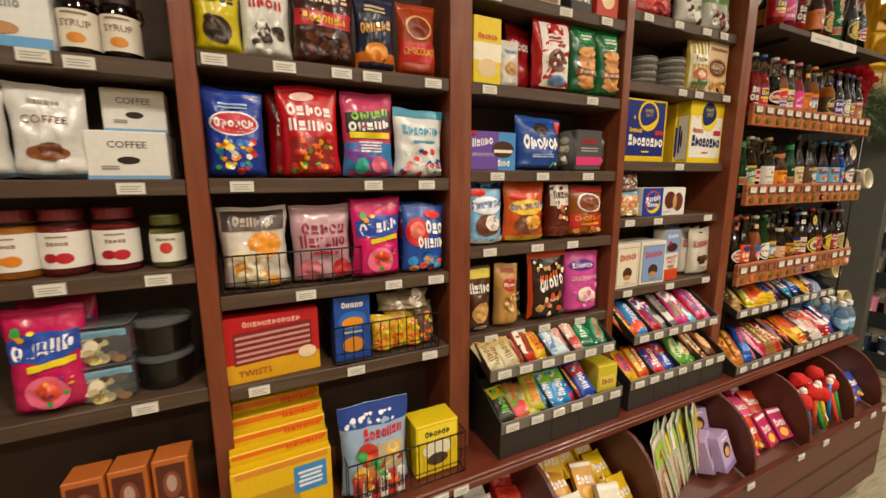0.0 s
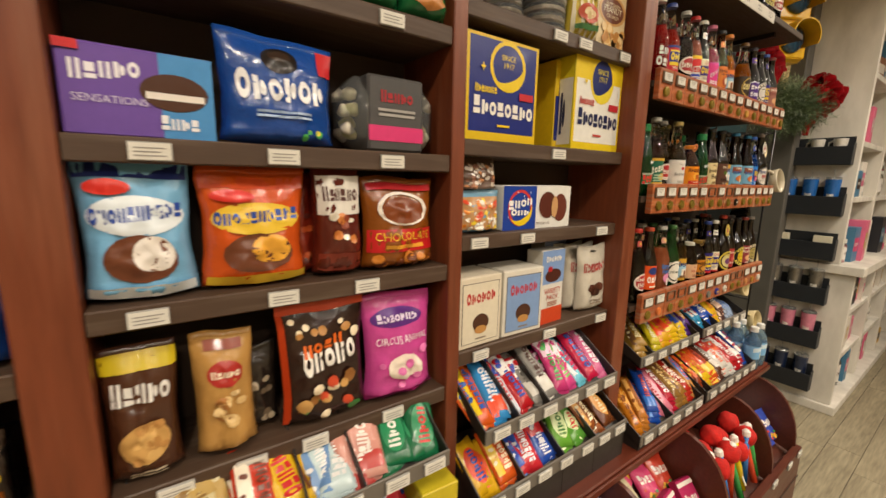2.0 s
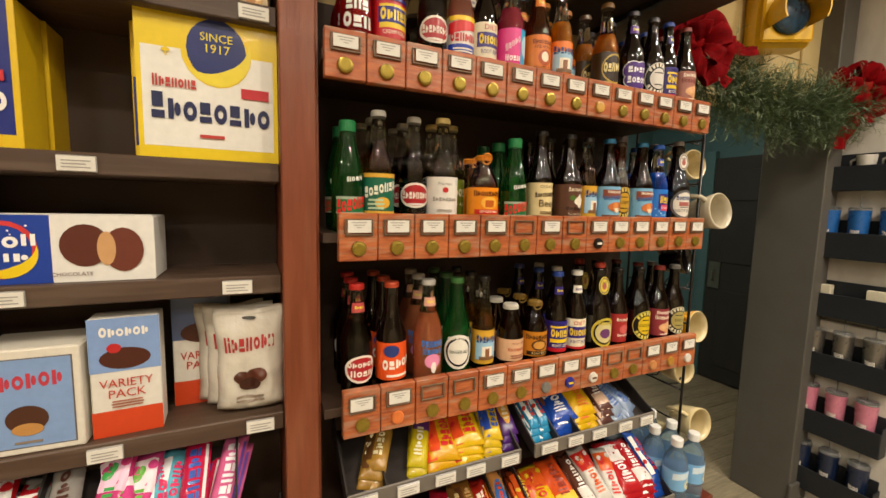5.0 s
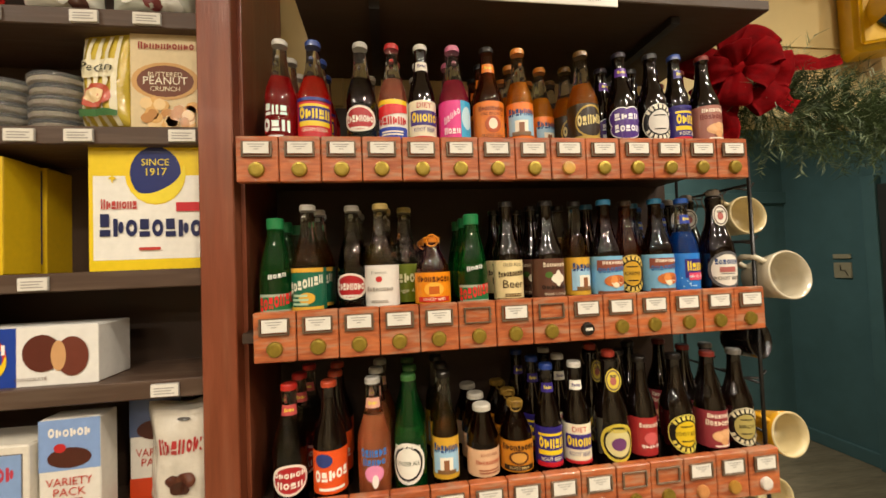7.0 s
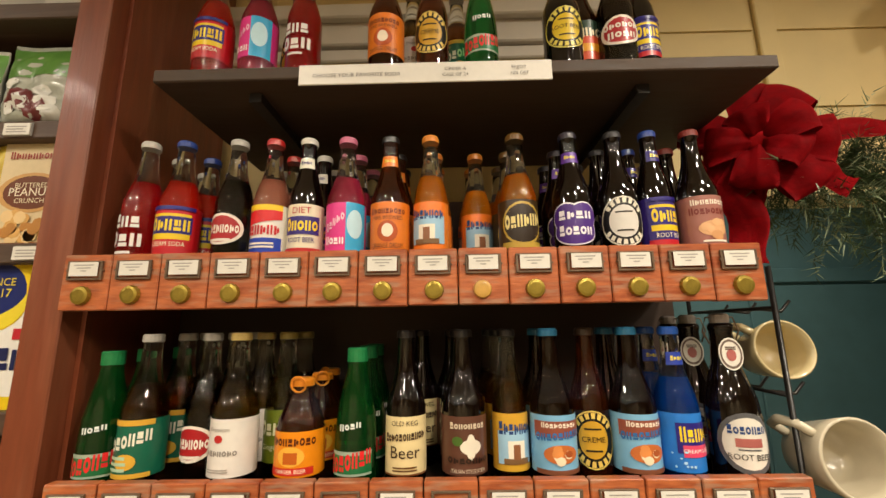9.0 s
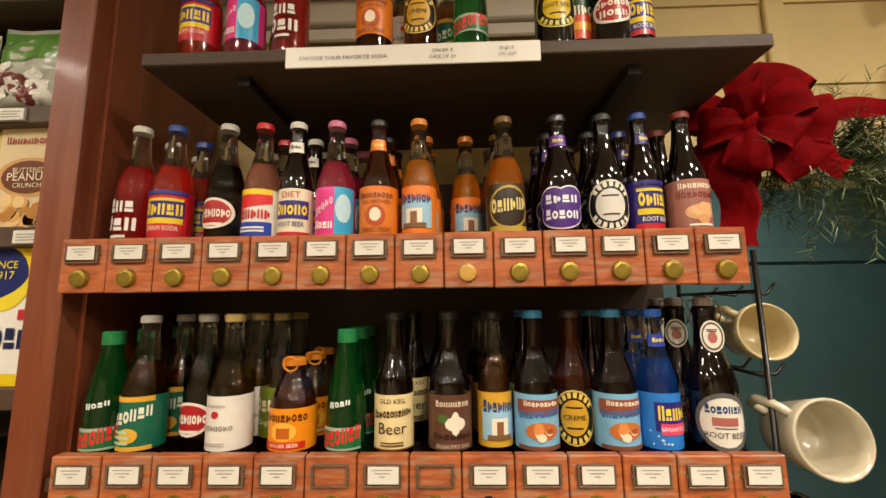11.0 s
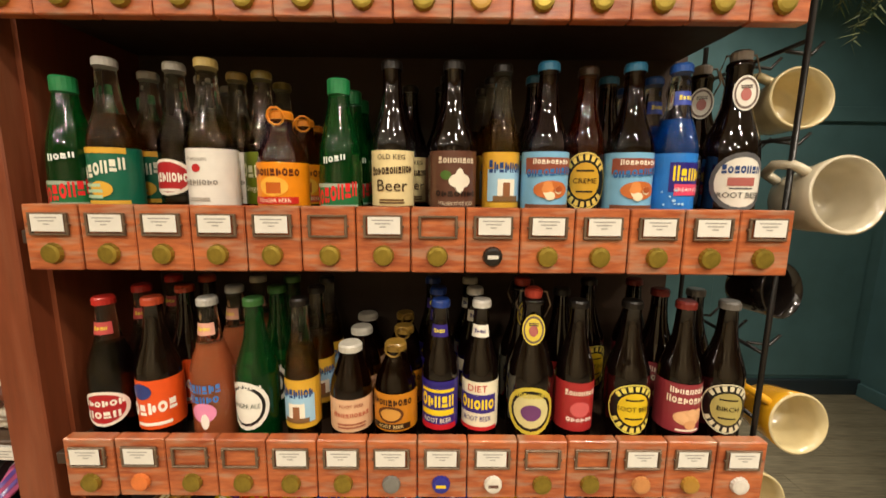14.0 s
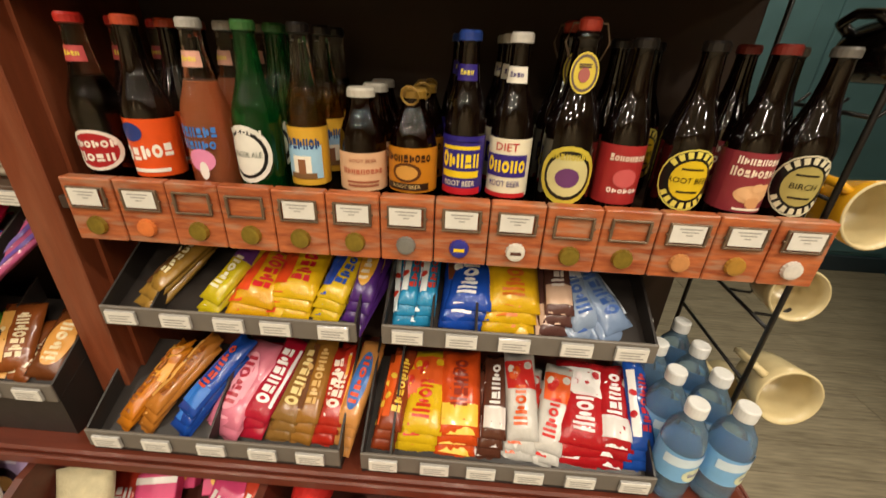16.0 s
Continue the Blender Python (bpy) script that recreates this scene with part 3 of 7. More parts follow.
cap_mesh = mesh_of(cap_bm(0.0142, 0.006), "cap_knob", brass)
for r, (x0, x1, z0, z1) in enumerate(ROWS_Z):
    part("deck", box_bm(1.756, x1 - 0.004, 0.936, 1.188, DECK[r] - 0.018, DECK[r], 0.001), back_brown, rack)
    step = (x1 - x0) / 14
    zc = (z0 + z1) / 2
    h = z1 - z0
    for k in range(14):
        a, b = x0 + k * step, x0 + (k + 1) * step
        cx = (a + b) / 2
        jit = random.uniform(-0.0012, 0.0012)
        dr = part("drawer_front", box_bm(a + 0.0009, b - 0.0009, 0.918 + jit, 0.935, z0 + random.uniform(0, 0.0012), z1, 0.0016), drawer_wood, rack)
        hw, hz0, hz1 = step * 0.355, z1 - h * 0.46, z1 - h * 0.12
        fr = bmesh.new()
        for q in ((cx - hw, cx + hw, hz0, hz0 + 0.0028), (cx - hw, cx + hw, hz1 - 0.0028, hz1), (cx - hw, cx - hw + 0.0035, hz0 + 0.0028, hz1 - 0.0028), (cx + hw - 0.0035, cx + hw, hz0 + 0.0028, hz1 - 0.0028)):
            box_bm(q[0], q[1], 0.9135 + jit, 0.9172 + jit, q[2], q[3], 0.0006, fr)
        part("label_holder", fr, holder_bronze, dr, "dark bronze label holder")
        for sx in (cx - hw - 0.0008, cx + hw + 0.0008):
            part("screw", box_bm(sx - 0.0012, sx + 0.0012, 0.9135 + jit, 0.9172 + jit, (hz0 + hz1) / 2 - 0.0012, (hz0 + hz1) / 2 + 0.0012, 0.0006), holder_bronze, dr)
        if (r, k) not in EMPTY:
            dx = random.uniform(-0.002, 0.002)
            cd = part("label_card", box_bm(cx - hw * 0.82 + dx, cx + hw * 0.82 + dx, 0.9128 + jit, 0.9133 + jit, hz0 + 0.0055, hz1 - 0.0020), tag_white, dr, "white printed drawer label")
            ln = bmesh.new()
            for q in range(3):
                zz = hz1 - 0.007 - 0.0042 * q
                wq = hw * (0.55, 0.4, 0.16)[q]
                box_bm(cx - wq, cx + wq, 0.9124 + jit, 0.9126 + jit, zz, zz + 0.0014, 0, ln)
            part("fine_print", ln, tag_grey, cd)
        kc = KNOBS.get((r, k))
        kb = part("cap_knob", cap_mesh if not kc else mesh_of(cap_bm(0.0135, 0.006), "cap_knob", mat("cap_" + kc, kc, 0.35, 0.12, 80, 0.1, 120, coat=0.2)), None, dr, "bottle cap drawer knob")
        kb.matrix_basis = pose(cx + random.uniform(-0.002, 0.002), 0.917 + jit, z0 + h * 0.27)
        if kc in ("17130f", "2c2f8a", "d9d4c6"):
            bm = bmesh.new()
            s = lambda u, v, e: (u * 0.02 - 0.01, -0.0062 - e, v * 0.02 - 0.01)
            grid_patch(bm, s, 0.15, 0.38, 0.85, 0.62, 0.0002)
            part("cap_mark", bm, ink({"17130f": "d8d4c8", "2c2f8a": "e8c420", "d9d4c6": "5a3a30"}[kc]), kb)
top = part("top_shelf", box_bm(1.853, 2.823, 0.915, 1.285, 2.102, 2.124, 0.002), mat("dark_stained_board", "463628", 0.6, 0.12, 40, 0.06, 110, stretch=(0.5, 3, 3)), rack)
for x in (1.99, 2.62):
    part("shelf_bracket", box_bm(x, x + 0.02, 0.95, 1.285, 2.085, 2.101), tray_dark, rack)

# sign on the top shelf
sign = part("shelf_sign", box_bm(2.085, 2.475, 0.9105, 0.9135, 2.088, 2.122, 0.0008), tag_white)
tagged(sign, "long white printed soda sign on the top shelf edge", "sign")
s_sign = lambda u, v, e: (2.085 + 0.39 * u, 0.9105 - e, 2.088 + 0.034 * v)
art(sign, s_sign, [("t", 0.23, 0.42, 0.2, "CHOOSE YOUR FAVORITE SODA", "55524c"), ("t", 0.62, 0.62, 0.17, "ORDER A", "55524c"), ("t", 0.62, 0.32, 0.17, "CASE OF 24", "55524c"), ("t", 0.87, 0.62, 0.17, "ENJOY", "55524c"), ("t", 0.87, 0.32, 0.17, "10% OFF", "55524c")], 0.39 / 0.034)

# ---- bottles ----
SHAPES = {
    "long": ([(0.024, 0), (0.0295, 0.004), (0.0305, 0.012), (0.0305, 0.114), (0.0292, 0.124), (0.0250, 0.138), (0.0195, 0.154), (0.0155, 0.170), (0.0132, 0.190), (0.0122, 0.212), (0.0134, 0.215), (0.0134, 0.221), (0.0124, 0.224)], 0.034, 0.109, 0.172, 0.190),
    "dr": ([(0.023, 0), (0.0285, 0.004), (0.0295, 0.02), (0.029, 0.085), (0.027, 0.11), (0.0215, 0.14), (0.0155, 0.165), (0.0135, 0.185), (0.0135, 0.19), (0.013, 0.20)], 0.034, 0.096, 0.11, 0.14),
    "round": ([(0.026, 0), (0.0325, 0.004), (0.034, 0.015), (0.034, 0.085), (0.031, 0.105), (0.022, 0.125), (0.0155, 0.138), (0.0145, 0.150), (0.0155, 0.153), (0.0145, 0.158)], 0.034, 0.092, 0.125, 0.14),
    "small": ([(0.024, 0), (0.030, 0.004), (0.031, 0.012), (0.031, 0.09), (0.029, 0.105), (0.021, 0.125), (0.0165, 0.14), (0.0155, 0.15), (0.0165, 0.152), (0.0155, 0.156)], 0.032, 0.082, 0.13, 0.145),
    "swing": ([(0.028, 0), (0.034, 0.005), (0.035, 0.014), (0.035, 0.105), (0.033, 0.125), (0.025, 0.15), (0.018, 0.172), (0.0155, 0.20), (0.015, 0.218), (0.0165, 0.221), (0.0165, 0.226), (0.014, 0.23)], 0.034, 0.112, 0.17, 0.2),
}


def shrink(profile, q, top):
    out = [(max(0.001, r - q), z + (0.002 if i == 0 else 0)) for i, (r, z) in enumerate(profile) if z <= top]
    return out


def bottle(shape, glass, fill, cap, label, prints=(), neck=None, full=0.165, round_label=False, wide=1.0):
    """A soda bottle: glass, drink inside, crown cap, wrap label with its prints and a neck label."""
    prof, l0, l1, n0, n1 = SHAPES[shape]
    prof = [(r * (wide if z < 0.13 else (1 + wide) / 2), z) for r, z in prof]
    ob = smooth(part("soda_bottle", lathe_bm(prof, 22), glass))
    if fill:
        smooth(part("drink", lathe_bm(shrink(prof, 0.0016, full), 20), liquid(fill), ob))
    h = prof[-1][1]
    if shape == "swing":
        part("stopper", lathe_bm([(0.012, h), (0.013, h + 0.004), (0.013, h + 0.011), (0.009, h + 0.014)], 16), card(cap), ob)
        pts = [(0.017 * s, 0, h - 0.03 + q) for s, q in ((-1, 0), (-1.45, 0.018), (-1.1, 0.038), (1.1, 0.038), (1.45, 0.018), (1, 0))]
        smooth(part("wire_bail", tube_bm(pts, 0.0013), holder_bronze, ob))
    else:
        r = prof[-1][0] + 0.0022
        green = shape == "dr"
        p = [(r, h - 0.009), (r, h - 0.001), (r * 0.86, h + 0.002)] if not green else [(r, h - 0.018), (r, h), (r * 0.9, h + 0.002)]
        part("cap", lathe_bm(p, 18), mat("cap_" + cap, cap, 0.35, 0.12, 80, 0.1, 120, coat=0.2), ob)
    if shape == "round":
        ring = [(0.011 * math.cos(a * 0.63), -0.017 - 0.003 * math.sin(a * 0.63), h - 0.006 + 0.011 * math.sin(a * 0.63)) for a in range(10)]
        smooth(part("pull_ring", tube_bm(ring, 0.0016, 6, None, True), card(cap), ob))
    rl = prof[3][0] + 0.0005
    if label and not round_label:
        bm = bmesh.new()
        n = 26
        lo = [bm.verts.new((rl * math.sin(2 * math.pi * k / n), -rl * math.cos(2 * math.pi * k / n), l0)) for k in range(n)]
        hi = [bm.verts.new((v.co.x, v.co.y, l1)) for v in lo]
        for k in range(n):
            bm.faces.new((lo[k], lo[(k + 1) % n], hi[(k + 1) % n], hi[k]))
        smooth(part("label", bm, ink(label), ob))

    def surf(u, v, e):
        a = (u - 0.5) * 2.3
        return ((rl + e + 0.0003) * math.sin(a), -(rl + e + 0.0003) * math.cos(a), l0 + v * (l1 - l0))
    art(ob, surf, prints, rl * 2.3 / (l1 - l0), 0.0004)
    if neck:
        def rad(z):
            for (r0, z0), (r1, z1) in zip(prof, prof[1:]):
                if z0 <= z <= z1 and z1 > z0:
                    return r0 + (r1 - r0) * (z - z0) / (z1 - z0)
            return 0.015
        bm = bmesh.new()
        if shape == "swing":
            s2 = lambda u, v, e: ((u - 0.5) * 0.04, -rad(n0 + v * 0.03) - 0.004 - e, n0 - 0.006 + v * 0.045)
            disc_patch(bm, s2, 0.5, 0.5, 0.4, 0.5, 0.0)
            ob2 = part("neck_medallion", bm, ink(neck), ob)
            art(ob2, s2, [("o", 0.5, 0.5, 0.36, 0.45, "6a5a50"), ("d", 0.5, 0.46, 0.16, 0.18, "a8605a"), ("l", 0.32, 0.62, 0.68, 0.74, "5a4a44", 2)], 1, 0.0004)
        else:
            n = 18
            rings = [[bm.verts.new(((rad(z) + 0.0006) * math.sin(2.0 * k / n - 1.0), -(rad(z) + 0.0006) * math.cos(2.0 * k / n - 1.0), z)) for k in range(n + 1)] for z in [n0 + (n1 - n0) * q / 4 for q in range(5)]]
            for lo_r, hi_r in zip(rings, rings[1:]):
                for k in range(n):
                    bm.faces.new((lo_r[k], lo_r[k + 1], hi_r[k + 1], hi_r[k]))
            ob2 = smooth(part("neck_label", bm, ink(neck), ob))
            s2 = lambda u, v, e: ((rad(n0 + v * (n1 - n0)) + 0.001 + e) * math.sin((u - 0.5) * 2), -(rad(n0 + v * (n1 - n0)) + 0.001 + e) * math.cos((u - 0.5) * 2), n0 + v * (n1 - n0))
            art(ob2, s2, [("w", 0.2, 0.35, 0.8, 0.7, "e8d44a" if neck != "e8e2d2" else "3a2a6a", 4)], 1, 0.0003)
    return ob


def seal_ring(c1, c2, word="", ink_col="e8e2d0"):
    p = [("d", 0.5, 0.5, 0.5, 0.53, "0c0a0a"), ("o", 0.5, 0.5, 0.49, 0.52, ink_col, 0.95), ("d", 0.5, 0.5, 0.31, 0.335, c2), ("a", 0.5, 0.5, 0.45, 0.48, ink_col, 7), ("l", 0.3, 0.66, 0.7, 0.72, "2a2010", 1), ("l", 0.3, 0.28, 0.7, 0.34, "2a2010", 1)]
    if word:
        p.append(("t", 0.5, 0.5, 0.10, word, "1a1408"))
    return p


DADS = lambda base, word2: [("r", 0, 0, 1, 0.12, "c01f2a"), ("r", 0, 0.12, 1, 0.9, base), ("r", 0.08, 0.30, 0.92, 0.84, "e9c81e"), ("r", 0.05, 0.42, 0.95, 0.78, "2a2178"), ("w", 0.10, 0.46, 0.92, 0.76, "f0cf25", 5), ("t", 0.5, 0.2, 0.10, word2, "f0e8d0"), ("r", 0, 0.92, 1, 1, "2a2178")]
VIRG = lambda c: [("r", 0, 0.72, 1, 1, c), ("r", 0, 0, 1, 0.10, c), ("r", 0.05, 0.12, 0.95, 0.7, "9cc4dc"), ("w", 0.08, 0.62, 0.92, 0.86, "1d3f78", 7), ("r", 0.30, 0.14, 0.70, 0.52, "efe6d2"), ("r", 0.2, 0.12, 0.8, 0.22, "7a5a38"), ("r", 0.42, 0.2, 0.58, 0.46, "8a5a3a")]
SIOUX = lambda c, c2, w2: [("r", 0, 0, 1, 1, c), ("w", 0.1, 0.80, 0.9, 0.93, "efe3d0", 9), ("w", 0.05, 0.60, 0.95, 0.76, c2, 9), ("d", 0.5, 0.32, 0.30, 0.16, "d9a878"), ("b", 0.2, 0.15, 0.8, 0.5, "e0b080 d09a68", 7, 0.09), ("l", 0.2, 0.03, 0.8, 0.10, "efe3d0", 1)]
KINDS = {
    "bigred": ("long", glass_clear, "d0141e", "c9c6bd", None, [("w", 0.18, 0.55, 0.82, 0.85, "e8e0dc", 3), ("w", 0.10, 0.15, 0.90, 0.50, "e8e0dc", 3), ("l", 0.3, 0.0, 0.7, 0.1, "e8e0dc", 1)], None),
    "dadsred": ("long", glass_clear, "ea2418", "24408c", "b8141c", DADS("c8202a", "CREAM SODA"), None),
    "cheer": ("long", glass_clear, "1a0605", "bdbab2", None, [("d", 0.5, 0.5, 0.5, 0.33, "a81c22"), ("o", 0.5, 0.5, 0.5, 0.33, "e6dccf"), ("w", 0.1, 0.4, 0.9, 0.62, "ece4d6", 8), ("l", 0.25, 0.22, 0.75, 0.32, "e6dccf", 1)], None),
    "bazooka": ("long", glass_clear, "d8856a", "b81c1c", "e8e4dc", [("r", 0, 0.0, 1, 0.3, "1f3fae"), ("r", 0, 0.62, 1, 0.9, "d8242a", 0.15), ("r", 0, 0.88, 1, 1, "f0c81e"), ("w", 0.08, 0.35, 0.95, 0.6, "c81f28", 6), ("l", 0.1, 0.08, 0.9, 0.22, "f0e8d8", 2)], None),
    "dietdads": ("long", glass_black, None, "d8d4ca", "e8dfc2", [("t", 0.5, 0.86, 0.14, "DIET", "c0282a"), ("r", 0.04, 0.36, 0.96, 0.74, "33237a"), ("w", 0.10, 0.42, 0.92, 0.70, "f0cf25", 5), ("t", 0.5, 0.24, 0.11, "ROOT BEER", "33237a"), ("r", 0, 0.0, 1, 0.08, "c0282a")], "e8e2d2"),
    "shirley": ("long", glass_clear, "d8385c", "c86a8a", "e0358c", [("r", 0.52, 0, 1, 1, "38a6d6"), ("w", 0.05, 0.5, 0.5, 0.7, "f4c8dc", 5, 0.3), ("d", 0.72, 0.55, 0.18, 0.30, "bfe2ef"), ("w", 0.05, 0.12, 0.5, 0.3, "fff0f4", 4)], None),
    "odream": ("long", glass_amber, None, "14100e", "e07a22", [("w", 0.1, 0.74, 0.9, 0.88, "7a3510", 9), ("t", 0.5, 0.66, 0.08, "FIRE BREWED", "7a3510"), ("d", 0.5, 0.38, 0.22, 0.22, "b34e18"), ("d", 0.5, 0.4, 0.12, 0.14, "efe0c8"), ("t", 0.5, 0.08, 0.11, "ORANGE DREAM", "5a240c")], "e07a22"),
    "virgorange": ("long", glass_clear, "f08a14", "d8842a", "e8822a", VIRG("ea7a22"), None),
    "hanks": ("long", glass_clear, "e07c14", "6a4a18", "3a2a10", [("r", 0.02, 0, 0.98, 0.12, "b89a3c"), ("d", 0.5, 0.5, 0.46, 0.45, "b89a3c"), ("d", 0.5, 0.5, 0.42, 0.40, "2a1c0c"), ("w", 0.1, 0.4, 0.9, 0.72, "e2cf88", 6, 0.1)], None),
    "grape": ("long", glass_black, None, "2a2430", None, [("d", 0.32, 0.62, 0.34, 0.3, "f0ecf4"), ("d", 0.68, 0.62, 0.34, 0.3, "f0ecf4"), ("d", 0.5, 0.32, 0.48, 0.3, "f0ecf4"), ("d", 0.32, 0.62, 0.31, 0.27, "4a2480"), ("d", 0.68, 0.62, 0.31, 0.27, "4a2480"), ("d", 0.5, 0.32, 0.45, 0.27, "4a2480"), ("w", 0.15, 0.55, 0.85, 0.75, "f0ecf4", 4), ("w", 0.15, 0.22, 0.85, 0.44, "f0ecf4", 5)], "5a3090"),
    "blackch": ("long", glass_black, None, "2b2a2c", None, seal_ring("e0dcd4", "d8d4cc"), None),
    "dads": ("long", glass_black, None, "24408c", "33237a", DADS("2f2274", "ROOT BEER"), "2f2274"),
    "siouxroot": ("long", glass_black, None, "7a2a22", "a0685c", SIOUX("a0685c", "7a3028", ""), None),
    "enuf": ("dr", glass_green, None, "1f7a44", None, [("r", 0.0, 0, 1, 0.5, "9cae9a"), ("r", 0.0, 0.05, 1, 0.42, "1c6a3c"), ("w", 0.02, 0.1, 0.98, 0.52, "d8282a", 7, 0.25), ("w", 0.3, 0.95, 0.75, 1.1, "e6ece6", 4, 0.1)], None),
    "vernors": ("long", glass_clear, "7a3e0a", "b8b5ad", "16624a", [("r", 0, 0.9, 1, 1, "d8a83a"), ("r", 0, 0, 1, 0.08, "d8a83a"), ("w", 0.05, 0.5, 0.98, 0.78, "e6e6d2", 7, 0.25), ("d", 0.55, 0.28, 0.2, 0.14, "d8a83a"), ("l", 0.15, 0.1, 0.6, 0.4, "a8c8a8", 3)], None),
    "oak": ("long", glass_clear, "6a4c10", "b8a060", "e2ddd4", [("t", 0.5, 0.82, 0.08, "Premium", "8a8278"), ("d", 0.5, 0.66, 0.08, 0.07, "b82a2a"), ("w", 0.15, 0.36, 0.85, 0.48, "9a948c", 8), ("l", 0.25, 0.08, 0.75, 0.16, "b0aaa0", 2)], None),
    "hankgreen": ("long", glass_clear, "5a4a12", "9a8a4a", "6a7a1c", [("w", 0.1, 0.5, 0.9, 0.8, "e6e6c2", 5), ("t", 0.5, 0.3, 0.11, "Ginger Ale", "e6e6c2")], None),
    "bunda": ("round", glass_amber, None, "d8821c", "e88c12", [("w", 0.06, 0.68, 0.94, 0.90, "5a2408", 9, 0.0), ("d", 0.5, 0.46, 0.24, 0.22, "f0b040"), ("r", 0.38, 0.3, 0.62, 0.55, "b85a14"), ("r", 0.1, 0.06, 0.9, 0.22, "c82a20"), ("t", 0.5, 0.14, 0.09, "GINGER BEER", "f4e4c8")], None),
    "butter": ("long", glass_black, None, "17120f", "e2cf9a", [("t", 0.5, 0.88, 0.09, "OLD KEG", "3a2412"), ("w", 0.06, 0.58, 0.95, 0.74, "3a2412", 11, 0.06), ("t", 0.5, 0.38, 0.22, "Beer", "3a2412"), ("l", 0.2, 0.06, 0.8, 0.16, "6a4a28", 2), ("r", 0, 0.0, 1, 0.03, "6a3a18")], None),
    "caruso": ("long", glass_black, None, "17120f", "5c3a2c", [("w", 0.15, 0.78, 0.85, 0.9, "d8c8b0", 8), ("d", 0.55, 0.48, 0.2, 0.13, "e6ddca"), ("d", 0.55, 0.48, 0.09, 0.22, "e6ddca"), ("d", 0.3, 0.58, 0.1, 0.08, "4a6a2a"), ("w", 0.1, 0.2, 0.9, 0.32, "2c1a12", 7), ("t", 0.5, 0.08, 0.07, "ITALIAN STYLE SODA", "d8c8b0")], None),
    "virgvan": ("long", glass_clear, "8c5e14", "17120f", "c8962c", VIRG("d0a032"), None),
    "siouxcream": ("long", glass_brown, None, "2a6a8c", "7ab2d4", [("r", 0, 0, 1, 0.08, "7a4a34"), ("r", 0, 0.62, 1, 0.90, "8a4a38"), ("w", 0.15, 0.78, 0.85, 0.88, "efe3d0", 9), ("w", 0.03, 0.58, 0.97, 0.74, "2e6aa8", 9, 0.08), ("d", 0.5, 0.34, 0.32, 0.16, "c06a34"), ("b", 0.2, 0.18, 0.8, 0.48, "d88a4a e8d8b8 a0522a", 8, 0.08)], None),
    "creme": ("long", glass_amber, None, "3a2a1c", None, seal_ring("d0a838", "c89a2c", "CREME", "e0c060"), None),
    "dadsblue": ("long", glass_clear, "0a4fae", "2a5ab0", "2a78cc", [("r", 0.2, 0.32, 0.98, 0.84, "2a2178"), ("w", 0.25, 0.5, 0.95, 0.78, "f0cf25", 5), ("r", 0.3, 0.26, 0.98, 0.46, "d8486a"), ("t", 0.62, 0.36, 0.07, "CREAM SODA", "f6e6e6"), ("b", 0.02, 0.05, 0.5, 0.5, "a8d4f0", 8, 0.03)], "2a3f9c"),
    "virgswing": ("swing", glass_black, None, "9a9088", None, [("d", 0.5, 0.48, 0.46, 0.5, "ddd8cc"), ("o", 0.5, 0.48, 0.46, 0.5, "5a5a5c"), ("w", 0.2, 0.62, 0.8, 0.78, "1d3f78", 7), ("r", 0.3, 0.42, 0.7, 0.56, "a8605a"), ("l", 0.3, 0.36, 0.7, 0.40, "5a5a5c", 1), ("t", 0.5, 0.26, 0.10, "ROOT BEER", "1a1614")], "ddd8cc"),
    "double": ("long", glass_clear, "120303", "b82a22", None, [("d", 0.5, 0.42, 0.48, 0.36, "a81c22"), ("o", 0.5, 0.42, 0.48, 0.36, "e6dccf"), ("w", 0.1, 0.46, 0.9, 0.62, "ece4d6", 6), ("w", 0.18, 0.22, 0.82, 0.40, "ece4d6", 4)], "b84a4a"),
    "moxie": ("long", glass_black, None, "b8482a", "e0531c", [("w", 0.04, 0.3, 0.96, 0.6, "f4ece0", 5, 0.12), ("d", 0.3, 0.78, 0.22, 0.16, "2a3a7a"), ("l", 0.15, 0.06, 0.85, 0.18, "f4ece0", 1)], None),
    "cotton": ("long", glass_clear, "ec8c5c", "b8b5ad", None, [("w", 0.15, 0.74, 0.85, 0.96, "3f78c0", 6), ("w", 0.2, 0.54, 0.8, 0.72, "3f78c0", 5), ("d", 0.5, 0.36, 0.24, 0.2, "e08ab0"), ("d", 0.52, 0.18, 0.08, 0.16, "e8e0d8")], "d8a08c"),
    "gale": ("long", glass_green, None, "3a6a34", None, [("d", 0.5, 0.5, 0.48, 0.5, "0c0a0a"), ("o", 0.5, 0.5, 0.48, 0.5, "e6e2d6"), ("d", 0.5, 0.5, 0.34, 0.36, "e6e2d6"), ("t", 0.5, 0.5, 0.1, "GINGER ALE", "1a3a1c", 0.6), ("w", 0.15, 0.84, 0.85, 0.94, "e6e2d6", 6)], None),
    "peach": ("small", glass_brown, None, "c8c2b4", "d8ae88", [("t", 0.5, 0.8, 0.1, "ROOT BEER", "9a4a30"), ("w", 0.12, 0.45, 0.88, 0.62, "b8664a", 9), ("l", 0.2, 0.1, 0.8, 0.3, "9a5a40", 2)], None),
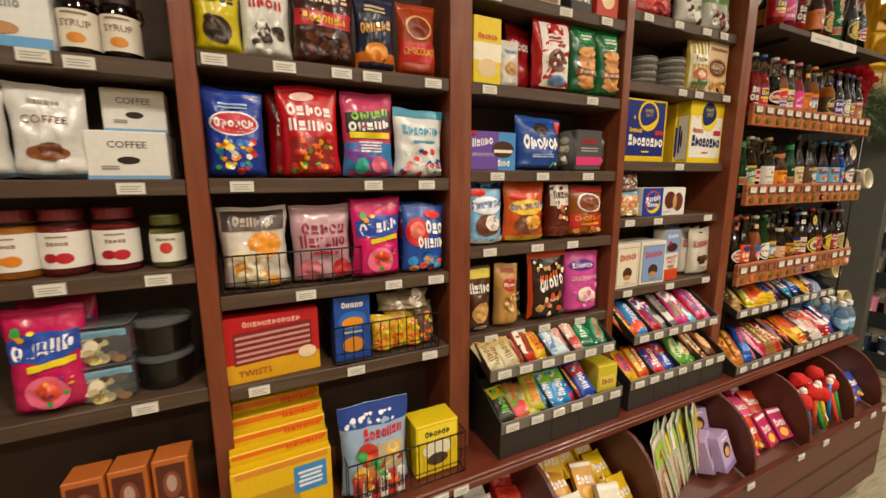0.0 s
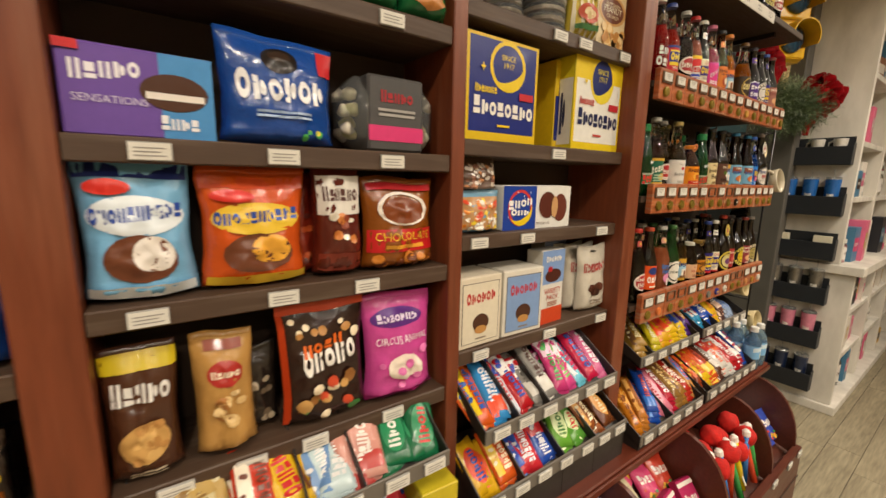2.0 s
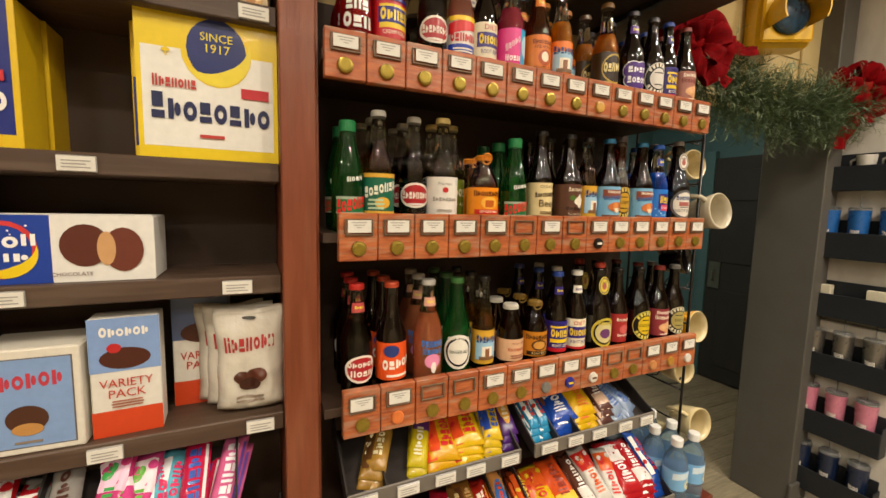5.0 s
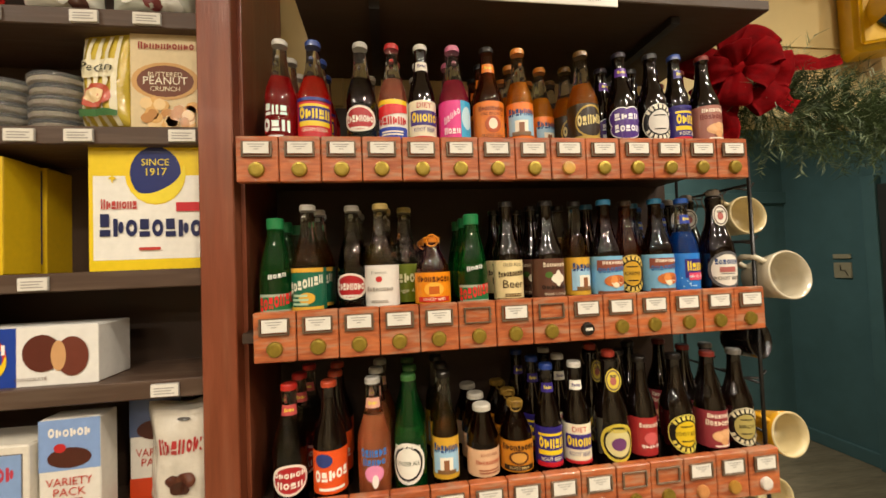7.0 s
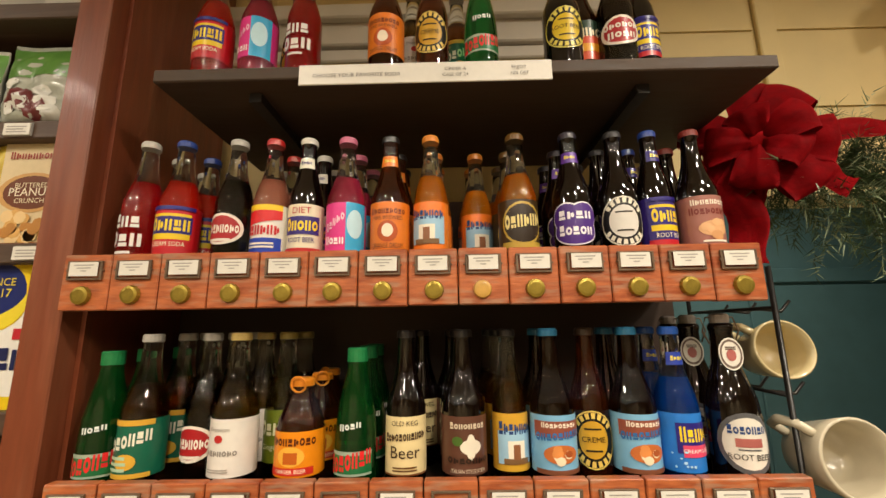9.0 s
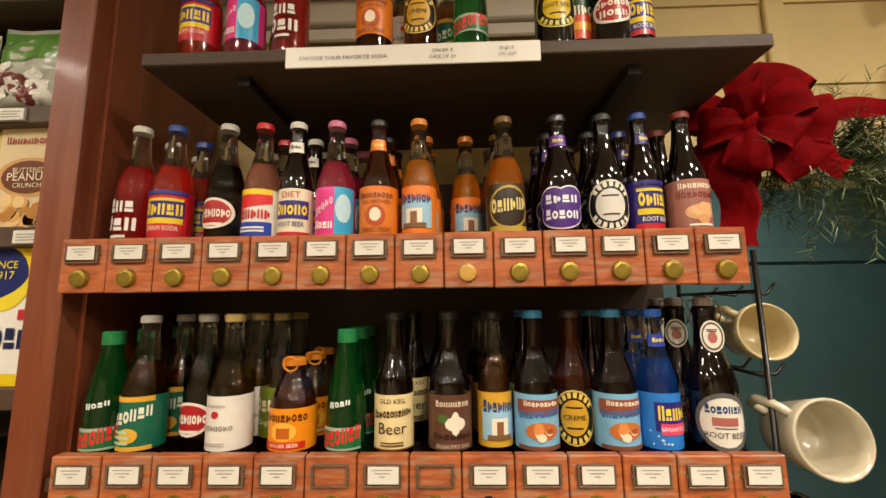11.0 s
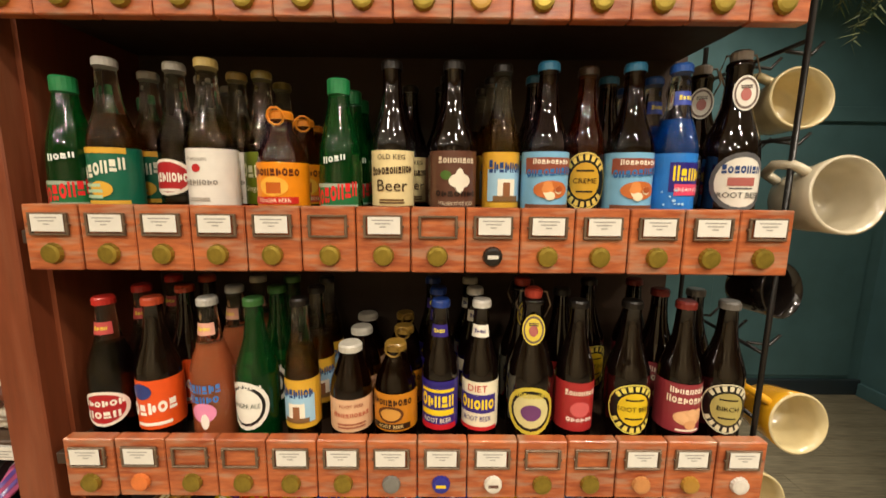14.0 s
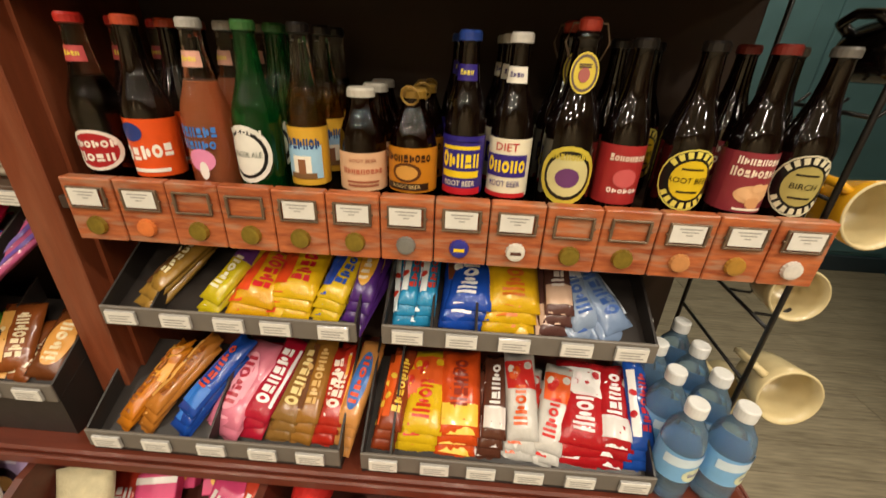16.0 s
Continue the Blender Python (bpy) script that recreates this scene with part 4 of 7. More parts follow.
    "bundaroot": ("round", glass_brown, None, "8a6a2a", "c07a1a", [("w", 0.06, 0.68, 0.94, 0.90, "3a1a08", 9), ("d", 0.5, 0.46, 0.26, 0.22, "5a3010"), ("d", 0.5, 0.46, 0.2, 0.16, "c89040"), ("r", 0.1, 0.06, 0.9, 0.22, "2a180c"), ("t", 0.5, 0.14, 0.09, "ROOT BEER", "e4c888")], None),
    "virgyellow": ("swing", glass_black, None, "a83a2a", None, [("d", 0.5, 0.45, 0.44, 0.48, "14100c"), ("o", 0.5, 0.45, 0.44, 0.48, "c8b440"), ("d", 0.5, 0.45, 0.32, 0.34, "cfc48a"), ("d", 0.5, 0.42, 0.18, 0.16, "6a3a6a"), ("w", 0.2, 0.7, 0.8, 0.82, "c8b440", 8)], "d8c04a"),
    "carusored": ("long", glass_black, None, "17120f", "a02a2a", [("w", 0.15, 0.74, 0.85, 0.86, "e8d4c0", 8), ("d", 0.5, 0.46, 0.22, 0.16, "c85a5a"), ("w", 0.2, 0.2, 0.8, 0.3, "f0dcd0", 6)], None),
    "rootseal": ("long", glass_black, None, "17120f", None, seal_ring("d8b820", "d8b820", "ROOT BEER", "e0d060"), None),
    "siouxburg": ("long", glass_black, None, "7a2a22", "8a3038", SIOUX("8a3038", "e8d8c0", ""), None),
    "birch": ("long", glass_black, None, "6a6660", None, seal_ring("c8b888", "a89a58", "BIRCH", "d8d0b0"), None),
    "crown": ("long", glass_brown, None, "17120f", "d8502a", [("r", 0, 0.6, 1, 1, "1c3a2a"), ("w", 0.1, 0.55, 0.9, 0.85, "f0e0c0", 5), ("r", 0, 0.2, 1, 0.4, "e8a020")], None),
}
WORDS = {"bigred": "clear bottle of deep red soda with white print", "dadsred": "bottle of bright red cream soda, yellow and blue label", "cheer": "dark cola bottle with a red oval print", "bazooka": "pale pink soda bottle with red, yellow and blue label",
         "dietdads": "dark root beer bottle with a cream label", "shirley": "pink soda bottle with pink and blue label", "odream": "amber bottle with an orange label and neck band", "virgorange": "bottle of orange soda with orange picture label",
         "hanks": "orange soda bottle with black and gold label", "grape": "dark grape soda bottle with purple bubble print", "blackch": "black cherry soda bottle with round white seal", "dads": "dark root beer bottle, purple and yellow label", "siouxroot": "dark bottle with a dusty pink label",
         "enuf": "green glass bottle with green cap, red script", "vernors": "clear bottle with green and gold label", "oak": "clear bottle with a plain white label", "hankgreen": "ginger ale bottle with olive green label", "bunda": "stubby amber ginger beer bottle, orange label",
         "butter": "dark bottle with a cream butterscotch beer label", "caruso": "dark bottle with brown label and white flower", "virgvan": "amber bottle with gold and blue picture label", "siouxcream": "brown cream soda bottle with light blue label", "creme": "amber bottle with a round gold seal",
         "dadsblue": "bright blue cream soda bottle with blue label", "virgswing": "large dark swing-top root beer bottle, white oval label", "double": "dark cola bottle with red oval print", "moxie": "dark bottle with an orange label", "cotton": "peach coloured cotton candy soda bottle",
         "gale": "green ginger ale bottle with white round seal", "peach": "short brown bottle with peach label, pale cap", "bundaroot": "stubby dark root beer bottle, ochre label", "virgyellow": "dark swing-top bottle with yellow oval seals", "carusored": "dark bottle with a red label",
         "rootseal": "dark root beer bottle with a yellow round seal", "siouxburg": "dark bottle with a burgundy label", "birch": "dark birch beer bottle with olive round seal", "crown": "brown bottle with green and orange label"}
GIRTH = {"butter": 0.94, "caruso": 1.04, "virgvan": 0.82, "virgorange": 0.88, "dads": 0.86, "dietdads": 0.88, "siouxcream": 1.03, "oak": 1.04, "dadsblue": 0.94, "creme": 0.93, "bundaroot": 0.94, "carusored": 0.93, "rootseal": 1.06, "bazooka": 0.92, "bigred": 0.95, "cheer": 0.95}
made = {}


def bottle_at(kind, x, y, z, turn=0.0):
    if kind not in made:
        sh, gl, fi, ca, la, pr, ne = KINDS[kind]
        made[kind] = bottle(sh, gl, fi, ca, la, pr, ne, wide=GIRTH.get(kind, 1.0))
        tagged(made[kind], WORDS[kind], "soda bottle", "soda bottles")
        made[kind].matrix_basis = pose(x, y, z, 0, 0, turn)
    else:
        copy_thing(made[kind], pose(x, y, z, 0, 0, turn))


BOTTLES = [
    (DECK[0], [("bigred", 1.822), ("dadsred", 1.882), ("cheer", 1.970), ("bazooka", 2.030), ("dietdads", 2.086), ("shirley", 2.150), ("odream", 2.220), ("virgorange", 2.285), ("virgorange", 2.362, 0.075), ("hanks", 2.422), ("grape", 2.508), ("blackch", 2.580), ("dads", 2.637), ("siouxroot", 2.704)]),
    (DECK[1], [("enuf", 1.806), ("vernors", 1.864), ("cheer", 1.943, 0.02), ("oak", 1.998), ("hankgreen", 2.046, 0.06), ("bunda", 2.094), ("enuf", 2.174), ("butter", 2.246), ("caruso", 2.329), ("virgvan", 2.396, 0.01), ("siouxcream", 2.456), ("creme", 2.516, 0.02), ("siouxcream", 2.572), ("dadsblue", 2.634), ("virgswing", 2.712)]),
    (DECK[2], [("double", 1.823), ("moxie", 1.893), ("cotton", 1.973), ("gale", 2.040), ("virgvan", 2.107), ("peach", 2.180), ("bundaroot", 2.247), ("dads", 2.314), ("dietdads", 2.374), ("virgyellow", 2.449), ("carusored", 2.516), ("rootseal", 2.595), ("siouxburg", 2.674), ("birch", 2.738)]),
]
rb = random.Random(4)
for z, row in BOTTLES:
    for it in row:
        kind, x = it[0], it[1]
        y = 0.972 + (it[2] if len(it) > 2 else 0)
        bottle_at(kind, x, y, z, rb.uniform(-14, 14))
        for k in range(1, 3):
            if y + 0.068 * k < 1.155 and rb.random() < 0.9:
                bottle_at(kind, x + rb.uniform(0.0, 0.008) * (1 if x < 2.3 else -1) * k, y + 0.07 * k, z, rb.uniform(-25, 25))
for kind, x, dy in (("dadsred", 1.913, 0), ("bundaroot", 1.962, 0.06), ("shirley", 1.991, 0), ("creme", 2.03, 0.07), ("bigred", 2.069, 0), ("odream", 2.211, 0), ("oak", 2.252, 0.06), ("creme", 2.290, 0), ("vernors", 2.335, 0.07), ("enuf", 2.373, 0), ("rootseal", 2.512, 0), ("crown", 2.556, 0.03), ("double", 2.604, 0), ("dads", 2.656, 0.02)):
    bottle_at(kind, x, 0.965 + dy, 2.125, rb.uniform(-10, 10))

# ---- packages on the shelves ----
def goods(kind, x0, x1, z, h, d, col, prints, label, cat="", rz=0.0, y=0.985, rx=0.0, side=None, n_behind=0):
    w = x1 - x0
    if kind == "box":
        ob = carton(w, d, h, col, prints, side=side)
    else:
        ob = bag(w, d, h, col, prints)
        y -= d * 0.18
    place(ob, (x0 + x1) / 2, y, z + 0.0005, rz, rx, label, cat or ("carton" if kind == "box" else "candy bag"))
    for k in range(n_behind):
        copy_thing(ob, pose((x0 + x1) / 2 + 0.004 * (k + 1), y + (k + 1) * (d + 0.004), z + 0.0005, rx, 0, rz + 1.5))
    return ob


def tags(z, *xs):
    for x in xs:
        tag_at(x, z - 0.029, FRONT, random.uniform(-2, 2))


A1, A2, A3, A4 = BOARDS[(-0.77, -0.100)]
B1, B2, B3, B4 = BOARDS[(-0.062, 0.492)]
C0, C1, C2, C3, C4 = BOARDS[(0.556, 1.106)]
E00, E0, E1, E2, E3, E4 = BOARDS[(1.138, 1.6895)]

# bay A
goods("box", -0.40, -0.277, A1, 0.13, 0.08, "dfe0dc", [("r", 0, 0, 1, 0.16, "6aa6d8"), ("w", 0.2, 0.5, 0.7, 0.62, "8a8a88", 6), ("d", 0.45, 0.25, 0.2, 0.08, "b88a5a")], "white and blue carton on a shelf")


def jar(r, h, glass, fill, lid, lab, prints, name="jar"):
    ob = smooth(part(name, lathe_bm([(r * 0.9, 0), (r, 0.004), (r, h * 0.78), (r * 0.86, h * 0.88), (r * 0.84, h)], 24), glass))
    if fill:
        smooth(part("filling", lathe_bm([(r * 0.86, 0.003), (r * 0.95, 0.006), (r * 0.95, h * 0.74), (r * 0.8, h * 0.8)], 22), fill, ob))
    part("lid", lathe_bm([(r * 0.88, h * 0.9), (r * 0.9, h * 0.905), (r * 0.9, h + 0.008), (r * 0.86, h + 0.010)], 24), lid, ob)
    bm = bmesh.new()
    rr = r + 0.0006
    n = 28
    a = [bm.verts.new((rr * math.sin(2 * math.pi * k / n), -rr * math.cos(2 * math.pi * k / n), h * 0.14)) for k in range(n)]
    b = [bm.verts.new((v.co.x, v.co.y, h * 0.72)) for v in a]
    for k in range(n):
        bm.faces.new((a[k], a[(k + 1) % n], b[(k + 1) % n], b[k]))
    smooth(part("label", bm, ink(lab), ob))
    art(ob, lambda u, v, e: ((rr + e + 0.0003) * math.sin((u - 0.5) * 2.2), -(rr + e + 0.0003) * math.cos((u - 0.5) * 2.2), h * (0.14 + 0.58 * v)), prints, rr * 2.2 / (h * 0.58), 0.0003)
    return ob


for x in (-0.247, -0.184):
    j = jar(0.031, 0.11, glass_brown, card("3a1406"), card("2a1a12"), "e0d8c8", [("t", 0.5, 0.62, 0.2, "SYRUP", "5a3a20"), ("d", 0.5, 0.25, 0.2, 0.14, "d88a2a"), ("l", 0.2, 0.85, 0.8, 0.95, "8a7a60", 1)], "syrup_jug")
    smooth(part("loop_handle", tube_bm([(0.02, 0, 0.10), (0.034, 0, 0.098), (0.036, 0, 0.08), (0.028, 0, 0.07)], 0.004), glass_brown, j))
    place(j, x, 1.02, A1, random.uniform(-8, 8), 0, "brown syrup jug with a cream label on a shelf", "syrup jug", "syrup jugs")
coffee = [("t", 0.5, 0.62, 0.09, "COFFEE", "7a4a34"), ("w", 0.3, 0.78, 0.7, 0.84, "9a8a7c", 6), ("d", 0.5, 0.28, 0.28, 0.08, "8a5230"), ("d", 0.55, 0.32, 0.16, 0.07, "6a3a20"), ("r", 0, 0, 1, 0.05, "7aa8cc")]
goods("bag", -0.363, -0.248, A2, 0.168, 0.06, "dcdad6", coffee, "white coffee bag with a pastry picture", "coffee bag")
goods("bag", -0.47, -0.358, A2, 0.165, 0.06, "d6d4d0", coffee, "white coffee bag with a pastry picture", "coffee bag")
cbox = [("t", 0.5, 0.72, 0.15, "COFFEE", "4a3a34"), ("d", 0.5, 0.4, 0.14, 0.08, "2c211c"), ("r", 0, 0, 1, 0.08, "7aa8cc"), ("l", 0.15, 0.2, 0.4, 0.3, "a09a94", 2)]
goods("box", -0.257, -0.127, A2, 0.09, 0.07, "dfdcd6", cbox, "white coffee pod carton on a shelf")
goods("box", -0.232, -0.128, A2 + 0.092, 0.082, 0.05, "dfdcd6", cbox, "white coffee pod carton stacked on another", y=1.02)
goods("box", -0.232, -0.128, A2, 0.090, 0.05, "dfdcd6", (), "white coffee pod carton at the back", y=1.06)
for x, f in ((-0.39, "d8882a"), (-0.317, "8a1420"), (-0.236, "8a1420")):
    j = jar(0.038, 0.118, glass_clear, card(f), card("5a1418"), "e4dfd8", [("w", 0.3, 0.62, 0.7, 0.75, "8a6a5a", 5), ("d", 0.35, 0.3, 0.14, 0.13, "a8182a" if f != "d8882a" else "e09a2a"), ("d", 0.6, 0.28, 0.16, 0.15, "b82030" if f != "d8882a" else "d88020"), ("l", 0.3, 0.84, 0.7, 0.92, "9a8a7a", 1)], "preserve_jar")
    place(j, x, 1.025, A3, random.uniform(-10, 10), 0, "glass jar of fruit preserves, white label", "preserve jar", "jam jars")
j = jar(0.031, 0.10, glass_clear, card("7a7a2a"), card("4a4a1c"), "e4e2d4", [("d", 0.5, 0.5, 0.16, 0.2, "c84030"), ("w", 0.25, 0.75, 0.75, 0.86, "5a6a3a", 6)], "pickle_jar")
place(j, -0.150, 1.02, A3, 0, 0, "green relish jar with a white label", "relish jar")
NERD = [("r", 0.0, 0.0, 1, 0.06, "a8124a"), ("r", 0.05, 0.56, 0.95, 0.76, "24409c", 0.06), ("d", 0.5, 0.66, 0.46, 0.14, "2a4fb0"), ("w", 0.10, 0.58, 0.90, 0.74, "f2f0ee", 5, 0.08), ("r", 0.3, 0.47, 0.9, 0.53, "e8d020", 0.05), ("d", 0.5, 0.24, 0.28, 0.16, "e86a8c"), ("d", 0.52, 0.25, 0.16, 0.10, "d84a2a"), ("b", 0.1, 0.1, 0.9, 0.4, "3aa04a e8a020 6a3a9c e85a7a", 12, 0.035), ("b", 0.02, 0.72, 0.5, 0.85, "3aa04a e8a020 e8d020", 7, 0.05)]
goods("bag", -0.424, -0.301, A4, 0.209, 0.06, "c8185a", NERD, "pink gummy candy pouch with blue patch", n_behind=1)
for z in (A4, A4 + 0.083):
    ob = part("candy_tub", box_bm(-0.045, 0.045, 0, 0.075, 0, 0.075, 0.008), clear_plastic)
    art(ob, lambda u, v, e: ((u - 0.5) * 0.086, 0.001 - e, 0.004 + v * 0.068), [("b", 0.05, 0.05, 0.95, 0.7, "e6dcc0 c8b48a 8a6a48 e8d890 4a3a2c", 26, 0.12), ("r", 0.02, 0.76, 0.98, 0.98, "7ab0cc")], 1.2, 0.0006)
    part("lid", box_bm(-0.047, 0.047, -0.002, 0.077, 0.0755, 0.081, 0.002), clear_plastic, ob)
    place(ob, -0.277, 0.99, z, 4 if z == A4 else -3, 0, "clear plastic tub of mixed candies", "candy tub", "candy tubs")
for z in (A4, A4 + 0.079):
    ob = part("black_tub", lathe_bm([(0.048, 0), (0.052, 0.004), (0.055, 0.06), (0.055, 0.062)], 28), stone_black)
    smooth(part("lid", lathe_bm([(0.057, 0.0625), (0.057, 0.068), (0.05, 0.076), (0.02, 0.078)], 28), clear_plastic, ob))
    place(ob, -0.183, 1.05, z, 0, 0, "round black tub with a clear lid", "candy tub", "black tubs")
for x in (-0.335, -0.262, -0.187):
    ob = part("pretzel_box", box_bm(-0.034, 0.034, 0, 0.06, 0, 0.205, 0.002), card("b8642a"))
    art(ob, lambda u, v, e: ((u - 0.5) * 0.068, -e, v * 0.205), [("r", 0.1, 0.08, 0.9, 0.94, "5a2a1c"), ("d", 0.5, 0.7, 0.25, 0.16, "8a4a34"), ("d", 0.5, 0.72, 0.14, 0.1, "b89a8c"), ("w", 0.2, 0.45, 0.8, 0.55, "d8cfc8", 5), ("d", 0.5, 0.28, 0.3, 0.13, "a83a30"), ("l", 0.25, 0.12, 0.75, 0.2, "d8cfc8", 2)], 0.33)
    place(ob, x, 0.965, 0.7505, -4, 0, "orange window carton with dark red print", "carton", "orange cartons")
tags(A1, -0.24); tags(A2, -0.19); tags(A3, -0.165, -0.33); tags(A4, -0.215)

# bay B
goods("bag", -0.063, 0.024, B1, 0.145, 0.05, "d8c818", [("w", 0.1, 0.65, 0.9, 0.85, "2a2418", 5), ("d", 0.5, 0.3, 0.32, 0.18, "3a2a1c"), ("b", 0.2, 0.15, 0.8, 0.45, "2a1a10 4a3018", 8, 0.1)], "bright yellow candy bag with dark print")
goods("bag", 0.023, 0.122, B1, 0.16, 0.05, "dcdcd4", [("r", 0, 0.82, 1, 1, "2f7a4a"), ("w", 0.15, 0.6, 0.85, 0.76, "c02a3a", 4), ("b", 0.1, 0.05, 0.9, 0.45, "2a1c18 3a2a22 e8e6e0", 22, 0.08)], "white and green mint candy bag")
goods("bag", 0.119, 0.262, B1, 0.185, 0.06, "3c1c14", [("w", 0.1, 0.7, 0.9, 0.88, "d8c8b0", 6), ("r", 0.05, 0.42, 0.95, 0.60, "b8202a"), ("w", 0.15, 0.45, 0.85, 0.57, "e8c030", 7), ("b", 0.1, 0.04, 0.9, 0.35, "4a2418 6a3a28 2a120c", 26, 0.06)], "dark brown chewy candy bag with red band")
goods("bag", 0.259, 0.356, B1, 0.17, 0.05, "1c2440", [("w", 0.1, 0.5, 0.9, 0.66, "d8a040", 6, 0.1), ("r", 0, 0, 1, 0.24, "c8681c"), ("d", 0.5, 0.25, 0.3, 0.12, "e0902a"), ("l", 0.2, 0.75, 0.8, 0.86, "c8b890", 2)], "navy and orange caramel bag", rz=-6)
goods("bag", 0.365, 0.468, B1, 0.17, 0.05, "a83a14", [("r", 0.02, 0.18, 0.98, 0.44, "c01c20"), ("t", 0.5, 0.32, 0.11, "CHOCOLATE", "e8c030", 0.85), ("d", 0.5, 0.66, 0.32, 0.14, "7a2c12"), ("o", 0.5, 0.66, 0.36, 0.17, "e0a870")], "orange and red chocolate candy bag")
goods("bag", -0.062, 0.055, B2, 0.181, 0.055, "1a3ca0", [("d", 0.5, 0.62, 0.42, 0.14, "e8eef4"), ("d", 0.5, 0.62, 0.39, 0.12, "c8283a"), ("w", 0.16, 0.57, 0.84, 0.68, "f4f0ee", 6), ("b", 0.12, 0.06, 0.88, 0.42, "e8c820 3aa04a d83a2a e88a2a e8e8e8 3a7ad0", 34, 0.055), ("l", 0.2, 0.78, 0.8, 0.86, "9ab8e8", 2)], "blue bag of coloured gumballs")
SOUR = [("w", 0.12, 0.66, 0.88, 0.80, "f4eeec", 5), ("w", 0.12, 0.50, 0.9, 0.64, "f4eeec", 5), ("r", 0.12, 0.06, 0.88, 0.44, "8a1c1c"), ("b", 0.12, 0.07, 0.88, 0.42, "e86a1c d8282a e8b020 3a9a3a c8202a", 36, 0.05), ("d", 0.4, 0.87, 0.2, 0.05, "e8b8b0")]
goods("bag", 0.06, 0.19, B2, 0.19, 0.05, "b0141e", SOUR, "red fruit sour candy pouch", y=1.04)
goods("bag", 0.086, 0.22, B2, 0.206, 0.06, "c8141e", SOUR, "red fruit sour candy pouch with window")
goods("bag", 0.222, 0.35, B2, 0.198, 0.055, "c83a6a", [("r", 0, 0.0, 1, 0.42, "2a78b8"), ("d", 0.3, 0.3, 0.3, 0.12, "7a4aa0"), ("r", 0.05, 0.55, 0.95, 0.78, "2a2a2c", 0.04), ("w", 0.08, 0.56, 0.92, 0.68, "f0f0ea", 5, 0.06), ("w", 0.15, 0.70, 0.9, 0.80, "8ac83a", 5, 0.08), ("r", 0.1, 0.47, 0.9, 0.54, "e8d020"), ("l", 0.25, 0.3, 0.75, 0.44, "e8e0f0", 4), ("d", 0.65, 0.16, 0.16, 0.1, "e06a8a"), ("d", 0.3, 0.14, 0.12, 0.1, "3ab0a0")], "pink and blue sour punch candy bag")
goods("bag", 0.351, 0.488, B2, 0.172, 0.055, "dfe2e0", [("r", 0, 0.88, 1, 1, "2a8aa8"), ("w", 0.12, 0.62, 0.88, 0.76, "3a9ac0", 7), ("l", 0.3, 0.5, 0.8, 0.56, "5aa0c0", 1), ("b", 0.05, 0.04, 0.95, 0.4, "d8282a 2a5ab0 f0f0f0 e88a8a", 24, 0.05)], "white and teal gummy candy bag")
goods("bag", -0.055, 0.09, B3, 0.19, 0.07, "d8cfc2", [("d", 0.65, 0.55, 0.26, 0.16, "e8962a"), ("d", 0.35, 0.35, 0.3, 0.16, "e8d8b8"), ("r", 0.05, 0.72, 0.95, 0.95, "4a3a34"), ("w", 0.2, 0.76, 0.8, 0.9, "b0a090", 6), ("b", 0.1, 0.05, 0.9, 0.3, "e8a040 e8d8b0 d8c8a0", 12, 0.09)], "clear bag of orange and white soft candy in a wire basket", y=0.998)
goods("bag", 0.095, 0.24, B3, 0.19, 0.07, "c09aa4", [("w", 0.15, 0.62, 0.9, 0.78, "8a1c34", 5), ("w", 0.1, 0.46, 0.9, 0.62, "8a1c34", 6), ("d", 0.78, 0.18, 0.16, 0.12, "b8242a"), ("d", 0.25, 0.18, 0.2, 0.14, "d87a8a"), ("r", 0.3, 0.38, 0.75, 0.42, "c03a4a")], "mauve cream candy bag in a wire basket", y=0.998)
goods("bag", 0.236, 0.366, B3, 0.2, 0.06, "d0186a", NERD, "hot pink gummy candy pouch with blue patch", rz=3, n_behind=1)
goods("bag", 0.368, 0.488, B3, 0.184, 0.06, "1e50a8", [("d", 0.3, 0.6, 0.27, 0.2, "c81c24"), ("d", 0.3, 0.62, 0.18, 0.12, "e87a6a"), ("w", 0.5, 0.56, 0.96, 0.76, "f2f0ee", 3), ("w", 0.3, 0.36, 0.97, 0.54, "f2f0ee", 5), ("d", 0.7, 0.85, 0.2, 0.06, "d8282a"), ("b", 0.05, 0.04, 0.95, 0.25, "2a8ad0 e8502a 5aa8e0 e8902a", 10, 0.1)], "blue taffy candy bag with red emblem", n_behind=1)


def wire_basket(w, d, h, x, y, z, rz=0.0):
    ob = smooth(part("wire_basket", tube_bm([(-w / 2, 0, h), (w / 2, 0, h), (w / 2, d, h), (-w / 2, d, h)], 0.0022, 6, None, True), wire_black))
    smooth(part("base_hoop", tube_bm([(-w / 2, 0, 0.003), (w / 2, 0, 0.003), (w / 2, d, 0.003), (-w / 2, d, 0.003)], 0.0022, 6, None, True), wire_black, ob))
    smooth(part("middle_wire", tube_bm([(-w / 2, 0, h * 0.3), (w / 2, 0, h * 0.3)], 0.0014, 5), wire_black, ob))
    n = max(3, int(w / 0.022))
    me = mesh_of(tube_bm([(0, 0, 0.003), (0, 0, h)], 0.0014, 5), "upright_wire", wire_black)
    for k in range(n + 1):
        p = part("upright_wire", me, None, ob)
        p.location = (-w / 2 + w * k / n, 0, 0)
    m = max(2, int(d / 0.022))
    for k in range(1, m + 1):
        for sx in (-w / 2, w / 2):
            p = part("upright_wire", me, None, ob)
            p.location = (sx, d * k / m, 0)
    return place(ob, x, y, z, rz, 0, "black wire basket holding candy on a shelf", "wire basket", "wire baskets")


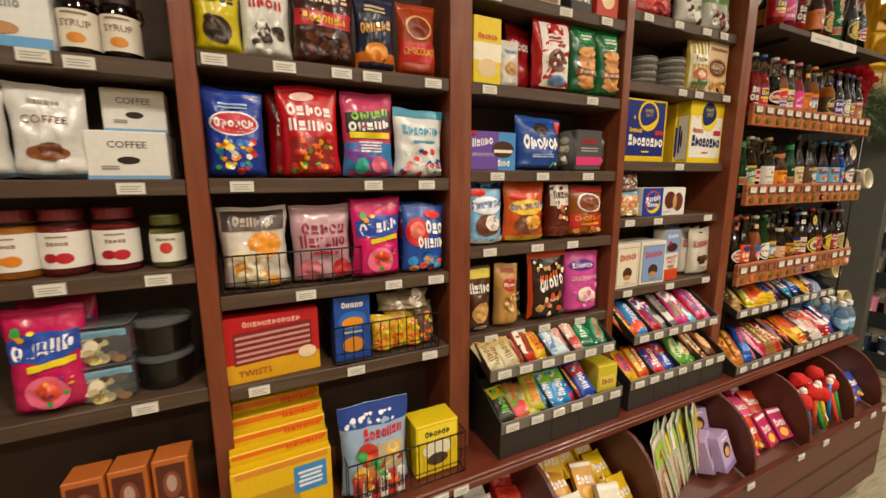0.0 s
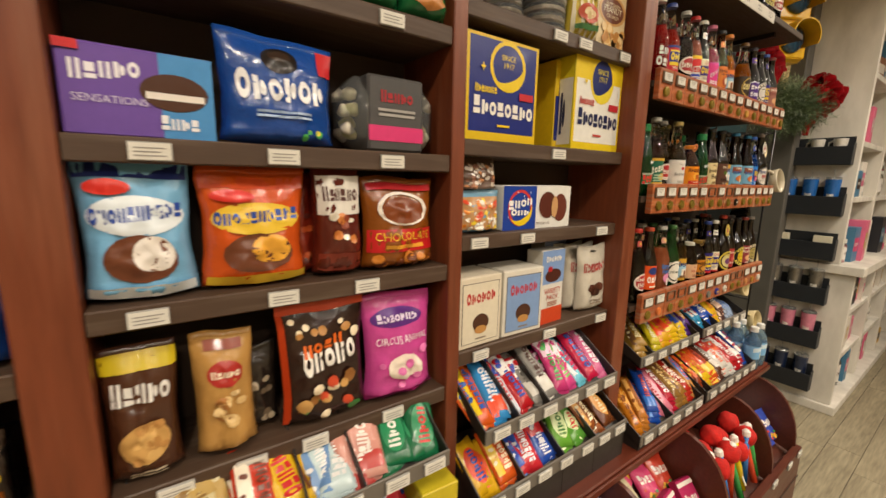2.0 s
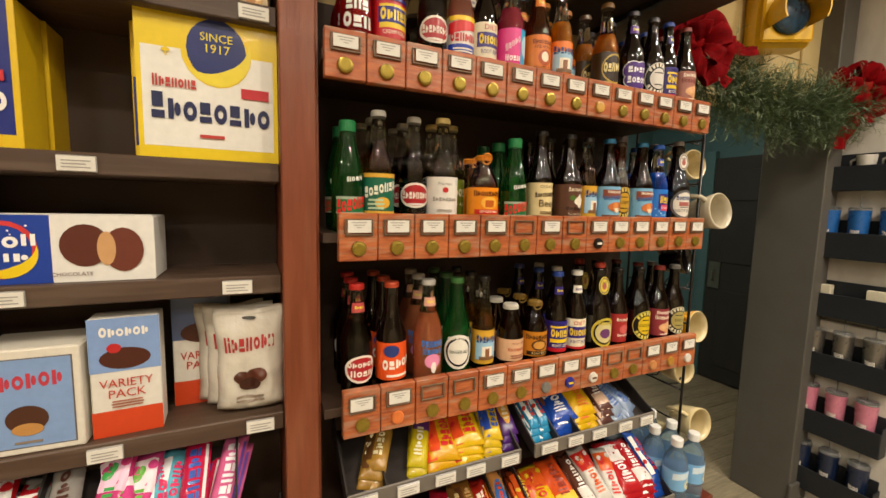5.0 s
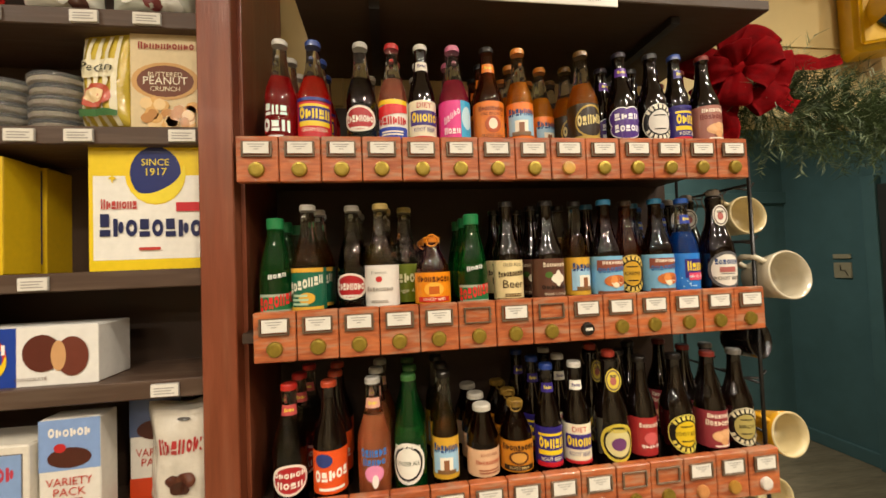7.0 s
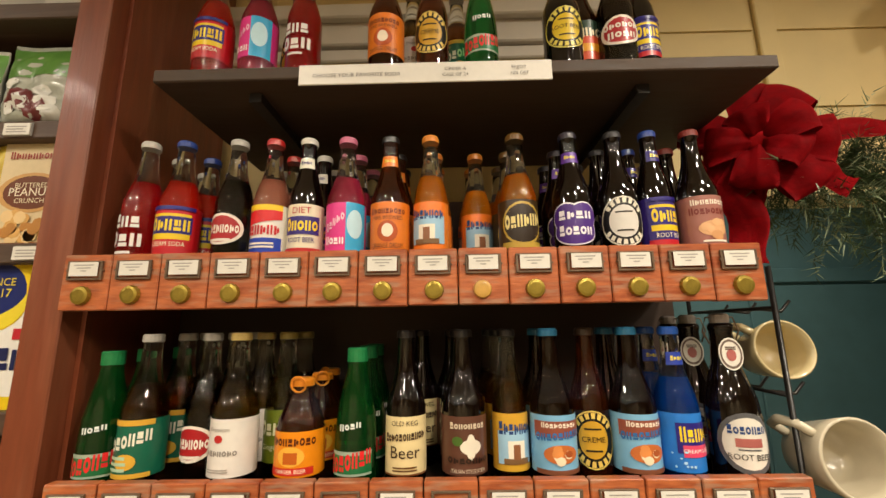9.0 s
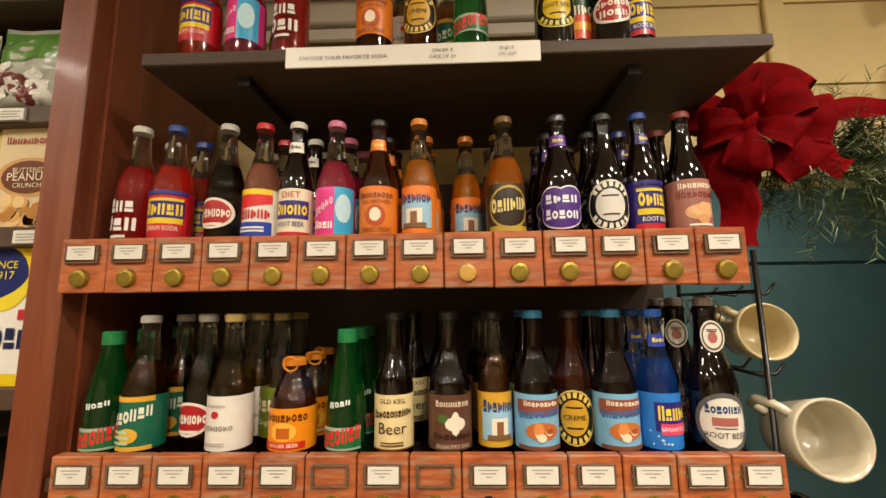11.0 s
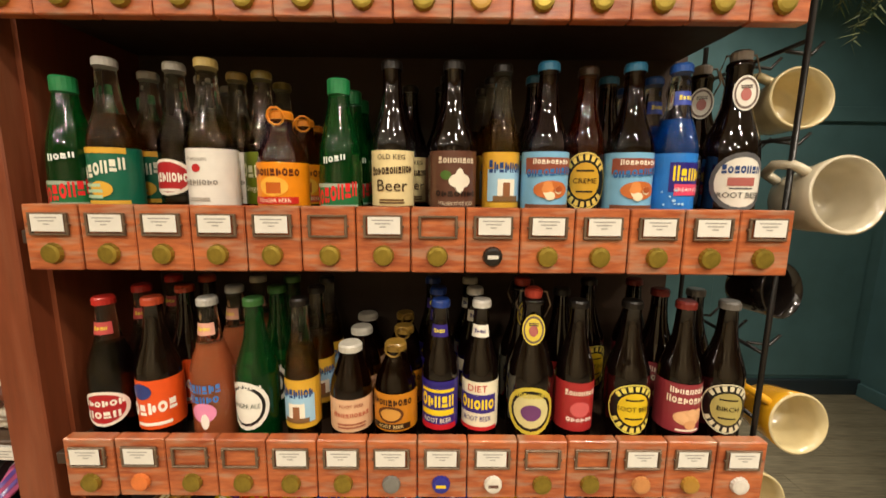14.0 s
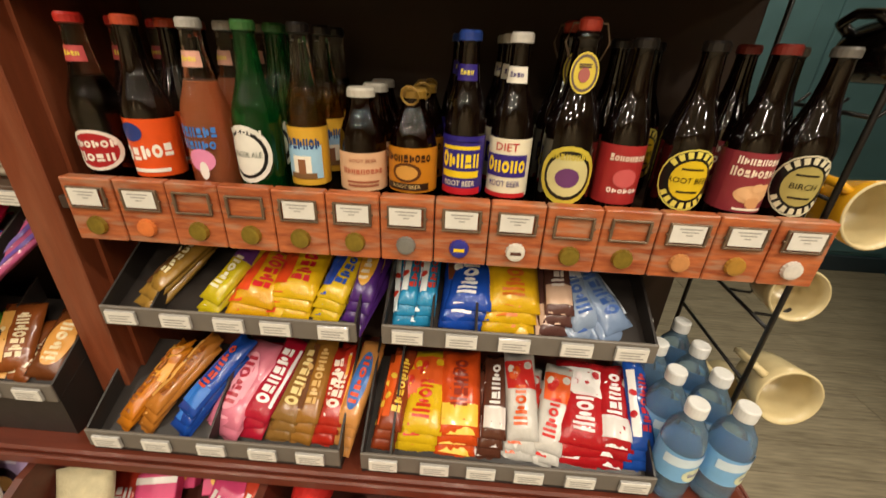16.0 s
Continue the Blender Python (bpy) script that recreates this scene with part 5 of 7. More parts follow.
wire_basket(0.305, 0.115, 0.085, 0.098, 0.97, B3 + 0.001)
wire_basket(0.285, 0.115, 0.10, 0.318, 0.968, B4 + 0.001)
wire_basket(0.32, 0.15, 0.12, 0.335, 0.875, 0.7515)
RED = [("r", 0, 0, 1, 0.3, "d8a018"), ("r", 0, 0.3, 1, 1, "b8141c"), ("r", 0.1, 0.3, 0.92, 0.8, "7a2024", 0.06)] + [("r", 0.12, 0.34 + 0.09 * k, 0.9, 0.38 + 0.09 * k, "c89088", 0.05) for k in range(5)] + [("w", 0.2, 0.84, 0.8, 0.94, "e8b0a0", 12), ("d", 0.86, 0.32, 0.1, 0.1, "e8d0b0"), ("t", 0.3, 0.14, 0.1, "TWISTS", "a03018")]
goods("box", -0.067, 0.142, B4, 0.155, 0.09, "b8141c", RED, "red and yellow window box of licorice", rz=3)
goods("box", 0.18, 0.272, B4 + 0.002, 0.17, 0.05, "1f4a9c", [("d", 0.5, 0.62, 0.4, 0.15, "2f6ac0"), ("d", 0.5, 0.6, 0.3, 0.08, "e8942a"), ("w", 0.2, 0.82, 0.8, 0.92, "e8e4dc", 5), ("d", 0.5, 0.25, 0.3, 0.12, "d88a2a"), ("l", 0.2, 0.42, 0.8, 0.48, "e8e4dc", 1)], "blue macaroni carton in a wire basket")
for k, x in enumerate((0.3, 0.345, 0.39, 0.435)):
    goods("bag", x - 0.03, x + 0.035, B4 + 0.003, 0.10 + 0.02 * (k % 2), 0.05, "d8b018" if k < 3 else "6a5a4a", [("b", 0.1, 0.1, 0.9, 0.8, "e8502a e8c820 d87a1c", 14, 0.12)], "yellow and orange candy bag in a wire basket", rz=random.uniform(-20, 20), y=1.0)
goods("bag", 0.30, 0.45, B4 + 0.11, 0.05, 0.06, "8a7a62", [("b", 0.1, 0.1, 0.9, 0.8, "b8a890 e8e0d0 6a5a48", 10, 0.1)], "crumpled clear candy bag on the basket", y=1.0)
YEL = [("r", 0.04, 0.9, 0.96, 0.98, "d8882a"), ("r", 0.12, 0.1, 0.65, 0.62, "b88a20"), ("r", 0.6, 0.45, 0.94, 0.85, "3a86c8"), ("l", 0.64, 0.52, 0.9, 0.78, "dfe8ee", 4), ("w", 0.5, 0.06, 0.95, 0.2, "d83a1c", 7)]
for k in range(5):
    ob = carton(0.215, 0.03, 0.17 + 0.022 * k, "e0b414", YEL if k == 0 else [("r", 0.02, 0.93, 0.98, 0.985, "d86a1c"), ("w", 0.55, 0.9, 0.95, 0.96, "d83a1c", 6)])
    place(ob, 0.035, 0.90 + 0.036 * k, 0.7505, 2, 0, "yellow candy carton standing in a row", "carton", "yellow cartons")
goods("bag", 0.165, 0.345, 0.753, 0.245, 0.07, "9ab4d0", [("r", 0, 0.78, 1, 1, "24408c"), ("b", 0.02, 0.8, 0.98, 0.95, "e8e8f0", 16, 0.03), ("w", 0.3, 0.64, 0.9, 0.76, "c8202a", 7), ("d", 0.35, 0.5, 0.16, 0.12, "c83a2a"), ("r", 0.5, 0.3, 0.9, 0.6, "b8a88a"), ("b", 0.08, 0.12, 0.92, 0.5, "d85a2a 3a9a4a e8c05a a83a2a e8d8b0", 20, 0.09), ("d", 0.3, 0.25, 0.2, 0.09, "b8642a")], "blue starred bag of gummy snacks in a basket", y=0.90)
goods("box", 0.36, 0.485, 0.753, 0.15, 0.08, "e0c41c", [("r", 0.05, 0.65, 0.95, 0.95, "f0d838"), ("d", 0.5, 0.5, 0.35, 0.16, "f0ead0"), ("w", 0.2, 0.75, 0.8, 0.88, "3a3220", 6), ("d", 0.5, 0.3, 0.25, 0.12, "4a3a2a")], "bright yellow carton in a wire basket", y=0.90)
for k in range(6):
    goods("box", 0.19 + 0.022 * k, 0.21 + 0.022 * k, 0.753, 0.07, 0.02, ("c83a34", "e8e4dc")[k % 2], [("w", 0.1, 0.2, 0.9, 0.8, "2a2a30", 3)], "small red and white candy box in a basket", y=0.882)
tags(B1, -0.03, 0.10, 0.22, 0.29, 0.445); tags(B2, 0.0, 0.285, 0.425); tags(B3, 0.115, 0.33, 0.45); tags(B4, 0.0, 0.225, 0.43)
tag_at(0.46, 0.722, 0.8355); tag_at(0.40, 0.722, 0.8355)

# bay C
goods("box", 0.573, 0.66, C1, 0.17, 0.07, "e4c81c", [("r", 0, 0.35, 1, 0.62, "f0e8d0"), ("d", 0.5, 0.25, 0.35, 0.14, "e0c49a"), ("w", 0.15, 0.66, 0.85, 0.76, "c8482a", 6)], "yellow cookie carton on a shelf")
goods("bag", 0.665, 0.735, C1, 0.13, 0.04, "dcd8d0", [("d", 0.5, 0.4, 0.3, 0.15, "b8884a"), ("w", 0.2, 0.7, 0.8, 0.8, "6a8ac0", 5)], "small white cookie bag on a shelf", y=1.0)
goods("bag", 0.71, 0.80, C1, 0.185, 0.05, "a81c20", [("w", 0.2, 0.6, 0.8, 0.75, "e8e0d8", 5)], "plain red cookie bag on a shelf", y=1.03)
goods("bag", 0.765, 0.9, C1, 0.205, 0.07, "b41c22", [("r", 0.12, 0.04, 0.88, 0.9, "e4ded6"), ("d", 0.5, 0.82, 0.22, 0.08, "c02028"), ("l", 0.25, 0.56, 0.75, 0.72, "a83a34", 3), ("d", 0.5, 0.38, 0.3, 0.15, "6a3a28"), ("b", 0.3, 0.3, 0.7, 0.46, "3a1c12", 6, 0.03), ("d", 0.5, 0.12, 0.25, 0.07, "6a8ab8")], "red and white chocolate cookie bag", y=0.968)
for a, b in ((0.903, 1.003), (1.006, 1.1)):
    goods("bag", a, b, C1, 0.2, 0.06, "1c6a3c", [("r", 0.2, 0.72, 0.8, 0.9, "2f8a52"), ("l", 0.25, 0.76, 0.75, 0.86, "e0e8d8", 2)] + [("d", 0.5, 0.14 + 0.09 * k, 0.34, 0.07, ("b8783a", "d89a54")[k % 2]) for k in range(6)] + [("r", 0.1, 0.26, 0.9, 0.34, "8a4a34"), ("w", 0.15, 0.275, 0.85, 0.325, "e8e0d0", 7)], "green bag of stacked crisp cookies", y=0.972, rz=-3)
goods("box", 0.62, 0.86, C0, 0.1, 0.08, "d8d0c4", [("r", 0.05, 0.1, 0.95, 0.5, "8a6a4a"), ("w", 0.1, 0.6, 0.6, 0.8, "6a6a68", 6)], "white cookie carton on an upper shelf")
goods("box", 0.90, 0.98, C0, 0.1, 0.05, "3a342e", [("w", 0.1, 0.3, 0.9, 0.5, "c8c0b0", 5)], "dark carton on an upper shelf")
goods("box", 1.0, 1.09, C0, 0.14, 0.06, "c8402a", [("d", 0.5, 0.4, 0.3, 0.2, "e8c890"), ("r", 0, 0.75, 1, 1, "e8e0d4")], "red and white cookie carton on an upper shelf")
goods("box", 0.56, 0.717, C2, 0.105, 0.06, "6a4aa0", [("r", 0.62, 0, 1, 1, "4a90cc"), ("w", 0.06, 0.62, 0.5, 0.85, "f0ecf4", 5, 0.1), ("t", 0.3, 0.4, 0.09, "SENSATIONS", "d8cce8"), ("d", 0.72, 0.55, 0.24, 0.22, "4a2a1c"), ("r", 0.52, 0.46, 0.93, 0.54, "e8e0d8"), ("w", 0.6, 0.10, 0.88, 0.28, "f0f0f4", 4), ("r", 0, 0.9, 0.14, 1, "c8202a")], "purple and blue cookie carton", rz=2)
goods("bag", 0.723, 0.89, C2, 0.155, 0.06, "1a4a9c", [("d", 0.5, 0.78, 0.16, 0.12, "1c140f"), ("d", 0.5, 0.82, 0.1, 0.05, "3a2a20"), ("w", 0.1, 0.38, 0.9, 0.66, "f0f0f2", 6), ("r", 0.85, 0.7, 1, 0.95, "c82a30"), ("l", 0.2, 0.24, 0.8, 0.32, "a8c0e0", 2), ("b", 0.6, 0.04, 0.95, 0.14, "5ac86a e8d84a", 5, 0.03)], "blue sandwich cookie pack with white lettering")
ob = smooth(part("meringue_tub", box_bm(-0.095, 0.095, 0, 0.09, 0, 0.125, 0.03), clear_plastic))
part("sleeve", box_bm(-0.055, 0.055, -0.002, 0.092, 0.001, 0.127, 0.004), card("4c4a4a"), ob)
art(ob, lambda u, v, e: ((u - 0.5) * 0.108, -0.0025 - e, 0.004 + v * 0.118), [("r", 0, 0.12, 1, 0.34, "d83a78"), ("w", 0.2, 0.66, 0.8, 0.84, "a82a34", 5), ("l", 0.15, 0.46, 0.85, 0.6, "a8a4a0", 2)], 0.9)
rng = random.Random(3)
for k in range(16):
    x = rng.choice((-1, 1)) * rng.uniform(0.062, 0.082)
    p = smooth(part("meringue", lathe_bm([(0.004, 0), (0.012, 0.004), (0.013, 0.010), (0.006, 0.018), (0.001, 0.022)], 8), card(rng.choice(("e0d8b8", "d8d0c0", "dcd49a"))), ob))
    p.matrix_basis = pose(x, rng.uniform(0.018, 0.07), rng.uniform(0.012, 0.09), rng.uniform(-40, 40), rng.uniform(-40, 40), 0)
place(ob, 1.0, 0.985, C2 + 0.0005, 0, 0, "clear meringue tub with grey and pink sleeve", "meringue tub")
DOUGH = lambda c1, c2, c3: [("r", 0.02, 0.82, 0.98, 0.93, c1), ("d", 0.5, 0.58, 0.44, 0.13, c3), ("w", 0.08, 0.54, 0.92, 0.66, "2a4aa0", 10, 0.05), ("d", 0.5, 0.3, 0.34, 0.16, "6a3a24"), ("d", 0.62, 0.33, 0.2, 0.12, c2), ("r", 0.03, 0.03, 0.97, 0.12, c3), ("d", 0.28, 0.76, 0.2, 0.05, "d8342a")]
goods("bag", 0.558, 0.684, C3, 0.196, 0.06, "7ab4dc", DOUGH("1c2a6a", "e8e0d8", "e4ecf2"), "light blue cookie dough bites pouch")
goods("bag", 0.685, 0.836, C3, 0.182, 0.06, "d0541a", DOUGH("c8481a", "e8a83a", "e8c03a"), "orange cookie dough bites pouch")
goods("bag", 0.80, 0.87, C3, 0.17, 0.04, "8a2a18", [("b", 0.1, 0.1, 0.9, 0.6, "c85a2a 5a1c10", 8, 0.1)], "shiny red-brown chocolate candy bag", y=1.03)
goods("bag", 0.848, 0.935, C3, 0.213, 0.06, "5a1e14", [("r", 0.05, 0.5, 0.95, 0.8, "dcd6cc"), ("w", 0.12, 0.6, 0.88, 0.72, "4a2018", 6), ("b", 0.2, 0.3, 0.9, 0.5, "c87a3a e8e0d0 8a3a1c", 8, 0.09), ("r", 0.05, 0.05, 0.95, 0.2, "7a2c1c")], "dark brown and white churro chocolate bag")
goods("bag", 0.937, 1.09, C3, 0.172, 0.06, "8a4a14", [("r", 0.02, 0.2, 0.98, 0.44, "c01c20"), ("t", 0.5, 0.36, 0.09, "CHOCOLATE", "e8c030", 0.8), ("l", 0.2, 0.22, 0.8, 0.3, "e8a030", 1), ("o", 0.5, 0.66, 0.36, 0.18, "e8dcd0"), ("d", 0.5, 0.64, 0.3, 0.14, "7a3a14"), ("b", 0.05, 0.04, 0.95, 0.16, "c87a2a 6a3010", 10, 0.06), ("r", 0.05, 0.86, 0.95, 0.93, "b8242a")], "amber chocolate cinnamon bear bag")
goods("bag", 0.558, 0.645, C4, 0.2, 0.055, "4a2a1a", [("r", 0.0, 0.82, 1, 0.95, "c8b01c"), ("w", 0.1, 0.6, 0.9, 0.76, "e8e4de", 5), ("d", 0.5, 0.32, 0.36, 0.15, "c89a58"), ("b", 0.15, 0.2, 0.85, 0.45, "d8ac68 b8864a", 10, 0.1), ("l", 0.2, 0.05, 0.8, 0.12, "c8b8a0", 2)], "brown chocolate candy pouch with yellow top")
goods("bag", 0.663, 0.748, C4, 0.2, 0.06, "b88a4a", [("d", 0.5, 0.68, 0.3, 0.1, "a82a24"), ("w", 0.25, 0.65, 0.75, 0.71, "f0e4c8", 5), ("b", 0.15, 0.3, 0.85, 0.55, "d8b478 e8c890 a87038", 12, 0.1), ("r", 0.2, 0.86, 0.8, 0.93, "8a3a20")], "gold caramel snack pouch")
goods("bag", 0.72, 0.79, C4, 0.15, 0.04, "2a211c", [("b", 0.1, 0.1, 0.9, 0.6, "6a5a48 a89880", 8, 0.1)], "small dark candy bag on a shelf", y=1.03)
goods("bag", 0.785, 0.94, C4, 0.225, 0.06, "2c1712", [("r", 0.0, 0.9, 1, 1, "c8421a"), ("r", 0.0, 0.0, 0.06, 0.9, "c8421a"), ("w", 0.2, 0.46, 0.85, 0.66, "f0ece4", 5, 0.1), ("w", 0.22, 0.60, 0.7, 0.70, "e0661c", 4, 0.1), ("b", 0.08, 0.7, 0.92, 0.86, "e8d8b8 b8844a", 9, 0.05), ("b", 0.08, 0.1, 0.92, 0.38, "c89a5a e8d8b8 3a7a3a c8482a 8a5a2a", 14, 0.07)], "black and orange filled cookie pouch")
goods("bag", 0.938, 1.09, C4, 0.21, 0.06, "cc4a98", [("d", 0.45, 0.78, 0.38, 0.09, "5a2a80"), ("w", 0.15, 0.74, 0.75, 0.82, "e8d8f0", 7), ("t", 0.5, 0.58, 0.07, "CIRCUS ANIMAL", "f0e0ec", 0.8), ("d", 0.5, 0.32, 0.26, 0.12, "ecdccc"), ("d", 0.68, 0.3, 0.1, 0.08, "e8d8c8"), ("b", 0.05, 0.05, 0.95, 0.5, "e87ab8 d86aa8", 6, 0.06), ("r", 0, 0.0, 1, 0.06, "b02a80")], "pink frosted animal cookie pouch")
tags(C0, 0.62, 0.86, 1.02); tags(C1, 0.61, 0.98); tags(C2, 0.64, 0.8, 0.98); tags(C3, 0.62, 0.79, 0.93); tags(C4, 0.63, 0.73, 0.83, 0.98)

# bay E
for k in range(5):
    for x in (1.36, 1.42):
        ob = smooth(part("cookie_tray", lathe_bm([(0.04, 0), (0.05, 0.002), (0.052, 0.016), (0.049, 0.021)], 20), clear_plastic))
        part("cookies", lathe_bm([(0.042, 0.002), (0.047, 0.006), (0.044, 0.014)], 14), card("b0a493"), ob)
        place(ob, x + random.uniform(-0.003, 0.003) - (0.05 if x < 1.4 else 0), 1.035 + (0.03 if x < 1.4 else 0), E1 + 0.0215 * k, 0, 0, "stacked clear tray of pale cookies", "cookie tray", "cookie trays")
goods("bag", 1.465, 1.556, E1, 0.19, 0.05, "d8c04a", [("r", 0.05 + 0.19 * k, 0.02, 0.13 + 0.19 * k, 0.9, "e8e0c0") for k in range(5)] + [("r", 0.1, 0.48, 0.9, 0.66, "e4dcb8"), ("t", 0.5, 0.57, 0.1, "Pecan", "3a3a20"), ("d", 0.5, 0.3, 0.34, 0.12, "b84a2a"), ("d", 0.5, 0.3, 0.2, 0.07, "e8d0a0"), ("r", 0.1, 0.1, 0.9, 0.16, "4a7a4a")], "yellow striped pecan candy bag", rz=-12)
goods("box", 1.558, 1.678, E1, 0.2, 0.05, "d8c49a", [("d", 0.5, 0.45, 0.46, 0.16, "6a3418"), ("o", 0.5, 0.45, 0.48, 0.175, "c89a5a"), ("t", 0.5, 0.51, 0.045, "BUTTERED", "ecdcb8"), ("t", 0.5, 0.45, 0.075, "PEANUT", "f4ead0"), ("t", 0.5, 0.375, 0.045, "CRUNCH", "ecdcb8"), ("w", 0.12, 0.74, 0.92, 0.81, "9a3a24", 10), ("b", 0.0, 0.05, 1, 0.26, "d8a860 e8c890 b8803c", 26, 0.09), ("r", 0, 0.0, 1, 0.02, "8a4a20")], "tan peanut crunch carton with oval label", side=[("l", 0.2, 0.3, 0.8, 0.7, "a88a5a", 5)], n_behind=1)
goods("bag", 1.15, 1.35, E0, 0.12, 0.06, "b81c1c", [("b", 0.1, 0.1, 0.9, 0.8, "d8483a 8a1414", 8, 0.1)], "red candy bag on a high shelf")
goods("bag", 1.38, 1.51, E0, 0.16, 0.06, "d8d8cc", [("r", 0, 0.6, 1, 0.95, "6aa04a"), ("b", 0.1, 0.08, 0.9, 0.5, "4a2a20 e8e8e0", 10, 0.1)], "white and green candy bag on a high shelf")
goods("bag", 1.52, 1.67, E0, 0.17, 0.06, "b8bcae", [("r", 0, 0.55, 1, 0.95, "5a8a3c"), ("b", 0.1, 0.08, 0.9, 0.5, "6a2a2a e8e8e0 d8d8d0", 10, 0.12)], "white and green candy bag on a high shelf")
goods("box", 1.45, 1.66, E00, 0.16, 0.1, "c4c0b6", [("r", 0.05, 0.1, 0.6, 0.9, "aaa69c")], "pale carton on the highest shelf")
MOON = lambda bg, edge, word, disc, moon, small: [("r", 0, 0, 1, 1, edge), ("r", 0.035, 0.09 if bg == "1c2a7a" else 0.08, 0.965, 0.97 if bg == "1c2a7a" else 0.72, bg), ("d", 0.55, 0.74, 0.25, 0.235, disc), ("o", 0.55, 0.74, 0.255, 0.245, "e8c81e"), ("m", 0.55, 0.74, 0.25, 0.235, moon), ("t", 0.55, 0.82, 0.055, "SINCE", moon), ("t", 0.55, 0.745, 0.06, "1917", moon), ("w", 0.08, 0.24, 0.94, 0.42, word, 8, -0.02), ("w", 0.1, 0.46, 0.4, 0.54, small, 7), ("r", 0.72, 0.44, 0.93, 0.51, "c02a34"), ("l", 0.4, 0.14, 0.6, 0.18, small, 1), ("d", 0.2, 0.7, 0.03, 0.012, "e8c81e"), ("d", 0.2, 0.7, 0.008, 0.04, "e8c81e")]
goods("box", 1.155, 1.357, E2, 0.205, 0.08, "e0bc1c", MOON("1c2a7a", "e0bc1c", "eeeae4", "1c2a7a", "e8c81e", "e8c81e"), "yellow and navy marshmallow pie carton", side=[("w", 0.25, 0.1, 0.7, 0.9, "2a2a30", 3)], n_behind=1)
goods("box", 1.475, 1.495, E2, 0.215, 0.09, "e0bc1c", [("r", 0.1, 0.1, 0.9, 0.6, "1c2a7a")], "narrow yellow and navy carton end", y=1.03)
goods("box", 1.490, 1.689, E2, 0.235, 0.085, "e6d42c", MOON("e8e6de", "e6c81e", "1c2450", "1c2a6a", "e8d43a", "b83a34"), "white and yellow marshmallow pie carton", side=[("r", 0.05, 0.05, 0.95, 0.72, "e8e6de"), ("t", 0.5, 0.4, 0.05, "", "1c2450"), ("w", 0.3, 0.12, 0.75, 0.68, "1c2450", 2)])
goods("bag", 1.135, 1.265, E3, 0.09, 0.05, "7aa8c4", [("r", 0.08, 0.1, 0.92, 0.85, "b88a5a"), ("b", 0.08, 0.1, 0.92, 0.8, "ece6da e88a2a e8c83a ece6da d84a2a", 60, 0.045)], "clear bag of mixed candy with blue ends")
goods("bag", 1.155, 1.268, E3 + 0.088, 0.07, 0.05, "6a5448", [("b", 0.08, 0.1, 0.92, 0.8, "c8b8a8 8a5a44 b87a4a e0d8d0", 50, 0.045)], "clear bag of nut candy stacked on another", y=1.0)
pie = [("r", 0, 0, 0.46, 1, "1c3f9c"), ("r", 0.46, 0, 1, 1, "e2e0da"), ("o", 0.23, 0.5, 0.17, 0.42, "c83a3a"), ("m", 0.24, 0.45, 0.16, 0.36, "e8c81e"), ("w", 0.06, 0.5, 0.4, 0.72, "f2f0ec", 4, 0.12), ("w", 0.1, 0.32, 0.36, 0.48, "f2f0ec", 3), ("d", 0.63, 0.55, 0.13, 0.32, "5a2a20"), ("d", 0.83, 0.48, 0.11, 0.34, "6a3428"), ("d", 0.74, 0.5, 0.05, 0.26, "c89a6a"), ("t", 0.56, 0.12, 0.06, "CHOCOLATE", "5a3a30"), ("b", 0.03, 0.1, 0.44, 0.9, "e8e8f0", 8, 0.006)]
goods("box", 1.27, 1.503, E3, 0.1, 0.09, "e2e0da", pie, "blue and white chocolate pie carton")
GOO = lambda bg, fg: [("r", 0.07, 0.06, 0.93, 0.92, "6a625a"), ("r", 0.085, 0.07, 0.915, 0.91, bg), ("w", 0.16, 0.62, 0.84, 0.80, fg, 6, 0.03), ("d", 0.5, 0.34, 0.19, 0.13, "4a2a1c"), ("d", 0.5, 0.24, 0.14, 0.06, "b8864a"), ("l", 0.35, 0.1, 0.65, 0.14, "8a7a6a", 1)]
goods("box", 1.143, 1.268, E4, 0.158, 0.10, "d8cdb8", GOO("dcd2bc", "b83a34"), "cream chocolate cluster carton", y=0.974, rz=1, n_behind=0)
goods("box", 1.275, 1.405, E4, 0.158, 0.10, "d8d2c4", GOO("7f9cc8", "b83a4a"), "blue and cream chocolate cluster carton", y=0.974, rz=-2)
goods("box", 1.411, 1.503, E4, 0.192, 0.05, "d8d4ca", [("r", 0, 0.55, 1, 1, "7f9ccc"), ("r", 0, 0, 1, 0.22, "c8421c"), ("w", 0.15, 0.84, 0.85, 0.93, "e8e4dc", 6), ("d", 0.5, 0.66, 0.36, 0.09, "4a2218"), ("d", 0.35, 0.75, 0.1, 0.04, "b8282a"), ("t", 0.5, 0.45, 0.075, "VARIETY", "b8341c", 0.75), ("t", 0.5, 0.36, 0.075, "PACK", "b8341c"), ("l", 0.25, 0.24, 0.75, 0.31, "a86a54", 3)], "blue, white and orange variety pack carton", rz=3)
goods("box", 1.508, 1.60, E4, 0.205, 0.05, "d8d4ca", [("r", 0, 0.6, 1, 1, "5a6a90"), ("r", 0, 0, 1, 0.22, "c8421c"), ("d", 0.5, 0.66, 0.36, 0.09, "4a2218"), ("t", 0.5, 0.45, 0.075, "VARIETY", "b8341c", 0.75), ("t", 0.5, 0.36, 0.075, "PACK", "b8341c")], "variety pack carton at the back", y=1.06)
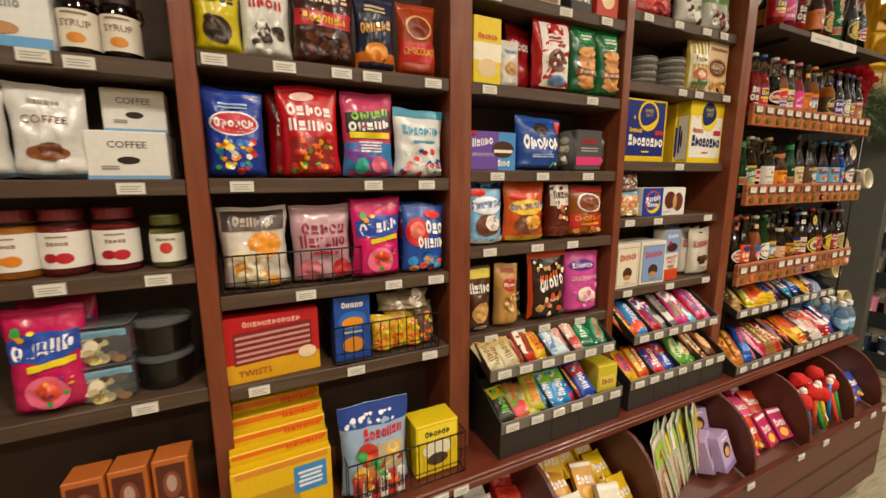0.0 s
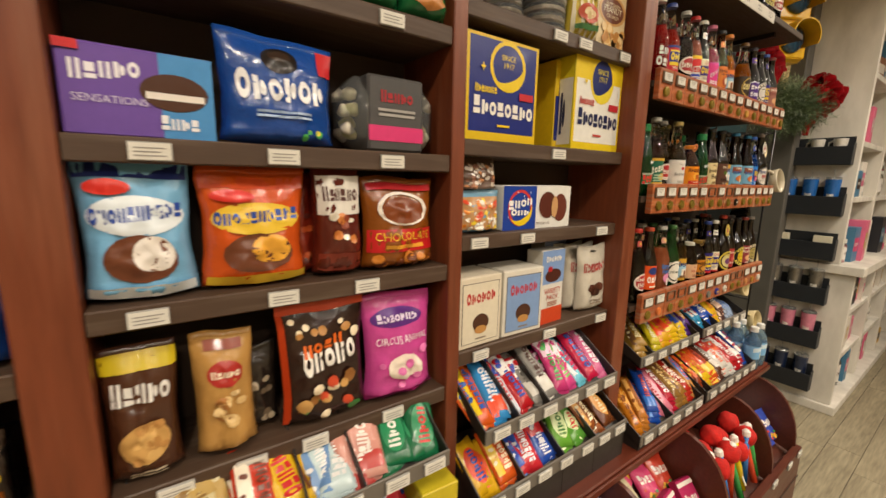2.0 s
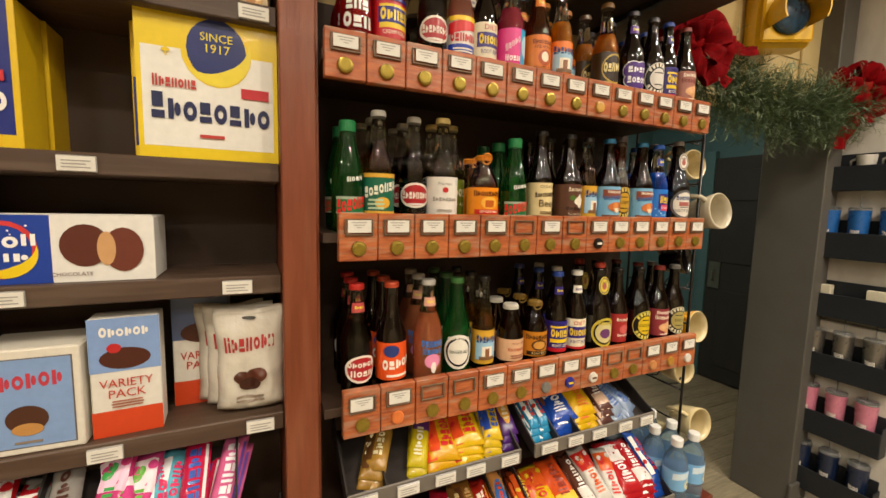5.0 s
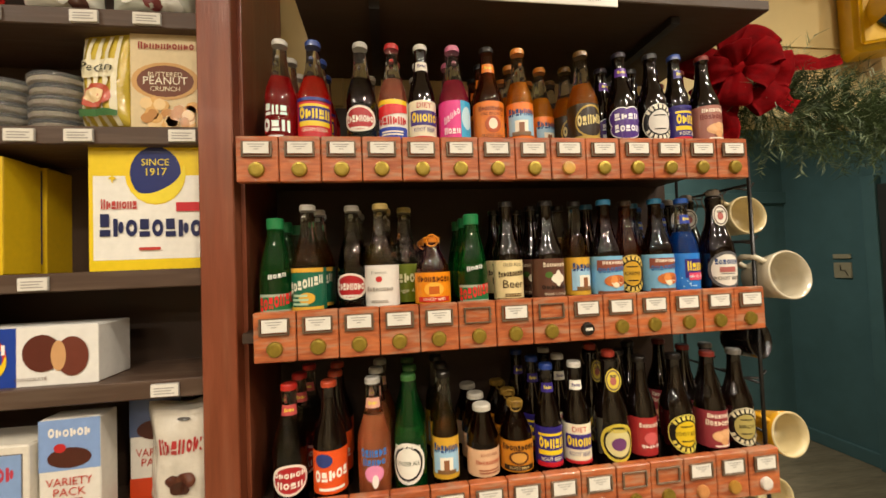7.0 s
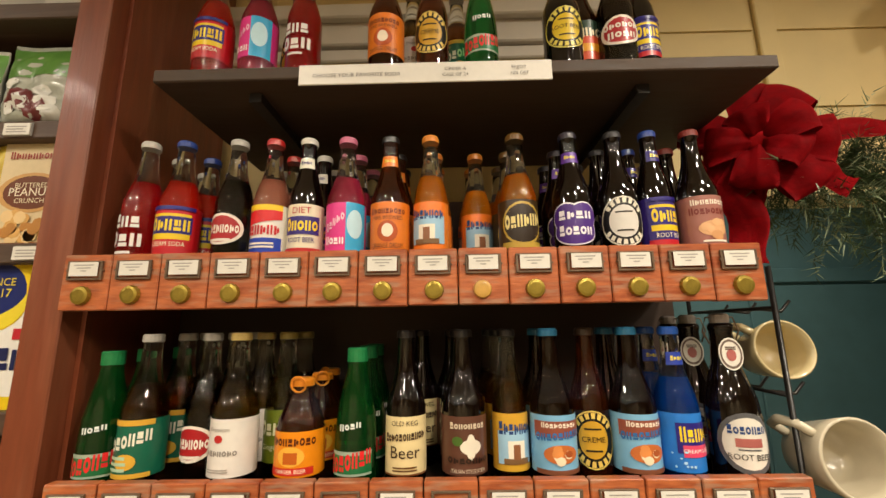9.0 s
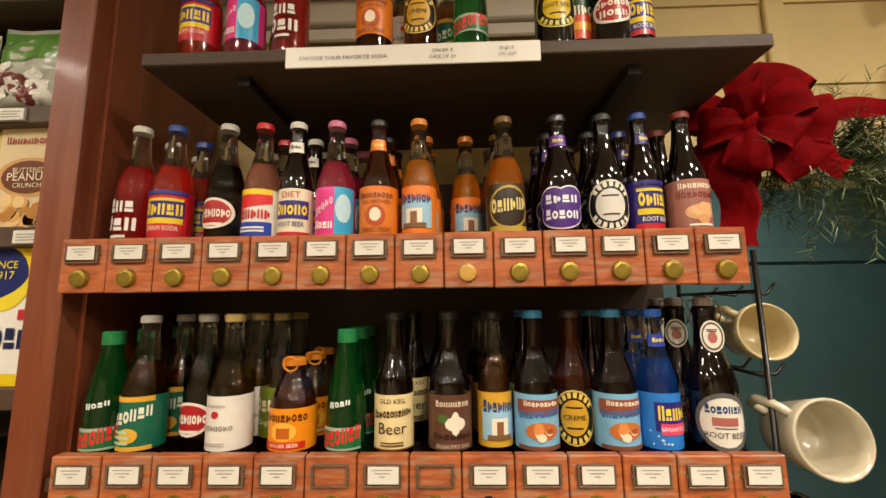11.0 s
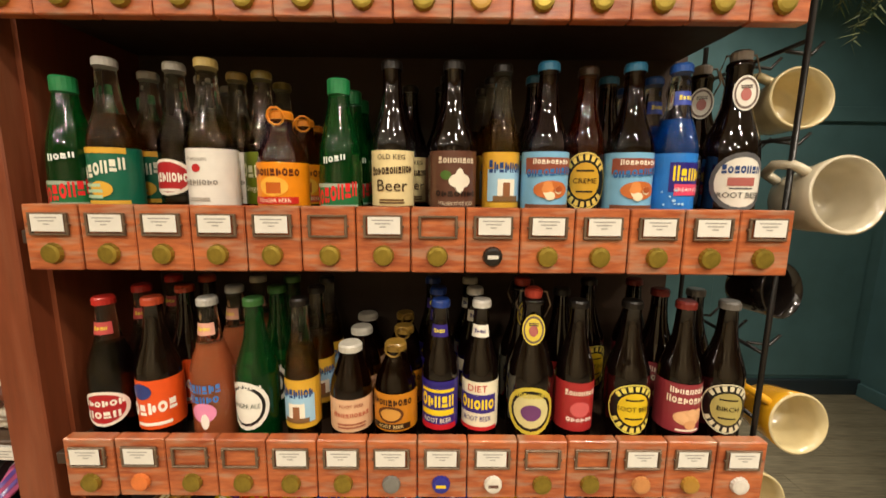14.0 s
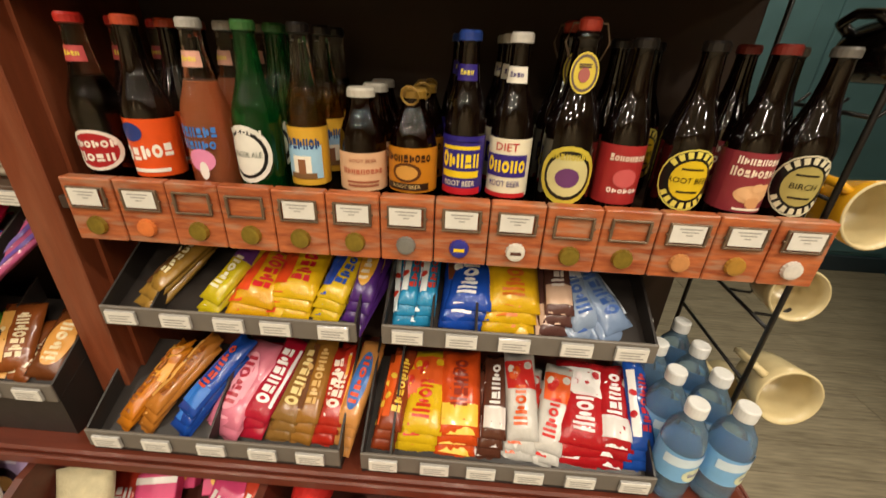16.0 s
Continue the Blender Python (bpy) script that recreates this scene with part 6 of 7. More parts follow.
for k, (dx, dy) in enumerate(((0, 0), (-0.018, 0.03), (-0.034, 0.055))):
    goods("bag", 1.578 + dx, 1.693 + dx, E4, 0.19, 0.045, "cfc8ba", [("w", 0.12, 0.60, 0.88, 0.76, "a82a2a", 7, 0.04), ("d", 0.4, 0.36, 0.14, 0.06, "4a2418"), ("d", 0.6, 0.38, 0.16, 0.07, "5a2e1e"), ("d", 0.5, 0.3, 0.16, 0.06, "3a1a10"), ("l", 0.25, 0.12, 0.75, 0.2, "8a7a6a", 2), ("d", 0.5, 0.92, 0.1, 0.015, "3a342c")], "cream pouch of small chocolate clusters", y=0.985 + dy, rz=-5)
tags(E0, 1.2, 1.35, 1.5, 1.6); tags(E1, 1.40, 1.49, 1.655); tags(E2, 1.42); tags(E3, 1.185, 1.33, 1.62); tags(E4, 1.2, 1.43, 1.65)
# ---- candy trays ----
def tray(x0, x1, yf, zt, depth=0.15, rise=0.075, lip=0.034, rest=None, dividers=()):
    """A sloping tray with a grey front lip; rest: height that its side wedges reach down to."""
    w = x1 - x0
    ob = part("candy_tray", box_bm(0, w, 0, 0.005, -lip, 0, 0.0015), tray_grey)
    bm = bmesh.new()
    v = [bm.verts.new(p) for p in ((0, 0.0052, -lip + 0.004), (w, 0.0052, -lip + 0.004), (w, depth, rise - lip), (0, depth, rise - lip))]
    u = [bm.verts.new((q.co.x, q.co.y, q.co.z - 0.004)) for q in v]
    bm.faces.new(v)
    bm.faces.new(u[::-1])
    for i in range(4):
        bm.faces.new((v[i], u[i], u[(i + 1) % 4], v[(i + 1) % 4]))
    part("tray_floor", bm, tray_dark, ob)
    low = -lip if rest is None else rest - zt
    for x in (0, w - 0.004, *dividers):
        bm = bmesh.new()
        pr = [(0.0052, low), (0.0052, -0.001), (depth, rise + 0.01), (depth, low if rest is not None else rise - lip - 0.004)]
        a = [bm.verts.new((x, y, z)) for y, z in pr]
        b = [bm.verts.new((x + 0.0035, y, z)) for y, z in pr]
        bm.faces.new(a)
        bm.faces.new(b[::-1])
        for i in range(4):
            bm.faces.new((a[i], b[i], b[(i + 1) % 4], a[(i + 1) % 4]))
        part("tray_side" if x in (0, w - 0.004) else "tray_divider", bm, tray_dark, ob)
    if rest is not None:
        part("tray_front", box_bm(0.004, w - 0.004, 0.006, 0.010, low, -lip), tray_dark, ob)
    place(ob, x0, yf, zt, 0, 0, "grey plastic candy tray with sloping floor", "candy tray", "candy trays")
    n = max(4, int(w / 0.07))
    for k in range(n):
        tag_at(x0 + w * (k + 0.5) / n + random.uniform(-0.006, 0.006), zt - lip + 0.006, yf - 0.0005)
    return ob


def wrapper(L, w, d, cols, cat="candy bar"):
    c0, c1, c2 = cols
    q = int(c0, 16) % 5
    seed = L * 91 + w * 300 + q
    ob = bag(w, d, L, c0, (), "candy_bar", "bar", seed=seed)
    S = bag_surf(w, d, L, seed, "bar")
    designs = [[("r", 0.1, 0.06, 0.34, 0.94, c1), ("w", 0.3, 0.3, 0.86, 0.75, c2, 5)],
               [("w", 0.16, 0.25, 0.84, 0.80, c2, 6, 0.1), ("r", 0.14, 0.06, 0.86, 0.16, c1)],
               [("d", 0.5, 0.5, 0.34, 0.36, c1), ("w", 0.22, 0.32, 0.80, 0.70, c2, 4)],
               [("r", 0.55, 0.05, 0.88, 0.95, c1, 0.1), ("w", 0.14, 0.3, 0.6, 0.75, c2, 4), ("b", 0.6, 0.2, 0.86, 0.8, c0 + " " + c2, 5, 0.05)],
               [("r", 0.13, 0.62, 0.87, 0.94, c1), ("w", 0.18, 0.18, 0.84, 0.58, c2, 7), ("b", 0.2, 0.66, 0.8, 0.9, c2, 4, 0.04)]]
    art(ob, lambda u, v, e: S(1 - v, u, e), designs[q], L / w, lift=0.0012)
    return ob


wrap_made = {}


def bars(x0, x1, yf, zf, cols, L=0.13, lean=58, layers=3, w=None, slope=0.4):
    """A row of wrapped bars lying up the slope of a tray."""
    step = (x1 - x0) / len(cols)
    for k, c in enumerate(cols):
        wd = max(w or 0, min(step * 1.0, 0.064))
        key = (c, round(L, 3), round(wd, 3))
        for q in range(layers):
            m = pose(x0 + step * (k + 0.5) + random.uniform(-0.003, 0.003), yf + 0.012 + 0.004 * q + random.uniform(0, 0.006), zf + 0.004 + 0.012 * q, -lean + random.uniform(-9, 9), random.uniform(-9, 9), random.uniform(-15, 15))
            if key not in wrap_made:
                ob = wrapper(L, wd, 0.02, c.split())
                tagged(ob, "shiny wrapped candy bar leaning in a tray", "candy bar", "candy bars")
                ob.matrix_basis = m
                wrap_made[key] = ob
            else:
                copy_thing(wrap_made[key], m)


# rack trays: loose bars, some askew, with gaps between
def loose(x0, x1, yf, zf, items, L=0.14):
    for u, cols, w, turn, layers in items:
        w = round(w * 1.14, 4)
        key = (cols, round(L, 3), w)
        for q in range(layers + 1):
            m = pose(x0 + (x1 - x0) * u + 0.004 * q + random.uniform(-0.002, 0.002), yf + 0.014 + 0.007 * q, zf + 0.008 + 0.014 * q, -62 + random.uniform(-5, 5), random.uniform(-8, 8), -turn + random.uniform(-5, 5))
            if key in wrap_made:
                copy_thing(wrap_made[key], m)
            else:
                ob = wrapper(L, w, 0.026 if w > 0.05 else 0.02, cols.split())
                tagged(ob, "shiny wrapped candy bar lying askew in a tray", "candy bar", "candy bars")
                ob.matrix_basis = m
                wrap_made[key] = ob


tray(1.79, 2.175, 0.90, 1.010, 0.16, dividers=(0.075,))
loose(1.79, 2.175, 0.90, 0.980, [(0.11, "a07a34 5a3a1c e8dcb0", 0.042, 26, 3), (0.36, "c8b41c 5a2a6a e8e0c0", 0.036, 24, 2), (0.53, "dca414 d8481c c8202a", 0.062, 4, 2), (0.68, "e0b414 d8481c c8202a", 0.066, 3, 3), (0.84, "d8b41c 2a4aa8 2a50b0", 0.04, 14, 3), (0.96, "4a2470 d8a030 e8d8c0", 0.034, 12, 3)])
tray(2.212, 2.605, 0.90, 1.012, 0.16, dividers=(0.07, 0.135))
loose(2.212, 2.605, 0.90, 0.982, [(0.055, "2a8ab8 e8f0f0 c83a2a", 0.026, 2, 3), (0.13, "2a8ab8 e8f0f0 c83a2a", 0.026, 2, 3), (0.28, "1c48a8 6a3a1c f0f0f0", 0.062, 5, 3), (0.46, "dcae18 c83a2a d8701c", 0.07, 0, 3), (0.63, "5a3a34 c8a890 e8e0d8", 0.038, 0, 3), (0.76, "8a9ab0 c8d0dc 3a5a9a", 0.044, -22, 2), (0.87, "7a8eac c8d0dc 3a5a9a", 0.044, -26, 2)])
tray(1.735, 2.15, 0.85, 0.800, 0.17, 0.085, 0.036, 0.751, (0.2,))
loose(1.735, 2.15, 0.85, 0.768, [(0.08, "c8781c e0a040 8a4a10", 0.03, 24, 2), (0.17, "b8742c e0a858 8a4a10", 0.03, 26, 3), (0.31, "1c4aa8 2a70c8 c8482a", 0.038, 30, 3), (0.47, "d87a90 e8a0b0 a82a3a", 0.064, 18, 2), (0.60, "b01c34 e8e4e8 f0ecec", 0.042, 8, 3), (0.72, "8a6430 b89048 e8d090", 0.04, 6, 3), (0.80, "9a6a2c 6a4020 d8b070", 0.04, 6, 3), (0.90, "b02a1c e8a030 f0e0d0", 0.036, 4, 3), (0.97, "c88a4a 3a6ab0 d8481c", 0.034, 8, 3)], 0.15)
tray(2.183, 2.64, 0.85, 0.800, 0.17, 0.085, 0.036, 0.751, (0.045,))
loose(2.183, 2.64, 0.85, 0.768, [(0.06, "8a3a1c d8581c e8c040", 0.034, 3, 3), (0.17, "dcb41c d8581c c8301c", 0.06, 3, 3), (0.31, "d4501c e8c040 8a2a14", 0.06, 0, 3), (0.43, "5a3426 d8d0c8 e8e4de", 0.036, 0, 3), (0.53, "d0ccc4 c82a24 d8581c", 0.046, 4, 3), (0.62, "d0ccc4 d8581c c82a24", 0.042, 16, 2), (0.75, "b01c22 e8e4e0 e8dcdc", 0.075, 2, 3), (0.86, "a81c22 d8d4d0 e8e0e0", 0.05, 4, 3), (0.95, "1e4aa0 e8e4e0 b81c22", 0.034, 2, 3)], 0.145)
# bay E trays
tray(1.142, 1.612, 0.872, 1.030, 0.16, 0.09, dividers=(0.1, 0.2))
bars(1.15, 1.605, 0.872, 1.0, ["d85a1c e8c81e 2a5ab0", "3a90d0 e8502a e8e8f0", "d8dce8 2a4aa8 c83a3a", "b81c24 e8e4e0 2a4aa8", "8a8680 c8c4bc 5a5650", "8a8680 d8d4cc 4a2a20", "c83a78 e8c0d8 3a9a4a", "d8488c f0e0e8 6ab04a", "6ac0d8 e8f0f4 d83a6a", "c8204a e8e4e8 3a5ab0", "d86a9a 6a4aa0 f0e8f0"], 0.16, w=0.036, layers=3)
tray(1.142, 1.685, 0.872, 0.866, 0.16, 0.085, 0.036, 0.751, (0.13, 0.27, 0.4))
bars(1.15, 1.68, 0.872, 0.834, ["d8a81c d8481c 2a4aa0", "d85a1c e8c030 f0e0c0", "c82a34 2a50b0 e8e8f0", "2a50b0 c82a34 e8e8f0", "6aa83a d8e8b0 3a7a2a", "5a9a3a d8e8b0 c83a2a", "8a4a20 d8a050 e8d8b0", "6a3a1c d89a4a e8d8b0"], 0.12)
# bay C trays
tray(0.572, 1.052, 0.872, 1.030, 0.16, 0.08, dividers=(0.13, 0.22, 0.31))
bars(0.58, 1.045, 0.872, 1.0, ["d0c49a b89a5a 8a6a3a", "d0c49a b89a5a 8a6a3a", "c83a24 e8dcc8 6a3420", "e0b420 6a3a1c c82a2a", "c8dce0 6a90c0 e8e8e8", "d89a8c b83a34 e8e0d8", "1c6a44 2a8a5a e8e8e0", "1c6a44 2a8a5a c82a2a"], 0.12, w=0.062)
tray(0.605, 1.09, 0.862, 0.868, 0.17, 0.085, 0.036, 0.751, (0.19, 0.3))
bars(0.62, 0.99, 0.862, 0.836, ["3a3a34 c8b81c 6ab04a", "c87a3a d83a4a 3aa04a", "b8b83a 3a78b8 d85a2a", "2a88c8 8ac83a e8e8e0", "2a88c8 8ac83a e8e8e0", "c82a34 2a50b0 e8d03a", "2a50b0 c82a34 e8e8f0"], 0.12, w=0.06)
goods("box", 1.0, 1.082, 0.852, 0.09, 0.09, "c8b428", [("r", 0.1, 0.15, 0.9, 0.6, "d8c858"), ("w", 0.2, 0.25, 0.8, 0.5, "a83a24", 4)], "open yellow candy display box in a tray", y=0.885, rz=-4)


# ---- sloping bins with loose candy ----
def bin_z(y):
    return 0.43 + 0.35 * (y - 0.70)


def in_bin(ob, x, y, rz=0, rx=-25, lift=0.004, label="", cat="candy bag"):
    return place(ob, x, y, bin_z(y) + lift + 0.03, rz, rx, label, cat)


rb2 = random.Random(11)
for x0, x1, cols, lab in ((-0.18, 0.3, "c83a2a d8b020 2a4aa0 6a3a8a", "small wrapped candy bag in a bin"), (0.34, 0.71, "c82a24 c82a24 d8402a e0d8cc", "red candy carton in a wooden bin"), (0.74, 1.09, "e0b820 e0b820 d8d0c0 c89030", "yellow candy bag in a wooden bin"),
                          (1.64, 2.0, "c82a34 d84a7a c8402a b0245a", "red and pink candy pack in a bin"), (2.44, 2.69, "2a3f9c d8dce8 3a50b0 d8dce8", "blue and white candy pack in a bin")):
    cs = cols.split()
    for k in range(15):
        y = 0.74 + 0.09 * (k // 4)
        x = x0 + 0.05 + (x1 - x0 - 0.1) * ((k % 4) / 3)
        c = cs[rb2.randrange(len(cs))]
        if rb2.random() < 0.5:
            ob = carton(0.075, 0.03, 0.12, c, [("w", 0.12, 0.4, 0.88, 0.65, "e8e0d8", 4), ("d", 0.5, 0.22, 0.3, 0.14, "e8b040"), ("r", 0, 0.85, 1, 0.95, "e8e0d8")])
        else:
            ob = bag(0.085, 0.035, 0.13, c, [("w", 0.12, 0.5, 0.88, 0.72, "e8e0d8", 4), ("b", 0.1, 0.1, 0.9, 0.4, "e8b040 c83a2a 3a8a4a", 10, 0.09)])
        in_bin(ob, x + rb2.uniform(-0.012, 0.012), y, rb2.uniform(-18, 18), rb2.uniform(-55, -30), 0.01, lab, "candy pack")
for k in range(11):
    c = ("b8b4a4", "aab894", "c0b8a8", "a8b088")[k % 4]
    ob = bag(0.14, 0.014, 0.23, c, [("r", 0.06, 0.62, 0.94, 0.9, ("9ac03a", "d8c83a", "e8e0d0")[k % 3]), ("d", 0.4, 0.75, 0.12, 0.06, "c8402a"), ("l", 0.15, 0.1, 0.85, 0.55, ("d8703a", "c8c0b0")[k % 2], 5)], "candy_sleeve", "bar")
    in_bin(ob, 1.20 + 0.026 * k, 0.735 + 0.006 * k, 30 + rb2.uniform(-14, 14), rb2.uniform(-22, -8), 0.012, "clear sleeve of flat lollipops standing in a bin", "candy sleeve")
for k, (x, y, z) in enumerate(((1.50, 0.76, 0.0), (1.54, 0.73, 0.06), (1.47, 0.86, 0.0), (1.55, 0.85, 0.02))):
    ob = carton(0.1, 0.06, 0.12, "b09ac0", [("d", 0.5, 0.55, 0.3, 0.22, "3a2a34"), ("d", 0.5, 0.5, 0.2, 0.13, "d8a05a"), ("r", 0, 0, 1, 0.14, "8a70b0"), ("l", 0.2, 0.84, 0.8, 0.92, "e8e0ee", 1)])
    in_bin(ob, x, y, 25 - 12 * k, -20, 0.01 + z * 0.3, "lilac candy carton with a dark window", "carton")
ob = bag(0.09, 0.05, 0.2, "c8bc98", [("w", 0.2, 0.4, 0.8, 0.6, "5a4a34", 4), ("l", 0.25, 0.25, 0.75, 0.35, "6a5a40", 2)], "cloth_bag", material=mat("cream_cloth", "c8bc98", 0.8, 0.12, 60, 0.4, 200))
in_bin(ob, 1.72, 0.74, 20, -40, 0.06, "cream cloth candy bag in a wooden bin", "cloth bag")
puff = mat("red_plush", "c81c14", 0.8, 0.2, 70, 0.5, 160)
for k in range(9):
    bm = bmesh.new()
    bmesh.ops.create_icosphere(bm, subdivisions=3, radius=0.036)
    for v in bm.verts:
        v.co *= 1 + 0.16 * noise.noise(v.co * 40 + Vector((k, 0, 0))) + 0.06 * noise.noise(v.co * 160)
    ob = smooth(part("plush_ball", bm, puff))
    part("stick", tube_bm([(0, 0, -0.03), (0.01, -0.05, -0.10)], 0.003), card("e0dcd0"), ob)
    place(ob, 2.09 + 0.075 * (k % 4) + rb2.uniform(-0.01, 0.01), 0.76 + 0.06 * (k // 4), bin_z(0.76 + 0.06 * (k // 4)) + 0.15 + 0.03 * (k % 2), rb2.uniform(0, 360), 0, "red fuzzy ball on a candy stick", "candy toy", "red plush candy toys")
for k in range(8):
    c = ("e0c01c", "2a70b8", "d84a2a", "3a9a4a")[k % 4]
    ob = smooth(part("candy_tube", tube_bm([(0, 0, 0), (0, 0, 0.17)], 0.011, 10), film(c)))
    part("tube_cap", lathe_bm([(0.011, 0.17), (0.013, 0.172), (0.013, 0.188), (0.006, 0.195)], 10), card("e8e0d8"), ob)
    in_bin(ob, 2.07 + 0.042 * k, 0.715 + 0.01 * (k % 3), rb2.uniform(-30, 30), -22 + 8 * (k % 3), 0.004, "colourful candy filled plastic tube", "candy tube")
for x in (1.3, 1.55, 1.9, 2.1, 2.38, 2.55, 2.67):
    tag_at(x, 0.452, 0.671)

# ---- water bottles at the tray's end ----
wblue = mat("blue_tinted_water", "b4d8f2", 0.06, 0.05, 12, 0, trans=0.85, ior=1.33)
wb = smooth(part("water_bottle", lathe_bm([(0.024, 0), (0.0295, 0.005), (0.0305, 0.03), (0.0285, 0.06), (0.0305, 0.09), (0.0305, 0.115), (0.026, 0.135), (0.014, 0.155), (0.012, 0.165)], 22), wblue))
part("screw_cap", lathe_bm([(0.0145, 0.163), (0.015, 0.165), (0.015, 0.182), (0.0135, 0.184)], 20), card("dcdcd8"), wb)
bm = bmesh.new()
n = 26
a = [bm.verts.new((0.0312 * math.sin(2 * math.pi * k / n), -0.0312 * math.cos(2 * math.pi * k / n), 0.05)) for k in range(n)]
b = [bm.verts.new((v.co.x, v.co.y, 0.105)) for v in a]
for k in range(n):
    bm.faces.new((a[k], a[(k + 1) % n], b[(k + 1) % n], b[k]))
smooth(part("label", bm, ink("7ab0dc"), wb))
art(wb, lambda u, v, e: ((0.0316 + e) * math.sin((u - 0.5) * 2.2), -(0.0316 + e) * math.cos((u - 0.5) * 2.2), 0.05 + 0.055 * v), [("d", 0.7, 0.3, 0.26, 0.26, "d8dcb8"), ("w", 0.55, 0.24, 0.88, 0.38, "3a3a8a", 5), ("r", 0, 0.62, 0.9, 0.94, "cfe0ea", 0.15)], 1.3, 0.0003)
tagged(wb, "clear water bottle with blue label, white cap", "water bottle", "water bottles")
wb.matrix_basis = pose(2.672, 0.878, 0.7505)
for x, y in ((2.742, 0.878), (2.672, 0.945), (2.742, 0.945), (2.672, 1.012), (2.742, 1.012), (2.672, 1.08), (2.742, 1.08)):
    copy_thing(wb, pose(x, y, 0.7505, 0, 0, random.uniform(-20, 20)))

# ---- wire mug rack on the side ----
mr = smooth(part("mug_rack", tube_bm([(2.776, 0.945, 0.752), (2.776, 0.945, 1.80)], 0.004, 8), wire_black))
tagged(mr, "black wire mug rack on the side of the bottle rack", "mug rack")
smooth(part("rear_post", tube_bm([(2.785, 1.17, 0.752), (2.785, 1.17, 1.80)], 0.004, 8), wire_black, mr))
for z in (0.92, 1.02, 1.22, 1.32, 1.50, 1.62, 1.74):
    smooth(part("cross_wire", tube_bm([(2.777, 0.949, z), (2.785, 1.166, z)], 0.003, 6), wire_black, mr))
for z in (1.02, 1.32, 1.62, 1.74):
    for y in (0.99, 1.06, 1.13):
        smooth(part("hook", tube_bm([(2.785, y, z), (2.82, y, z - 0.004), (2.835, y, z + 0.012)], 0.0025, 6), wire_black, mr))


def mug(r, h, glaze, inner):
    """A mug lying with its mouth along its own -y, handle up."""
    prof = [(r * 0.72, 0), (r * 0.8, 0.004), (r * 0.86, h * 0.3), (r * 0.95, h * 0.75), (r, h)]
    bm = bmesh.new()
    steps = 28
    rings = []
    full = prof + [(r * 0.93, h + 0.002), (r * 0.88, h * 0.75), (r * 0.8, h * 0.3), (r * 0.7, 0.01), (0.001, 0.009)]
    for q, z in full:
        rings.append([bm.verts.new((q * math.cos(2 * math.pi * k / steps), -z, q * math.sin(2 * math.pi * k / steps))) for k in range(steps)])
    for i, (p, q) in enumerate(zip(rings, rings[1:])):
        for k in range(steps):
            f = bm.faces.new((p[k], q[k], q[(k + 1) % steps], p[(k + 1) % steps]))
            f.material_index = 0 if i < len(prof) - 1 else 1
    bm.faces.new(rings[0])
    ob = smooth(part("mug", bm, glaze))
    ob.data.materials.append(inner)
    pts = [(0, -h * 0.15, r * 0.84), (0, -h * 0.12, r * 1.25), (0, -h * 0.45, r * 1.46), (0, -h * 0.75, r * 1.3), (0, -h * 0.82, r * 0.95)]
    fine = []
    for i in range(17):
        t = i / 4
        j = min(3, int(t))
        fine.append(Vector(pts[j]).lerp(Vector(pts[j + 1]), t - j))
    smooth(part("handle", tube_bm(fine, 0.0065, 8), glaze, ob))
    return ob


for (x, y, z), rz, gl, lab, r in (((2.822, 1.06, 1.669), 6, stone_cream, "cream stoneware mug hanging on a wire rack", 0.044), ((2.829, 0.995, 1.534), 10, stone_white, "large white stoneware mug hanging on a wire rack", 0.051), ((2.83, 1.08, 1.385), 25, stone_black, "black glazed mug hanging on a wire rack", 0.044),
                                  ((2.868, 1.05, 1.182), 12, stone_yellow, "mustard yellow mug hanging on a wire rack", 0.048), ((2.828, 1.04, 1.054), 6, stone_cream, "cream stoneware mug hanging low on the rack", 0.042), ((2.834, 0.993, 0.905), 8, stone_cream, "cream stoneware mug hanging low on the rack", 0.048), ((2.84, 1.08, 0.815), 6, stone_cream, "cream mug near the ledge", 0.042)):
    ob = mug(r, r * 1.6, gl, stone_black if gl is stone_black else (stone_white if gl is stone_white else stone_cream))
    ob.matrix_basis = pose(x, y, z) @ pose(0, 0, 0, 0, 0, rz) @ pose(0, 0, 0, -14, -50, 0)
    tagged(ob, lab, "mug", "hanging mugs")
goods("box", 2.70, 2.76, 0.7505, 0.06, 0.05, "1c1816", (), "small dark box behind water bottles", y=1.13)


